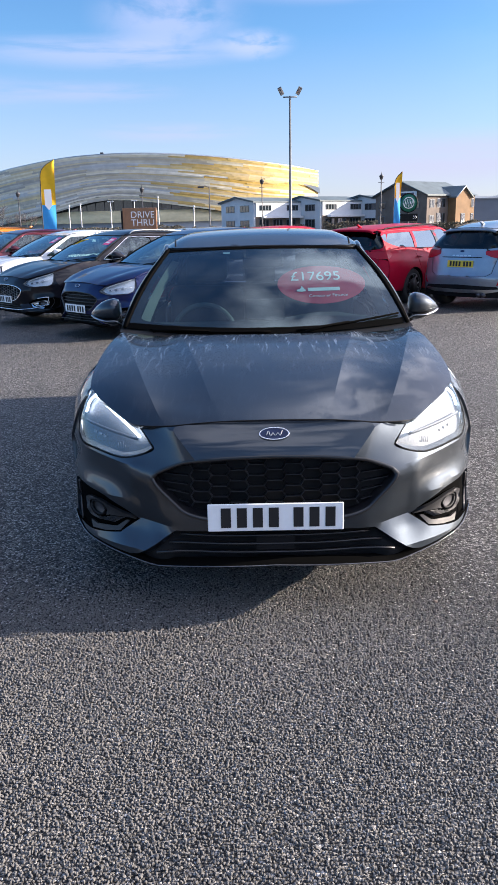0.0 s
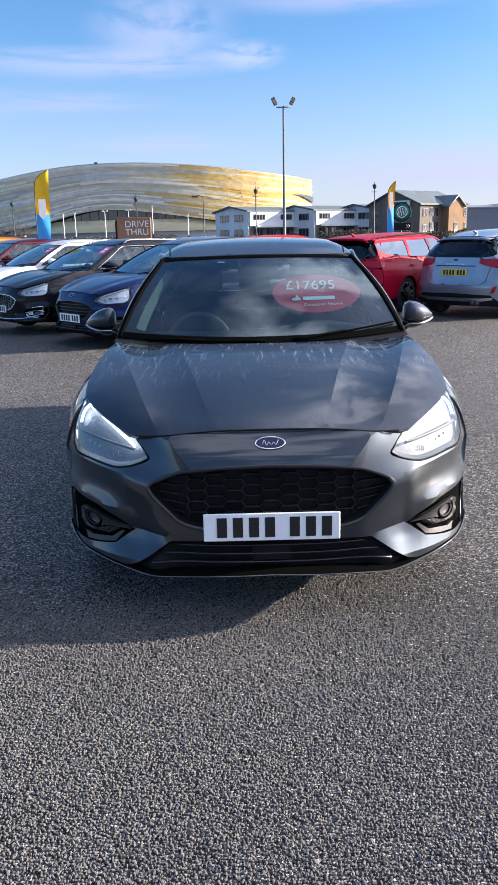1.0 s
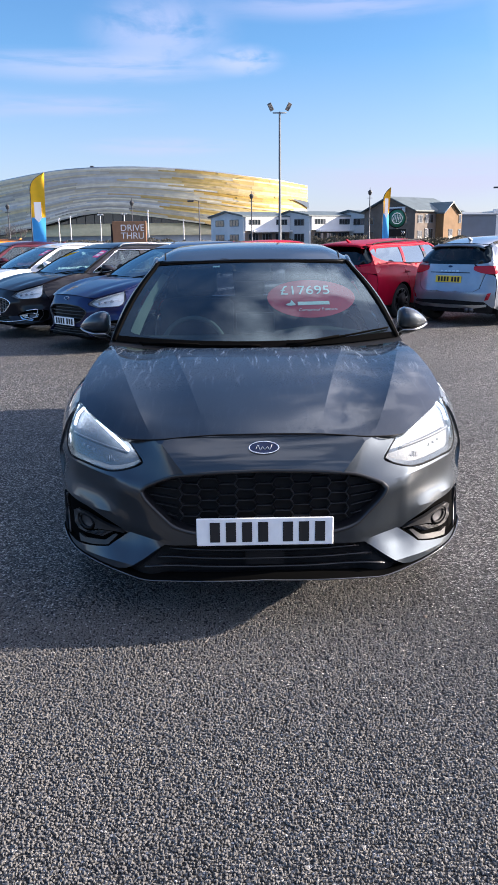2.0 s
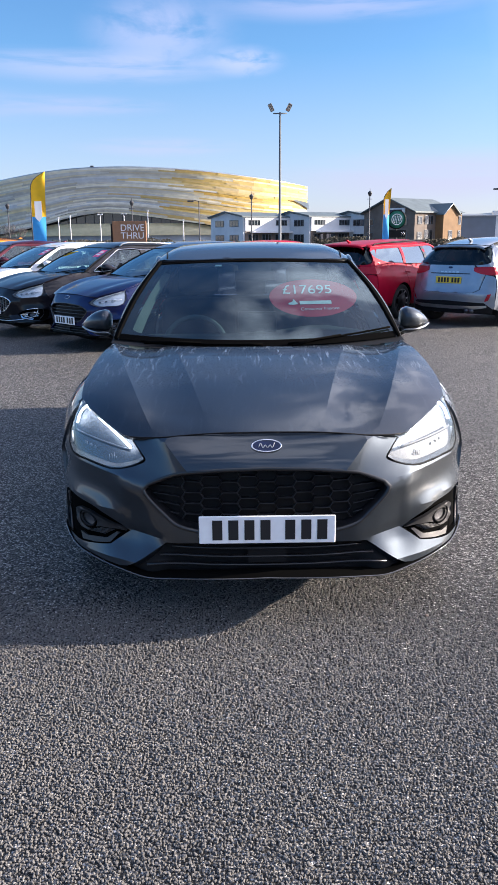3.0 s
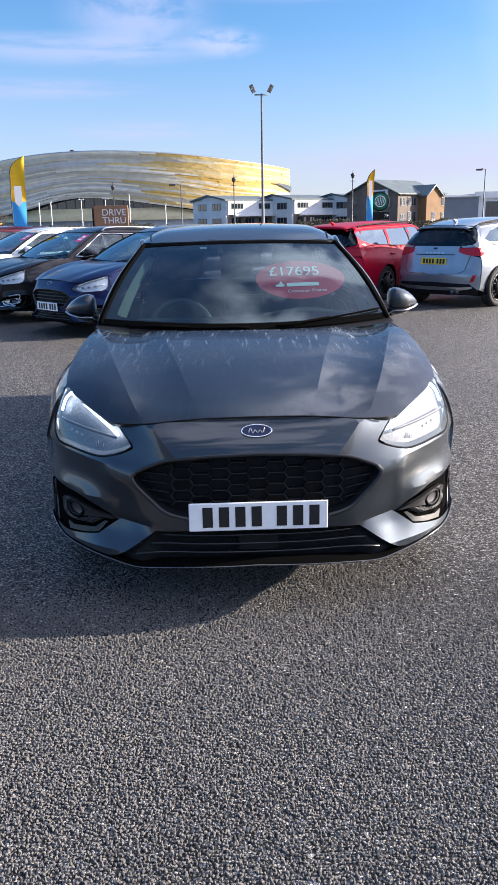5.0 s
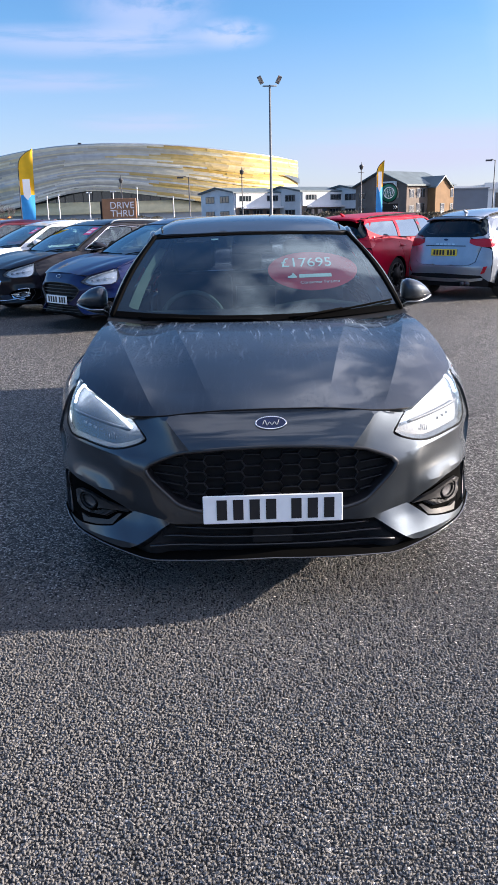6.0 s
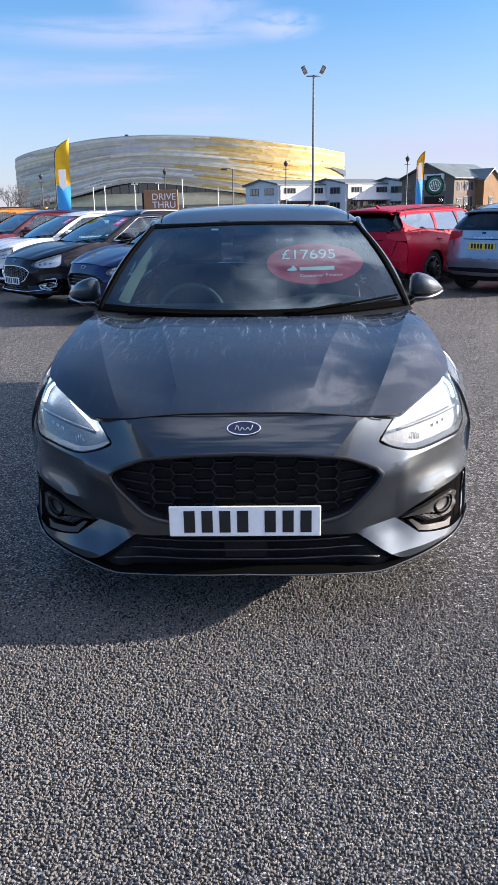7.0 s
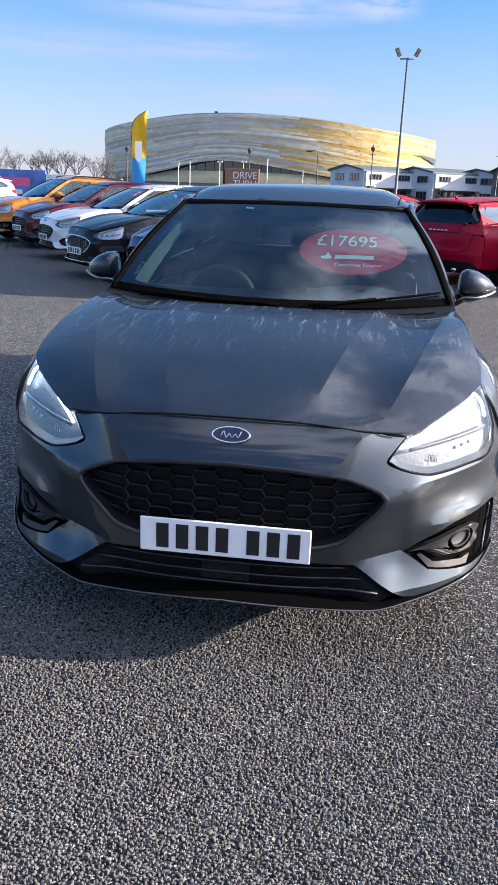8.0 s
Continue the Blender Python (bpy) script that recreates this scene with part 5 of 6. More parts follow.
    v, f = joined(box_round(-0.62, 0.62, 2.82, 3.3, 0.42, 0.58, 0.06), leaned(box_round(-0.62, 0.62, 3.2, 3.34, 0.5, 1.05, 0.05), 3.2, 0.5, 0.25))
    for x in (-0.4, 0.0, 0.4):
        v, f = joined((v, f), box_round(x - 0.12, x + 0.12, 3.33, 3.42, 1.06, 1.2, 0.03))
    mesh_part("rear_bench", v, f, CABIN, c, "dark cloth rear bench")
    ring = [(-0.36 + 0.185 * math.cos(a), 1.84 + 0.42 * 0.185 * math.sin(a), 0.865 + 0.9 * 0.185 * math.sin(a)) for a in [2 * math.pi * i / 36 for i in range(36)]]
    sw = mesh_part("steering_wheel", *tube(ring, 0.015, 8, True), LINING if detail else CABIN, c, "dark leather steering wheel")
    mesh_part("wheel_hub", *joined(box_round(-0.43, -0.29, 1.78, 1.86, 0.80, 0.91, 0.02), tube([(-0.54, 1.84, 0.865), (-0.36, 1.81, 0.86), (-0.18, 1.84, 0.865)], 0.018, 6)), BLACK, sw)
    mesh_part("headlining", *patch([(-0.56, 2.0), (0.56, 2.0), (0.54, roof_end - 0.05), (-0.54, roof_end - 0.05)], lambda x, y: (x, y, roof_z(x, y) - 0.03), 0.15, flange=0), CABIN, c)
    if detail:
        for v0, v1 in ((0.0, 0.055), (0.965, 0.995)):
            rows = [[tuple(np.array(screen_at(x * screen_half(v_), v_)) + np.array((0, -0.46, 0.88)) * 0.003) for x in np.linspace(-0.99, 0.99, 31)] for v_ in (v0, (v0 + v1) / 2, v1)]
            mesh_part("screen_band", *loft(rows), WIPER, scr, "black enamel band along the edge of the screen")
        tag = patch([(-0.235, 0.930), (-0.195, 0.930), (-0.195, 0.952), (-0.235, 0.952)], lambda x, v: tuple(np.array(screen_at(x, v)) + np.array((0, 0.46, -0.88)) * 0.012), 0.05, flange=0.001)
        mesh_part("screen_label", *tag, PLATE_W, scr, "small white label at the head of the screen")
        mesh_part("touch_screen", *leaned(box_round(-0.10, 0.115, 1.60, 1.618, 0.972, 1.085, 0.006), 1.6, 0.97, 0.25), GUNMETAL, c, "dark touch screen standing on the dashboard")
    mesh_part("interior_mirror", *box_round(-0.12, 0.12, 1.90, 1.93, 1.245, 1.305, 0.012), BLACK, c, "black interior mirror")
    return c


# ---- ground ----
g = bmesh.new()
bmesh.ops.create_grid(g, x_segments=40, y_segments=40, size=2500)
ground = part("ground", g, ASPHALT)
tagged(ground, "worn grey asphalt car park with coarse pale aggregate", "asphalt", kind="structure")

# loose-textured top of the asphalt: single stones bedded in the binder in front of the grey car
CHIP = random_tone("bedded_stone_chips", [(0.03, 0.03, 0.03), (0.48, 0.464, 0.441), (0.07, 0.068, 0.065), (0.74, 0.723, 0.695), (0.04, 0.039, 0.038), (0.28, 0.268, 0.253), (0.92, 0.905, 0.88), (0.13, 0.126, 0.122)], 0.75)


def stone_bed(mid, half, pitch, seed):
    rng = np.random.default_rng(seed)
    gx, gy = np.meshgrid(np.arange(mid[0] - half[0], mid[0] + half[0], pitch), np.arange(mid[1] - half[1], mid[1] + half[1], pitch))
    n = gx.size
    cx = gx.ravel() + rng.uniform(-0.42, 0.42, n) * pitch
    cy = gy.ravel() + rng.uniform(-0.42, 0.42, n) * pitch
    # thin out towards the uneven rim of the bed
    out = (np.abs((cx - mid[0]) / half[0]) ** 3 + np.abs((cy - mid[1]) / half[1]) ** 3) ** (1 / 3)
    wave = 0.07 * np.sin(3.1 * cx + 1.3) * np.sin(4.3 * cy) + 0.05 * np.sin(7.7 * cx - 5.1 * cy)
    keep = rng.uniform(0, 1, n) < np.clip((1 - out + wave) / 0.42, 0, 0.93)
    cx, cy = cx[keep], cy[keep]
    n = cx.size
    a = pitch * rng.uniform(0.32, 0.60, n)
    b = a * rng.uniform(0.55, 0.95, n)
    h = pitch * rng.uniform(0.22, 0.74, n)
    turn = rng.uniform(0, 2 * math.pi, n)
    tip = rng.normal(0, 0.2, (2, n))
    verts = np.zeros((n, 11, 3))
    for k in range(5):
        q = 2 * math.pi * k / 5 + rng.normal(0, 0.22, n)
        for row, (r, z) in enumerate(((0.96, -0.1), (0.80, 0.84))):
            u = a * r * np.cos(q) * rng.uniform(0.85, 1.12, n)
            v = b * r * np.sin(q) * rng.uniform(0.85, 1.12, n)
            verts[:, row * 5 + k, 0] = cx + u * np.cos(turn) - v * np.sin(turn)
            verts[:, row * 5 + k, 1] = cy + u * np.sin(turn) + v * np.cos(turn)
            verts[:, row * 5 + k, 2] = h * z + (row * (tip[0] * u + tip[1] * v))
    verts[:, 10] = np.stack([cx, cy, h * rng.uniform(0.92, 1.12, n)], 1)
    tris = []
    for k in range(5):
        l = (k + 1) % 5
        tris += [(k, l, 5 + l), (k, 5 + l, 5 + k), (5 + k, 5 + l, 10)]
    faces = (np.array(tris)[None] + 11 * np.arange(n)[:, None, None]).reshape(-1, 3)
    me = bpy.data.meshes.new("stone_chips")
    me.from_pydata(verts.reshape(-1, 3), [], faces)
    me.materials.append(CHIP)
    return tagged(new("stone_chips", me), "pale grey stone chips bedded in the worn asphalt", "stone chips", kind="stuff")


stone_bed((0.0, -0.75), (2.1, 1.5), 0.0098, 4)

# ---- unseen plain wall behind the walk, added to darken the car's reflections ----
unseen_wall = bevel_box(-60, 60, -92, -80, 0, 6.0, 0.0)
tagged(part("wall_south", unseen_wall, varied("grey_reflection_wall", (0.16, 0.17, 0.18), 0.6, 0.3, 0.15)), "unseen plain grey wall added to darken reflections", "wall", kind="structure")

# ---- the grey hatchback ----
HERO = pose(0, 0, 0)
car(HERO, "dark grey hatchback with black honeycomb grille and price sticker", GREY, res=0.024, lit=True, sticker="price", detail=True, rear_glass=PRIVACY)

# ---- rows of parked cars ----
PARK = 47.0      # degrees that the rows are turned against the grey car
BLUE = paint("deep_blue_paint", (0.002, 0.008, 0.060), 0.2, 0.3, coat=0.6, gloss=(0.01, 0.05), spec=0.25)
BLACKP = paint("black_paint", (0.006, 0.005, 0.008), 0.0, 0.35, coat=0.6, gloss=(0.01, 0.05), spec=0.12)
WHITEP = paint("white_paint", (0.75, 0.76, 0.77), 0.0, 0.4)
MAROON = paint("dark_red_paint", (0.085, 0.004, 0.014), 0.5, coat=0.7)
ORANGE = paint("orange_paint", (0.72, 0.22, 0.01), 0.4)
REDP = paint("bright_red_paint", (0.36, 0.002, 0.022), 0.0, 0.5, coat=0.2, gloss=(0.02, 0.06), spec=0.1)
PALE = paint("silver_white_paint", (0.27, 0.305, 0.355), 0.6)
SLATE = paint("slate_blue_paint", (0.05, 0.07, 0.11), 0.6)

ROW_L = "cars of the facing row"
ROW_R = "cars seen from behind"


def facing(x, y, more=0.0):
    """A car whose nose is at x, y and points to the lower left."""
    return pose(x, y, 0, 0, 0, -PARK - more)


def leaving(x, y, L=4.3, more=0.0):
    """A car whose tail is at x, y."""
    a = radians(PARK - more)
    return pose(x + 1.02 * L * math.sin(a), y + 1.02 * L * math.cos(a), 0, 0, 0, 180 - PARK + more)


car(facing(-2.53, 8.18), "deep blue hatchback with a wide dark grille", BLUE, ROW_L, grille="bars", chrome_trim=False)
car(facing(-4.08, 10.0), "black estate with chrome trim and honeycomb grille", BLACKP, ROW_L, grille="chrome", chrome_trim=True, sticker="pink", rails=True)
car(facing(-5.72, 12.8, 5.0), "white hatchback with black grille and pink price sticker", WHITEP, ROW_L, grille="bars", sticker="pink")
car(facing(-7.3, 15.2), "dark red hatchback parked in the row", MAROON, ROW_L, grille="bars", lift=1.03)
car(facing(-8.8, 16.6), "orange crossover with roof rails", ORANGE, ROW_L, grille="bars", lift=1.1, rails=True, arch_trim=True)
car(leaving(3.53, 10.87, 4.3, -3.2), "silver white crossover with dark rear window and black arches", PALE, ROW_R, lift=1.02, arch_trim=True, rails=True, wide_glass=True)
car(leaving(1.67, 11.90, 4.6, 6.2), "bright red estate with dark rear window", REDP, ROW_R, L=4.6, estate=True, rim=BLACK_GLOSS, rear_plate=False, pane_mat=PALE_GLASS, wide_glass=True, rails=True)
car(leaving(-0.6, 14.1), "bright red hatchback beyond the red estate", REDP, ROW_R)
car(leaving(-2.5, 15.9, 4.6), "slate blue estate with roof rails", SLATE, ROW_R, L=4.6, estate=True, rails=True)
car(leaving(8.2, 16.2), "slate blue hatchback in a farther row", SLATE, ROW_R)

car(facing(-17.5, 28.0), "white crossover in a farther row", WHITEP, "cars of the far row", lift=1.1, grille="bars")

# ---- lamp post ----
STEEL = varied("galvanised_steel", (0.13, 0.14, 0.15), 0.6, 2, 0.2, metal=0.4)
DARK_STEEL = varied("dark_painted_steel", (0.06, 0.06, 0.065), 0.5, 3, 0.2, metal=0.3)


def lamp_post(x, y, h):
    t = thing("lamp_post", pose(x, y, 0, 0, 0, 0), "tall grey steel floodlight post with two heads", "lamp post")
    mesh_part("pole", *lathe([(0, 0.11), (1.2, 0.10), (1.25, 0.075), (h, 0.045), (h + 0.01, 0.0)], 14, "z"), STEEL, t)
    mesh_part("cross_arm", *tube([(-0.34, 0, h - 0.05), (0.34, 0, h - 0.05)], 0.03, 8), STEEL, t)
    for sgn in (-1, 1):
        head = part("flood_head", bevel_box(-0.10, 0.10, -0.05, 0.07, -0.19, 0.19, 0.03), STEEL, t, "grey floodlight head")
        head.matrix_local = pose(sgn * 0.44, 0, h + 0.22, 20, sgn * 28, 0)
        part("flood_glass", bevel_box(-0.085, 0.085, -0.058, -0.05, -0.16, 0.16, 0.0), SILVER, head, "clear front glass")
    return t


lamp_post(2.07, 38, 7.5)

# ---- feather flags ----
FLAG_Y = varied("yellow_flag_cloth", (0.85, 0.48, 0.01), 0.8, 4, 0.12)
FLAG_B = varied("blue_flag_cloth", (0.06, 0.38, 0.78), 0.8, 4, 0.12)


def feather_flag(x, y, h, w, turn):
    t = thing("feather_flag", pose(x, y, 0, 0, 0, turn), "yellow and blue feather flag on a bent pole", "flag", "feather flags")
    mast = curve([(0, 0, 0), (0, 0, h * 0.6), (0.015, 0, h * 0.80), (0.12 * w, 0, h * 0.90), (0.50 * w, 0, h * 0.955), (1.25 * w, 0, h)], 5)
    mesh_part("mast", *tube(mast, [0.016 - 0.010 * k / (len(mast) - 1) for k in range(len(mast))], 6), DARK_STEEL, t)
    
    def edge(z):
        return float(np.interp(z, [p[2] for p in mast], [p[0] for p in mast]))

    for name, mat, z0, z1 in (("upper_cloth", FLAG_Y, 2.06, h), ("lower_cloth", FLAG_B, 0.55, 2.06)):
        rows = []
        for k in range(25):
            z = lerp(z0, z1, k / 24)
            a = edge(z)
            b = w * (0.95 + 0.32 * clamp((z - 0.55) / (h - 0.55)))
            rows.append([(lerp(a, max(a + 0.01, b), j / 8), 0.03 * math.sin(5 * z + 4 * j / 8) * (j / 8), z) for j in range(9)])
        back = [[(p[0], p[1] + 0.004, p[2]) for p in r] for r in rows]
        v, f = joined(loft(rows), loft(back))
        mesh_part(name, v, f, mat, t, "yellow cloth" if mat is FLAG_Y else "blue cloth")
    badge = patch([(w * 0.30, 2.04), (w * 0.58, 1.94), (w * 0.86, 2.04), (w * 0.86, 2.42), (w * 0.30, 2.42)], lambda a, b: (a, -0.035, b), 0.15, flange=0.004)
    mesh_part("crest", *badge, WHITE_INK, t, "plain white crest shape")
    return t


feather_flag(-5.1, 16.9, 3.1, 0.30, 9)
feather_flag(3.53, 17.3, 2.68, 0.16, 10)

# ---- drive-through board ----
BROWN = varied("brown_board", (0.26, 0.13, 0.065), 0.6, 2, 0.15)
sg = thing("sign_board", pose(-6.5, 45, 0, 0, 0, 0), "brown board sign with white lettering", "sign")
part("board", bevel_box(-1.0, 1.0, -0.12, 0.12, 0.4, 2.6, 0.03), BROWN, sg)
part("edge_panel", bevel_box(-1.10, -1.004, -0.13, 0.13, 0.4, 2.45, 0.01), BLACK, sg, "black side edge")
for x in (-0.7, 0.7):
    mesh_part("sign_post", *tube([(x, 0, 0), (x, 0, 0.6)], 0.06, 8), DARK_STEEL, sg)
mesh_part("lettering", *letters("DRIVE", 0.53, lambda x, y: (x + 0.18, -0.128, 2.2 + y)), WHITE_INK, sg, "white lettering")
mesh_part("lettering", *letters("THRU", 0.53, lambda x, y: (x + 0.18, -0.128, 1.75 + y)), WHITE_INK, sg, "white lettering")

# ---- coffee totem ----
GREEN = varied("green_sign_face", (0.01, 0.14, 0.09), 0.4, 2, 0.1)
tt = thing("round_sign", pose(12.37, 60, -0.42, 0, 0, 0), "round green sign on a dark post above a dark panel", "sign")
mesh_part("disc", *[(lambda vf: ([(y, x * 0.25, z + 3.32) for x, y, z in vf[0]], vf[1]))(lathe([(-0.5, 0), (-0.5, 0.66), (0.5, 0.66), (0.5, 0)], 40))][0], GREEN, tt, "green round face")
mesh_part("rim", *[(lambda vf: ([(y, x * 0.25, z + 3.32) for x, y, z in vf[0]], vf[1]))(lathe([(-0.6, 0.66), (-0.6, 0.73), (0.6, 0.73), (0.6, 0.66)], 40))][0], BLACK, tt)
mesh_part("mark_ring", *tube([(0.40 * math.cos(a), -0.14, 3.32 + 0.40 * math.sin(a)) for a in [2 * math.pi * k / 32 for k in range(32)]], 0.035, 5, True), WHITE_INK, tt, "plain white ring")
for k in range(5):
    x = 0.13 * (k - 2)
    mesh_part("mark_bar", *tube([(x + 0.03 * math.sin(9 * z), -0.14, 3.32 + z) for z in np.linspace(-0.30 + 0.25 * abs(x), 0.30 - 0.25 * abs(x), 9)], 0.028, 5), WHITE_INK, tt, "plain white bar")
part("lower_panel", bevel_box(-0.75, 0.75, -0.1, 0.1, 1.95, 2.52, 0.02), BLACK, tt, "dark direction panel")
for k in range(2):
    mesh_part("arrow", *tube([(0.38 + 0.16 * k, -0.11, 2.36), (0.50 + 0.16 * k, -0.11, 2.24), (0.38 + 0.16 * k, -0.11, 2.12)], 0.03, 5), WHITE_INK, tt, "white arrow")
mesh_part("post", *tube([(0, 0.15, 0), (0, 0.15, 3.0)], 0.10, 10), DARK_STEEL, tt)

# ---- the curved hall ----
HX, HA, HY, HB = -23.75, 41.4, 212.0, 32.0


def hall_at(u, off=0.0):
    """A place on the hall's wall: u from its one end (0) to the other (1), seen from outside."""
    a = math.pi * (1 - u)
    return HX + (HA + off) * math.cos(a), HY - (HB + off) * abs(math.sin(a)) ** 0.8


hall_top = table([(0, 14.4), (0.1, 14.3), (0.25, 15.4), (0.4, 17.0), (0.5, 17.2), (0.6, 16.6), (0.75, 15.1), (0.9, 14.3), (1.0, 14.7)])
hall_low = table([(0, 2.4), (0.2, 3.0), (0.29, 4.2), (0.34, 5.2), (0.40, 6.9), (0.45, 7.6), (0.50, 7.2), (0.55, 6.3), (0.63, 4.9), (0.72, 3.4), (0.86, 3.2), (1.0, 3.2)])
DARK_GLASS = Mat("dark_glazing", (0.02, 0.028, 0.035), 0.08, 0.0, coat=1.0).m
CONCRETE = varied("pale_cladding", (0.42, 0.42, 0.38), 0.6, 0.3, 0.15)
ROOFING = varied("grey_roof_sheet", (0.22, 0.24, 0.26), 0.55, 0.3, 0.12)
CLAD_GREY = random_tone("silver_cladding", [(0.76, 0.72, 0.56), (0.93, 0.89, 0.72), (0.46, 0.46, 0.43), (0.84, 0.73, 0.42), (0.58, 0.63, 0.68), (0.94, 0.92, 0.82), (0.54, 0.53, 0.48), (0.80, 0.76, 0.60)], 0.42, 0.25)
CLAD_MID = random_tone("mixed_cladding", [(0.76, 0.64, 0.36), (0.44, 0.45, 0.45), (0.84, 0.66, 0.24), (0.84, 0.83, 0.76), (0.80, 0.60, 0.18), (0.58, 0.56, 0.48)], 0.45, 0.15)
CLAD_GOLD = random_tone("golden_cladding", [(0.58, 0.40, 0.10), (0.64, 0.51, 0.25), (0.55, 0.36, 0.07), (0.70, 0.64, 0.49), (0.60, 0.44, 0.14), (0.60, 0.47, 0.20)], 0.5, 0.1)

SLIT = varied("dark_blue_grey_panel", (0.035, 0.055, 0.08), 0.4, 0.3, 0.15)
CORE = varied("blue_grey_wall", (0.34, 0.37, 0.41), 0.6, 0.3, 0.15)
hall = thing("sports_hall", pose(0, 0, 0), "large oval sports hall clad in silver and gold strips", "building")
rng = random.Random(5)
# dark core behind the strips, glazing band and pale plinth
us = [k / 60 for k in range(61)]
mesh_part("core_wall", *loft([[(*hall_at(u, -1.2), 0) for u in us], [(*hall_at(u, -1.2), hall_top(u) - 0.5) for u in us]]), CORE, hall, "blue grey wall behind the strips")
mesh_part("glazing_band", *loft([[(*hall_at(u, -1.0), 3.0) for u in us[6:45]], [(*hall_at(u, -1.0), 8.3) for u in us[6:45]]]), DARK_GLASS, hall, "dark glazing band")
mesh_part("plinth", *loft([[(*hall_at(u, -0.4), 2.6) for u in us], [(*hall_at(u, -0.3), min(5.2, hall_low(u) - 0.15)) for u in us], [(*hall_at(u, -1.2), min(5.2, hall_low(u) - 0.15) + 0.1) for u in us]]), CLAD_MID, hall, "pale plinth band")
for k in range(38):
    u = lerp(0.10, 0.74, k / 37)
    x, y = hall_at(u, -0.93)
    mesh_part("mullion", *tube([(x, y, 3.0), (x, y, 8.2)], 0.07, 4), DARK_STEEL, hall)
top_rows = [[(*hall_at(u), hall_top(u)) for u in us], [(lerp(x, HX, 0.35), lerp(y, HY, 0.35), hall_top(u) + 1.0) for u in us for x, y in (hall_at(u),)],
            [(HX + 0.01 * (u - 0.5), HY, 16.4) for u in us]]
mesh_part("roof", *loft(top_rows), ROOFING, hall, "low grey roof")
mesh_part("roof_edge", *tube([(*hall_at(u, 0.35), hall_top(u) + 0.05) for u in us], 0.22, 6), SILVER, hall)
mesh_part("rear_wall", *loft([[(HX + HA * math.cos(a), HY + HB * math.sin(a), z) for a in [math.pi * k / 24 for k in range(25)]] for z in (0, 14.4)]), CONCRETE, hall)
ROWS_N = 32
for r in range(ROWS_N):
    u = -0.02 * rng.random()
    while u < 0.999:
        du = rng.uniform(0.06, 0.20)
        u0, u1 = max(0.0, u), min(1.0, u + du)
        u += du
        if u1 - u0 < 0.01:
            continue
        n = 5
        off = rng.uniform(0.0, 0.16)
        rows = [[], [], []]
        for k in range(n):
            w = lerp(u0, u1, k / (n - 1))
            lo, hi = hall_low(w), hall_top(w)
            za, zb = lerp(lo, hi, r / ROWS_N), lerp(lo, hi, (r + 0.985) / ROWS_N)
            bulge = 0.6
            rows[0].append((*hall_at(w, off + bulge), za))
            rows[1].append((*hall_at(w, off + bulge + 0.08), zb))
            rows[2].append((*hall_at(w, off + bulge - 0.2), zb + 0.02))
        gold = clamp((0.5 * (u0 + u1) - 0.50) / 0.20 + 0.12 * (r / ROWS_N - 0.5))
        pick = rng.random()
        mat = CLAD_GOLD if pick < gold ** 1.3 else (CLAD_MID if pick < gold ** 0.5 * 0.9 else CLAD_GREY)
        mesh_part("cladding_strip", *loft(rows), mat, hall, smooth=False)
slit = [[(*hall_at(1 - math.acos(lerp(0.86, 0.9995, k / 10)) / math.pi, 1.2), lerp(10.9, z_end, k / 10)) for k in range(11)] for z_end in (8.6, 10.2)]
mesh_part("corner_glazing", *loft(slit), SLIT, hall, "blue grey slit between the golden strips")
mesh_part("entrance_wing", *joined(box_vf(9.5, 24.0, 203.0, 209.0, 0.0, 7.6)), CLAD_GREY, hall, "grey wing at the end of the hall", smooth=False)
mesh_part("roof_vent", *tube([(-35, 196, 16.0), (-35, 196, 18.6)], 0.12, 6), DARK_STEEL, hall)
part("vent_head", bevel_box(-35.5, -34.7, 195.7, 196.3, 18.5, 19.1, 0.05), DARK_STEEL, hall)

# ---- office units ----
WHITE_WALL = varied("white_cladding_panel", (0.74, 0.74, 0.74), 0.6, 0.4, 0.08)
OFFICE_WALL = varied("pale_blue_grey_cladding", (0.56, 0.59, 0.62), 0.55, 0.4, 0.12)
GREY_WALL = varied("blue_grey_cladding_panel", (0.15, 0.18, 0.225), 0.55, 0.4, 0.12)
BRICK_D = varied("dark_brick", (0.15, 0.12, 0.10), 0.85, 0.8, 0.25)
# yellow sunlight on the house's end is put into this brick colour
BRICK_LIT = varied("buff_brick", (0.21, 0.125, 0.06), 0.85, 0.8, 0.2)
SLATE_ROOF = varied("slate_roof", (0.11, 0.14, 0.15), 0.6, 0.7, 0.2)
FRAME = Mat("window_frame_grey", (0.12, 0.13, 0.14), 0.5).m


def window(parent, x0, x1, z0, z1, y, panes=2):
    w = part("window", bevel_box(x0, x1, y - 0.06, y + 0.05, z0, z1, 0.0), FRAME, parent, "dark framed window")
    n = panes
    for k in range(n):
        a, b = lerp(x0, x1, k / n) + 0.07, lerp(x0, x1, (k + 1) / n) - 0.07
        part("pane", bevel_box(a, b, y - 0.075, y - 0.058, z0 + 0.08, z1 - 0.08, 0.0), DARK_GLASS, w)
    return w


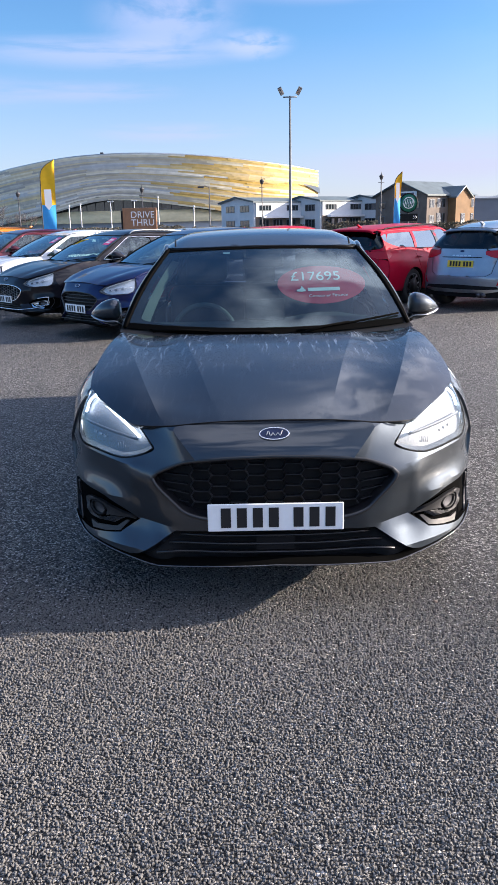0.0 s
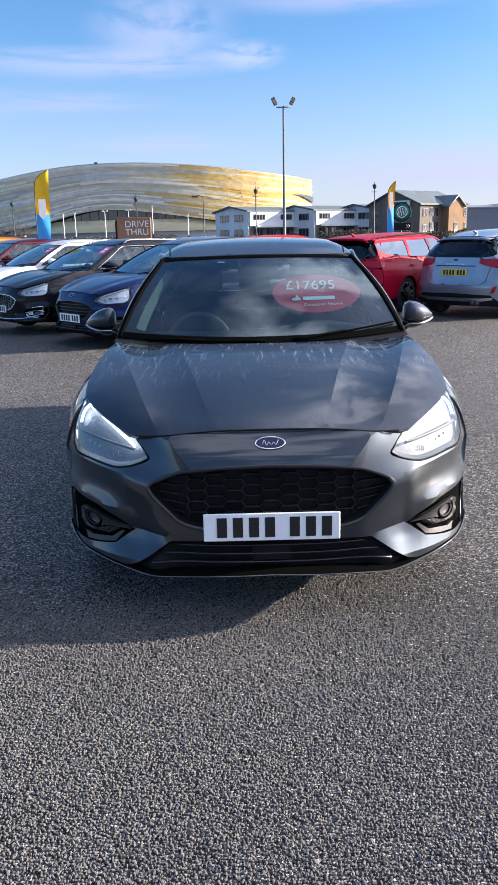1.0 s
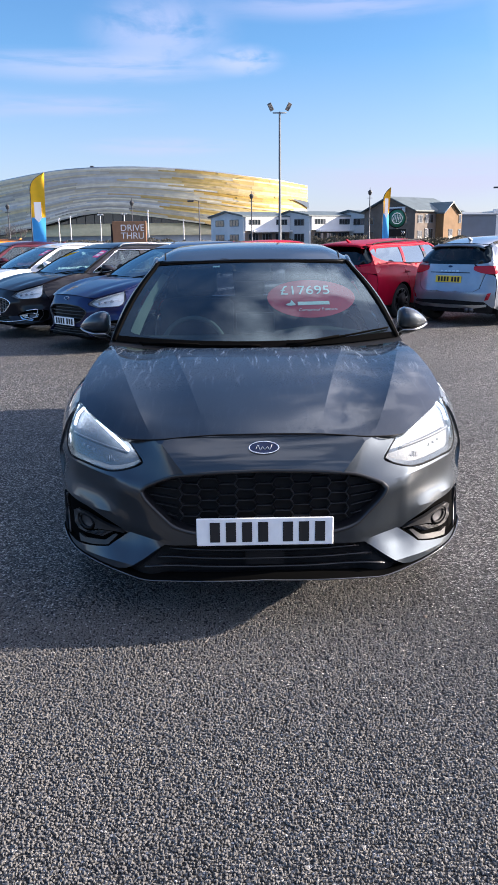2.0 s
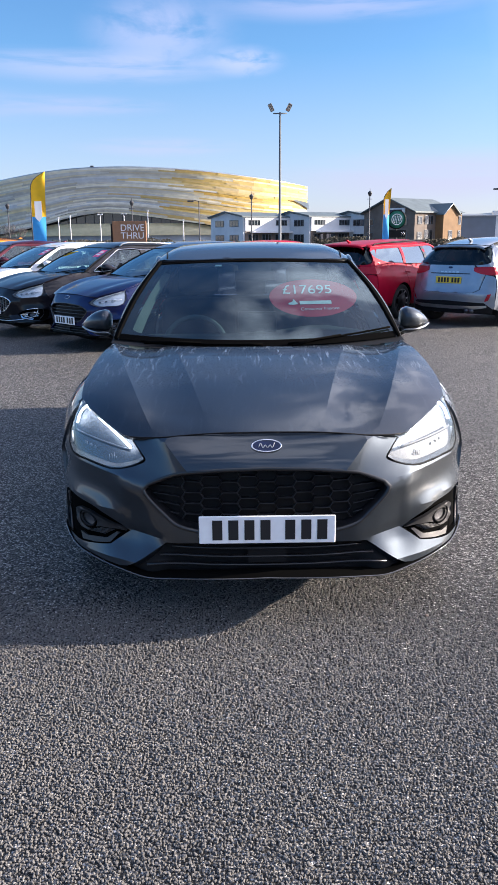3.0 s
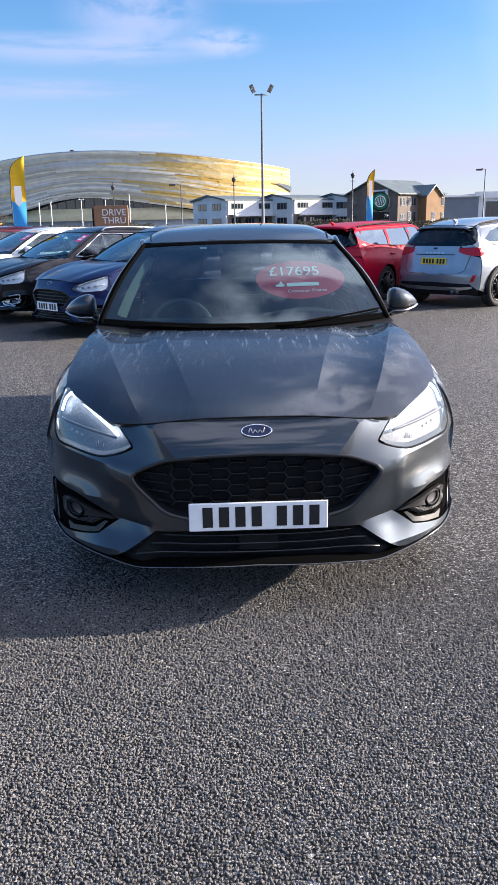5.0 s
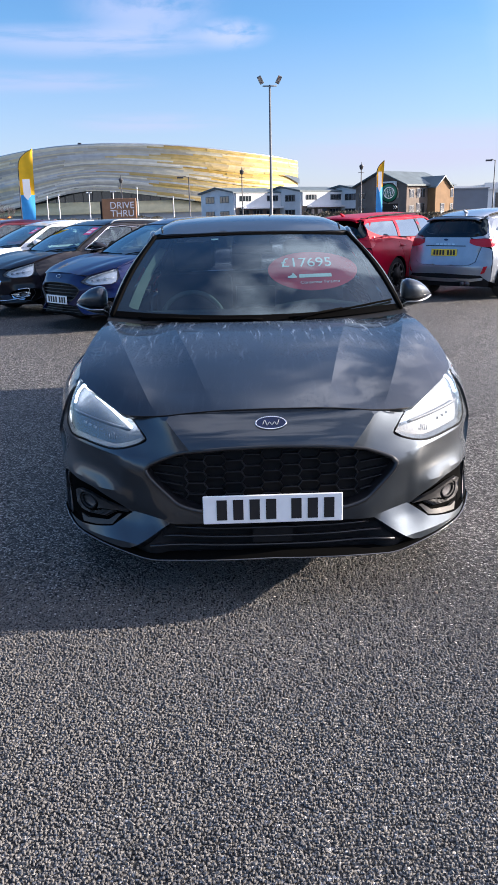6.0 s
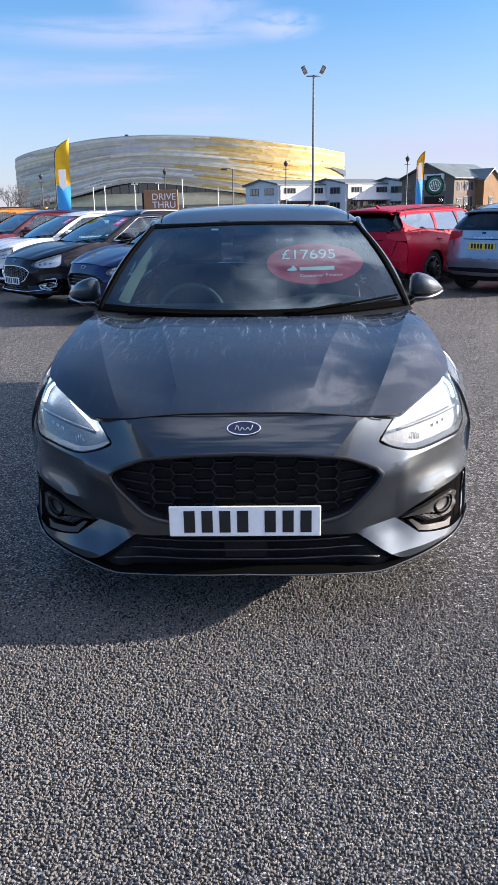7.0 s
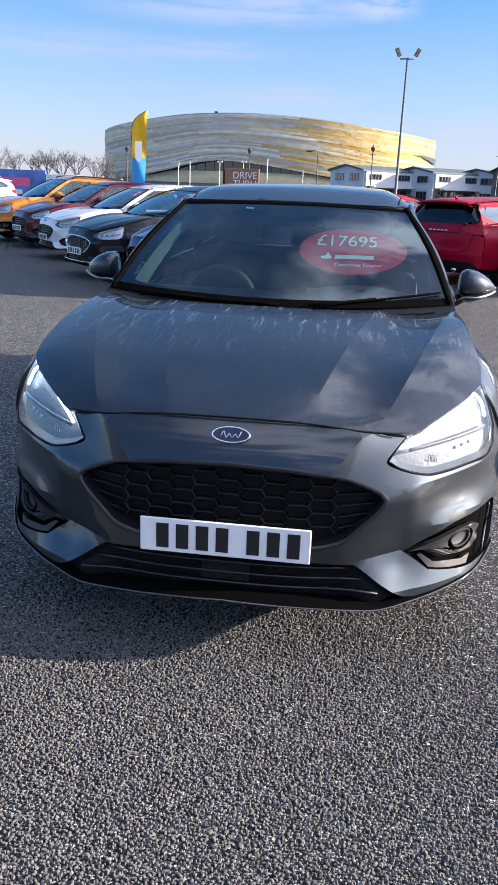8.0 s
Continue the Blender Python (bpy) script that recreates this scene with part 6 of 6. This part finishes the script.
def gable_vf(x0, x1, y0, y1, z0, z1, along="y", over=0.4, thick=0.18):
    """A pitched roof slab, its ridge along y or x."""
    if along == "y":
        xm = 0.5 * (x0 + x1)
        prof = [(x0 - over, z0 - over * (z1 - z0) / (xm - x0)), (xm, z1), (x1 + over, z0 - over * (z1 - z0) / (xm - x0))]
        lo = [(x, z - thick) for x, z in reversed(prof)]
        ring = prof + lo
        v = [(x, y, z) for y in (y0 - over, y1 + over) for x, z in ring]
    else:
        ym = 0.5 * (y0 + y1)
        prof = [(y0 - over, z0 - over * (z1 - z0) / (ym - y0)), (ym, z1), (y1 + over, z0 - over * (z1 - z0) / (ym - y0))]
        ring = prof + [(y, z - thick) for y, z in reversed(prof)]
        v = [(x, y, z) for x in (x0 - over, x1 + over) for y, z in ring]
    n = 6
    f = [(k, (k + 1) % n, n + (k + 1) % n, n + k) for k in range(n)] + [tuple(reversed(range(n))), tuple(range(n, 2 * n))]
    return v, f


def house_walls(x0, x1, y0, y1, h, ridge, along="y"):
    v, f = box_vf(x0, x1, y0, y1, 0, h)
    if along == "y":
        xm = 0.5 * (x0 + x1)
        g_ = ([(x0, y0, h), (x1, y0, h), (xm, y0, ridge - 0.1), (x0, y1, h), (x1, y1, h), (xm, y1, ridge - 0.1)], [(0, 1, 2), (5, 4, 3)])
    else:
        ym = 0.5 * (y0 + y1)
        g_ = ([(x0, y0, h), (x0, y1, h), (x0, ym, ridge - 0.1), (x1, y0, h), (x1, y1, h), (x1, ym, ridge - 0.1)], [(2, 1, 0), (3, 4, 5)])
    return joined((v, f), g_)


def gable_window(parent, y0, y1, z0, z1, panes=1):
    w = part("window", bevel_box(-0.06, 0.05, y0, y1, z0, z1, 0.0), FRAME, parent, "dark framed window")
    for k in range(panes):
        a, b = lerp(y0, y1, k / panes), lerp(y0, y1, (k + 1) / panes)
        part("pane", bevel_box(-0.075, -0.058, a + 0.08, b - 0.08, z0 + 0.08, z1 - 0.08, 0.0), DARK_GLASS, w)


def office(x, y, length, depth, label):
    """An office unit with its near corner at x, y: white long side, grey gable end."""
    t = thing("office_unit", pose(x, y, 0, 0, 0, 35), label, "building", "office units")
    mesh_part("wall", *house_walls(0, length, 0, depth, 5.0, 5.7, "x"), OFFICE_WALL, t, "grey clad wall", smooth=False)
    mesh_part("roof", *gable_vf(0, length, 0, depth, 5.0, 5.7, "x", 0.35, 0.2), SLATE_ROOF, t, smooth=False)
    mesh_part("facade", *box_vf(0.3, length - 0.2, -0.25, -0.004, 2.7, 4.95), WHITE_WALL, t, "white clad upper facade", smooth=False)
    mesh_part("ground_floor", *box_vf(0.3, length - 0.2, -0.06, -0.004, 0, 2.7), BRICK_D, t, "dark brick ground floor", smooth=False)
    part("canopy", bevel_box(1.2, length - 0.4, -1.1, -0.255, 2.45, 2.75, 0.03), WHITE_WALL, t, "white canopy")
    for k in range(3):
        x0 = 0.9 + k * (length - 1.4) / 3
        if k != 1:
            window(t, x0, x0 + 2.2, 3.55, 4.4, -0.25, 4)
        window(t, x0, x0 + 1.9, 0.7, 2.3, -0.06, 3)
    for y0 in (1.2, 5.2):
        gable_window(t, y0, y0 + 2.4, 3.4, 4.4, 3)
        gable_window(t, y0, y0 + 2.4, 0.9, 2.2, 3)
    mesh_part("bargeboard", *tube([(-0.37, -0.36, 4.95), (-0.37, depth / 2, 5.72), (-0.37, depth + 0.36, 4.95)], 0.09, 4), SLATE_ROOF, t)
    return t


office(0.8, 120, 9.3, 9.0, "grey and white two storey office unit")
office(11.0, 121, 9.0, 9.0, "white two storey office unit beside another")
office(20.5, 122, 9.0, 9.0, "grey office unit behind the brick house")

# ---- brick house ----
bh = thing("brick_house", pose(24.0, 106, 0, 0, 0, 40), "two storey dark brick house with slate roof", "building")
mesh_part("wall", *house_walls(0, 9.6, 0, 9.0, 5.15, 6.95, "x"), BRICK_D, bh, "dark brick wall", smooth=False)
mesh_part("roof", *gable_vf(0, 9.6, 0, 9.0, 5.15, 6.95, "x"), SLATE_ROOF, bh, smooth=False)
for x0, x1, z0, z1 in ((0.6, 1.6, 3.3, 4.4), (2.2, 4.0, 3.3, 4.5), (0.6, 1.6, 0.8, 2.3), (2.2, 4.0, 0.8, 2.6)):
    window(bh, x0, x1, z0, z1, 0, 3)


for y0, y1, z0, z1 in ((1.2, 2.4, 3.2, 4.2), (4.0, 5.4, 3.2, 4.2), (7.2, 8.4, 3.2, 4.2), (1.2, 2.4, 1.0, 2.3), (4.0, 5.4, 1.0, 2.3), (7.2, 8.4, 1.0, 2.3)):
    gable_window(bh, y0, y1, z0, z1)
part("name_board", bevel_box(-0.2, -0.06, 1.6, 5.0, 4.75, 5.5, 0.02), WHITE_WALL, bh, "pale name board with a plain bar")
part("name_bar", bevel_box(-0.24, -0.205, 2.1, 4.5, 4.95, 5.3, 0.0), BADGE, bh)
mesh_part("bargeboard", *tube([(-0.45, -0.4, 4.92), (-0.45, 4.5, 6.92), (-0.45, 9.4, 4.92)], 0.10, 4), SLATE_ROOF, bh)
bx = thing("sunlit_brick_wing", pose(24.0, 106, 0, 0, 0, 40), "gabled brick wing against the dark house, coloured as sunlit", "building")
mesh_part("wall", *house_walls(4.7, 8.0, -1.3, 6.0, 4.95, 6.15), BRICK_LIT, bx, "buff brick gable wall", smooth=False)
mesh_part("roof", *gable_vf(4.7, 8.0, -1.3, 6.0, 4.95, 6.15, "y", 0.35), SLATE_ROOF, bx, smooth=False)
mesh_part("bargeboard", *tube([(4.35, -1.68, 4.66), (6.35, -1.68, 6.12)], 0.07, 4), WHITE_WALL, bx, "white bargeboard")
mesh_part("side_wall", *box_vf(8.004, 10.0, -0.6, 6.0, 0, 4.9), BRICK_LIT, bx, "buff brick side bay", smooth=False)
mesh_part("side_roof", *([(7.9, -1.0, 4.9), (10.4, -1.0, 4.9), (10.4, 6.3, 4.9), (7.9, 6.3, 4.9), (7.9, 0.8, 5.75), (8.9, 0.8, 5.75), (8.9, 4.5, 5.75), (7.9, 4.5, 5.75)],
                         [(0, 1, 5, 4), (1, 2, 6, 5), (2, 3, 7, 6), (4, 5, 6, 7), (0, 4, 7, 3), (3, 2, 1, 0)]), SLATE_ROOF, bx, "low hipped slate roof", smooth=False)
window(bx, 5.9, 6.8, 1.0, 2.5, -1.3, 1)
for x0, x1, z0, z1 in ((8.3, 8.9, 3.3, 4.5), (9.2, 9.8, 3.3, 4.5), (8.3, 8.9, 1.0, 2.5), (9.2, 9.8, 1.0, 2.5)):
    window(bx, x0, x1, z0, z1, -0.6, 1)

# ---- grey sheds to the side ----
sh = thing("warehouse", pose(0, 0, 0), "long blue grey metal warehouse", "building")
mesh_part("wall", *box_vf(32.5, 41.2, 125, 150, 0, 4.9), GREY_WALL, sh, smooth=False)
mesh_part("roof", *gable_vf(32.5, 41.2, 125, 150, 4.9, 5.5, "x", 0.2), ROOFING, sh, smooth=False)
sh2 = thing("retail_shed", pose(0, 0, 0), "pale retail shed with a glazed front", "building")
mesh_part("wall", *box_vf(52, 110, 160, 190, 0, 6.4), WHITE_WALL, sh2, smooth=False)
mesh_part("parapet", *box_vf(51.7, 110.3, 159.5, 160, 5.4, 6.7), WHITE_WALL, sh2, smooth=False)
for k in range(14):
    window(sh2, 54 + 4 * k, 57.4 + 4 * k, 1.0, 4.8, 160, 3)

# ---- street lamps and posts near the hall ----


def street_lamp(x, y, h, arm):
    t = thing("street_lamp", pose(x, y, 0), "slim dark street lamp column", "street lamp", "street lamps")
    mesh_part("column", *lathe([(0, 0.10), (h * 0.3, 0.085), (h * 0.31, 0.06), (h, 0.045), (h + 0.02, 0)], 8, "z"), DARK_STEEL, t)
    if not arm:
        cup = [(h, 0.05), (h + 0.05, 0.13), (h + 0.30, 0.20), (h + 0.34, 0.22), (h + 0.46, 0.10), (h + 0.50, 0.03), (h + 0.72, 0.012), (h + 0.73, 0)]
        mesh_part("lantern", *lathe(cup, 10, "z"), DARK_STEEL, t, "dark post-top lantern")
        mesh_part("ladder_bar", *tube([(-0.28, 0, h - 0.25), (0.28, 0, h - 0.25)], 0.025, 6), DARK_STEEL, t)
        return t
    mesh_part("arm", *tube([(0, 0, h - 0.05), (arm * 0.5, 0, h + 0.08), (arm, 0, h)], 0.035, 6), DARK_STEEL, t)
    part("lantern", bevel_box(arm - 0.3, arm + 0.3, -0.12, 0.12, h - 0.10, h + 0.06, 0.04), DARK_STEEL, t, "dark lantern")
    return t


def twin_post(x, y, h):
    t = thing("bollard_lamp", pose(x, y, 0), "pale slim post with two small lamps", "lamp post", "pale posts by the hall")
    mesh_part("column", *lathe([(0, 0.09), (h, 0.06), (h + 0.02, 0)], 8, "z"), WHITE_WALL, t)
    for sgn in (-1, 1):
        part("lamp_head", bevel_box(sgn * 0.38 - 0.16, sgn * 0.38 + 0.16, -0.15, 0.15, h - 0.12, h + 0.12, 0.03), WHITE_WALL, t)
    mesh_part("arm", *tube([(-0.38, 0, h), (0.38, 0, h)], 0.035, 6), WHITE_WALL, t)
    return t


def thin_post(x, y, h):
    t = thing("post", pose(x, y, 0), "pale slim post beside the hall", "post", "pale posts by the hall")
    mesh_part("column", *lathe([(0, 0.08), (h, 0.07), (h + 0.02, 0)], 8, "z"), WHITE_WALL, t)
    part("cap", bevel_box(-0.14, 0.14, -0.14, 0.14, h - 0.05, h + 0.25, 0.03), WHITE_WALL, t)
    return t


for x, h, arm in ((-22.1, 4.5, 0), (-10.2, 4.7, 0), (-3.75, 5.1, -0.8), (1.3, 5.2, 0), (12.7, 5.4, 0), (25.5, 6.0, -0.6)):
    street_lamp(x, 75, h, arm)
for x, h in ((-33.9, 5.6), (-31.7, 5.9), (-17.0, 6.8), (-10.3, 5.1)):
    thin_post(x, 150, h)
for x, h in ((-26.0, 6.3), (-21.5, 6.4)):
    twin_post(x, 150, h)

# ---- hedge, trees ----
TWIG = varied("bare_twig_bark", (0.13, 0.12, 0.12), 0.9, 5, 0.25)
LEAF = varied("dark_hedge_leaf", (0.075, 0.066, 0.045), 0.85, 1.2, 0.45)


def bare_tree(x, y, h, seed):
    rng_ = random.Random(seed)
    t = thing("bare_tree", pose(x, y, 0), "leafless winter tree with fine twigs", "tree", "bare trees")
    trunk, twigs = ([], []), ([], [])

    def grow(p, d, length, r, depth):
        nonlocal trunk, twigs
        q = p + d * length
        vf = tube([p, lerp(p, q, 0.5) + Vector((rng_.uniform(-1, 1), rng_.uniform(-1, 1), 0)) * 0.05 * length, q], [r, r * 0.8, r * 0.6], 5 if depth < 2 else 3)
        if depth < 2:
            trunk = joined(trunk, vf)
        else:
            twigs[0].extend(vf[0])
            k = len(twigs[0]) - len(vf[0])
            twigs[1].extend(tuple(i + k for i in f) for f in vf[1])
        if depth >= 5:
            return
        for _ in range(rng_.choice((3, 3, 4)) if depth else 5):
            a = rng_.uniform(0, 2 * math.pi)
            s = rng_.uniform(0.35, 0.8)
            nd = (d + Vector((math.cos(a) * s, math.sin(a) * s, 0.1))).normalized()
            grow(lerp(p, q, rng_.uniform(0.6, 1.0)), nd, length * rng_.uniform(0.6, 0.78), r * 0.55, depth + 1)
    grow(Vector((0, 0, 0)), Vector((0.02, 0, 1)), h * 0.36, h * 0.022, 0)
    mesh_part("trunk", *trunk, TWIG, t)
    mesh_part("crown", *twigs, TWIG, t, "fine bare twigs")
    return t


for k, (x, y, h) in enumerate(((-46, 110, 6.2), (-44.4, 111, 6.9), (-42.5, 112, 6.6), (-40.3, 112, 6.6), (-49.5, 112, 6.4), (-36.2, 112, 6.0), (-35, 111, 4.6), (-54, 115, 6.6), (-38.2, 113, 5.4), (-33.5, 112, 4.6), (-31.5, 112, 4.4))):
    bare_tree(x, y, h, k)


def hedge(name, x0, x1, y, h, label, seed):
    rng_ = random.Random(seed)
    v, f = [], []
    for k in range(int((x1 - x0) * 330)):
        x, yy = rng_.uniform(x0, x1), y + rng_.gauss(0, 0.6)
        z = (h * (0.75 + 0.3 * noise.noise((x * 0.5, seed, 0)))) * rng_.random() ** 0.6
        a, s = rng_.uniform(0, 6.28), rng_.uniform(0.04, 0.12)
        i = len(v)
        v += [(x + s * math.cos(a), yy + s * math.sin(a), z), (x - s * math.cos(a), yy - s * math.sin(a), z + rng_.uniform(-0.1, 0.1)), (x + rng_.uniform(-s, s), yy, z + 1.6 * s)]
        f.append((i, i + 1, i + 2))
    return tagged(mesh_part(name, v, f, LEAF, smooth=False), label, "hedge", kind="stuff")


hedge("hedge", 9.5, 16.5, 100, 2.2, "dark straggling hedge before the offices", 3)
hedge("hedge", -60, -8, 118, 2.0, "brown winter shrubs before the hall", 7)
hedge("hedge", 17, 60, 101, 1.7, "dark low hedge before the brick house", 9)
hedge("hedge", -12, 9, 112, 1.6, "dark low hedge before the offices", 11)

# ---- a loose stone on the asphalt ----
st_bm = bmesh.new()
bmesh.ops.create_icosphere(st_bm, subdivisions=2, radius=0.0085)
for v_ in st_bm.verts:
    v_.co *= 1 + 0.35 * noise.noise(v_.co * 90)
    v_.co.z *= 0.75
stone_ob = tagged(part("pebble", st_bm, BRICK_D, None, smooth=False), "small brown stone lying on the asphalt", "stone")
stone_ob.matrix_world = pose(0.645, 0.072, 0.006)

# ---- advert trailer ----
POSTER_B = varied("blue_poster", (0.10, 0.19, 0.50), 0.5, 0.8, 0.5)
tr = thing("advert_trailer", pose(-21.3, 45, -0.55, 0, 0, 0), "blue advert panel on a trailer with plain bars", "trailer")
part("panel", bevel_box(-2.2, 2.9, -0.1, 0.1, 0.9, 2.65, 0.03), POSTER_B, tr, "blue poster panel")
part("poster_bar", bevel_box(-0.4, 1.9, -0.115, -0.1, 1.7, 2.2, 0.0), PINK, tr, "plain pink bar")
part("poster_bar", bevel_box(0.2, 1.4, -0.115, -0.1, 1.25, 1.5, 0.0), WHITE_INK, tr, "plain white bar")
part("side_panel", bevel_box(2.92, 4.9, -0.1, 0.1, 0.9, 2.45, 0.03), WHITE_WALL, tr, "pale side panel")
part("trailer_bed", bevel_box(-2.3, 5.0, -0.6, 0.8, 0.55, 0.88, 0.03), DARK_STEEL, tr)
for x in (-1.2, 3.6):
    for sgn in (-1, 1):
        vf = lathe([(-0.1, 0.12), (-0.1, 0.28), (0.1, 0.28), (0.1, 0.12)], 20)
        mesh_part("wheel", [(y + x, a + sgn * 0.6, z + 0.28) for a, y, z in vf[0]], vf[1], RUBBER, tr)
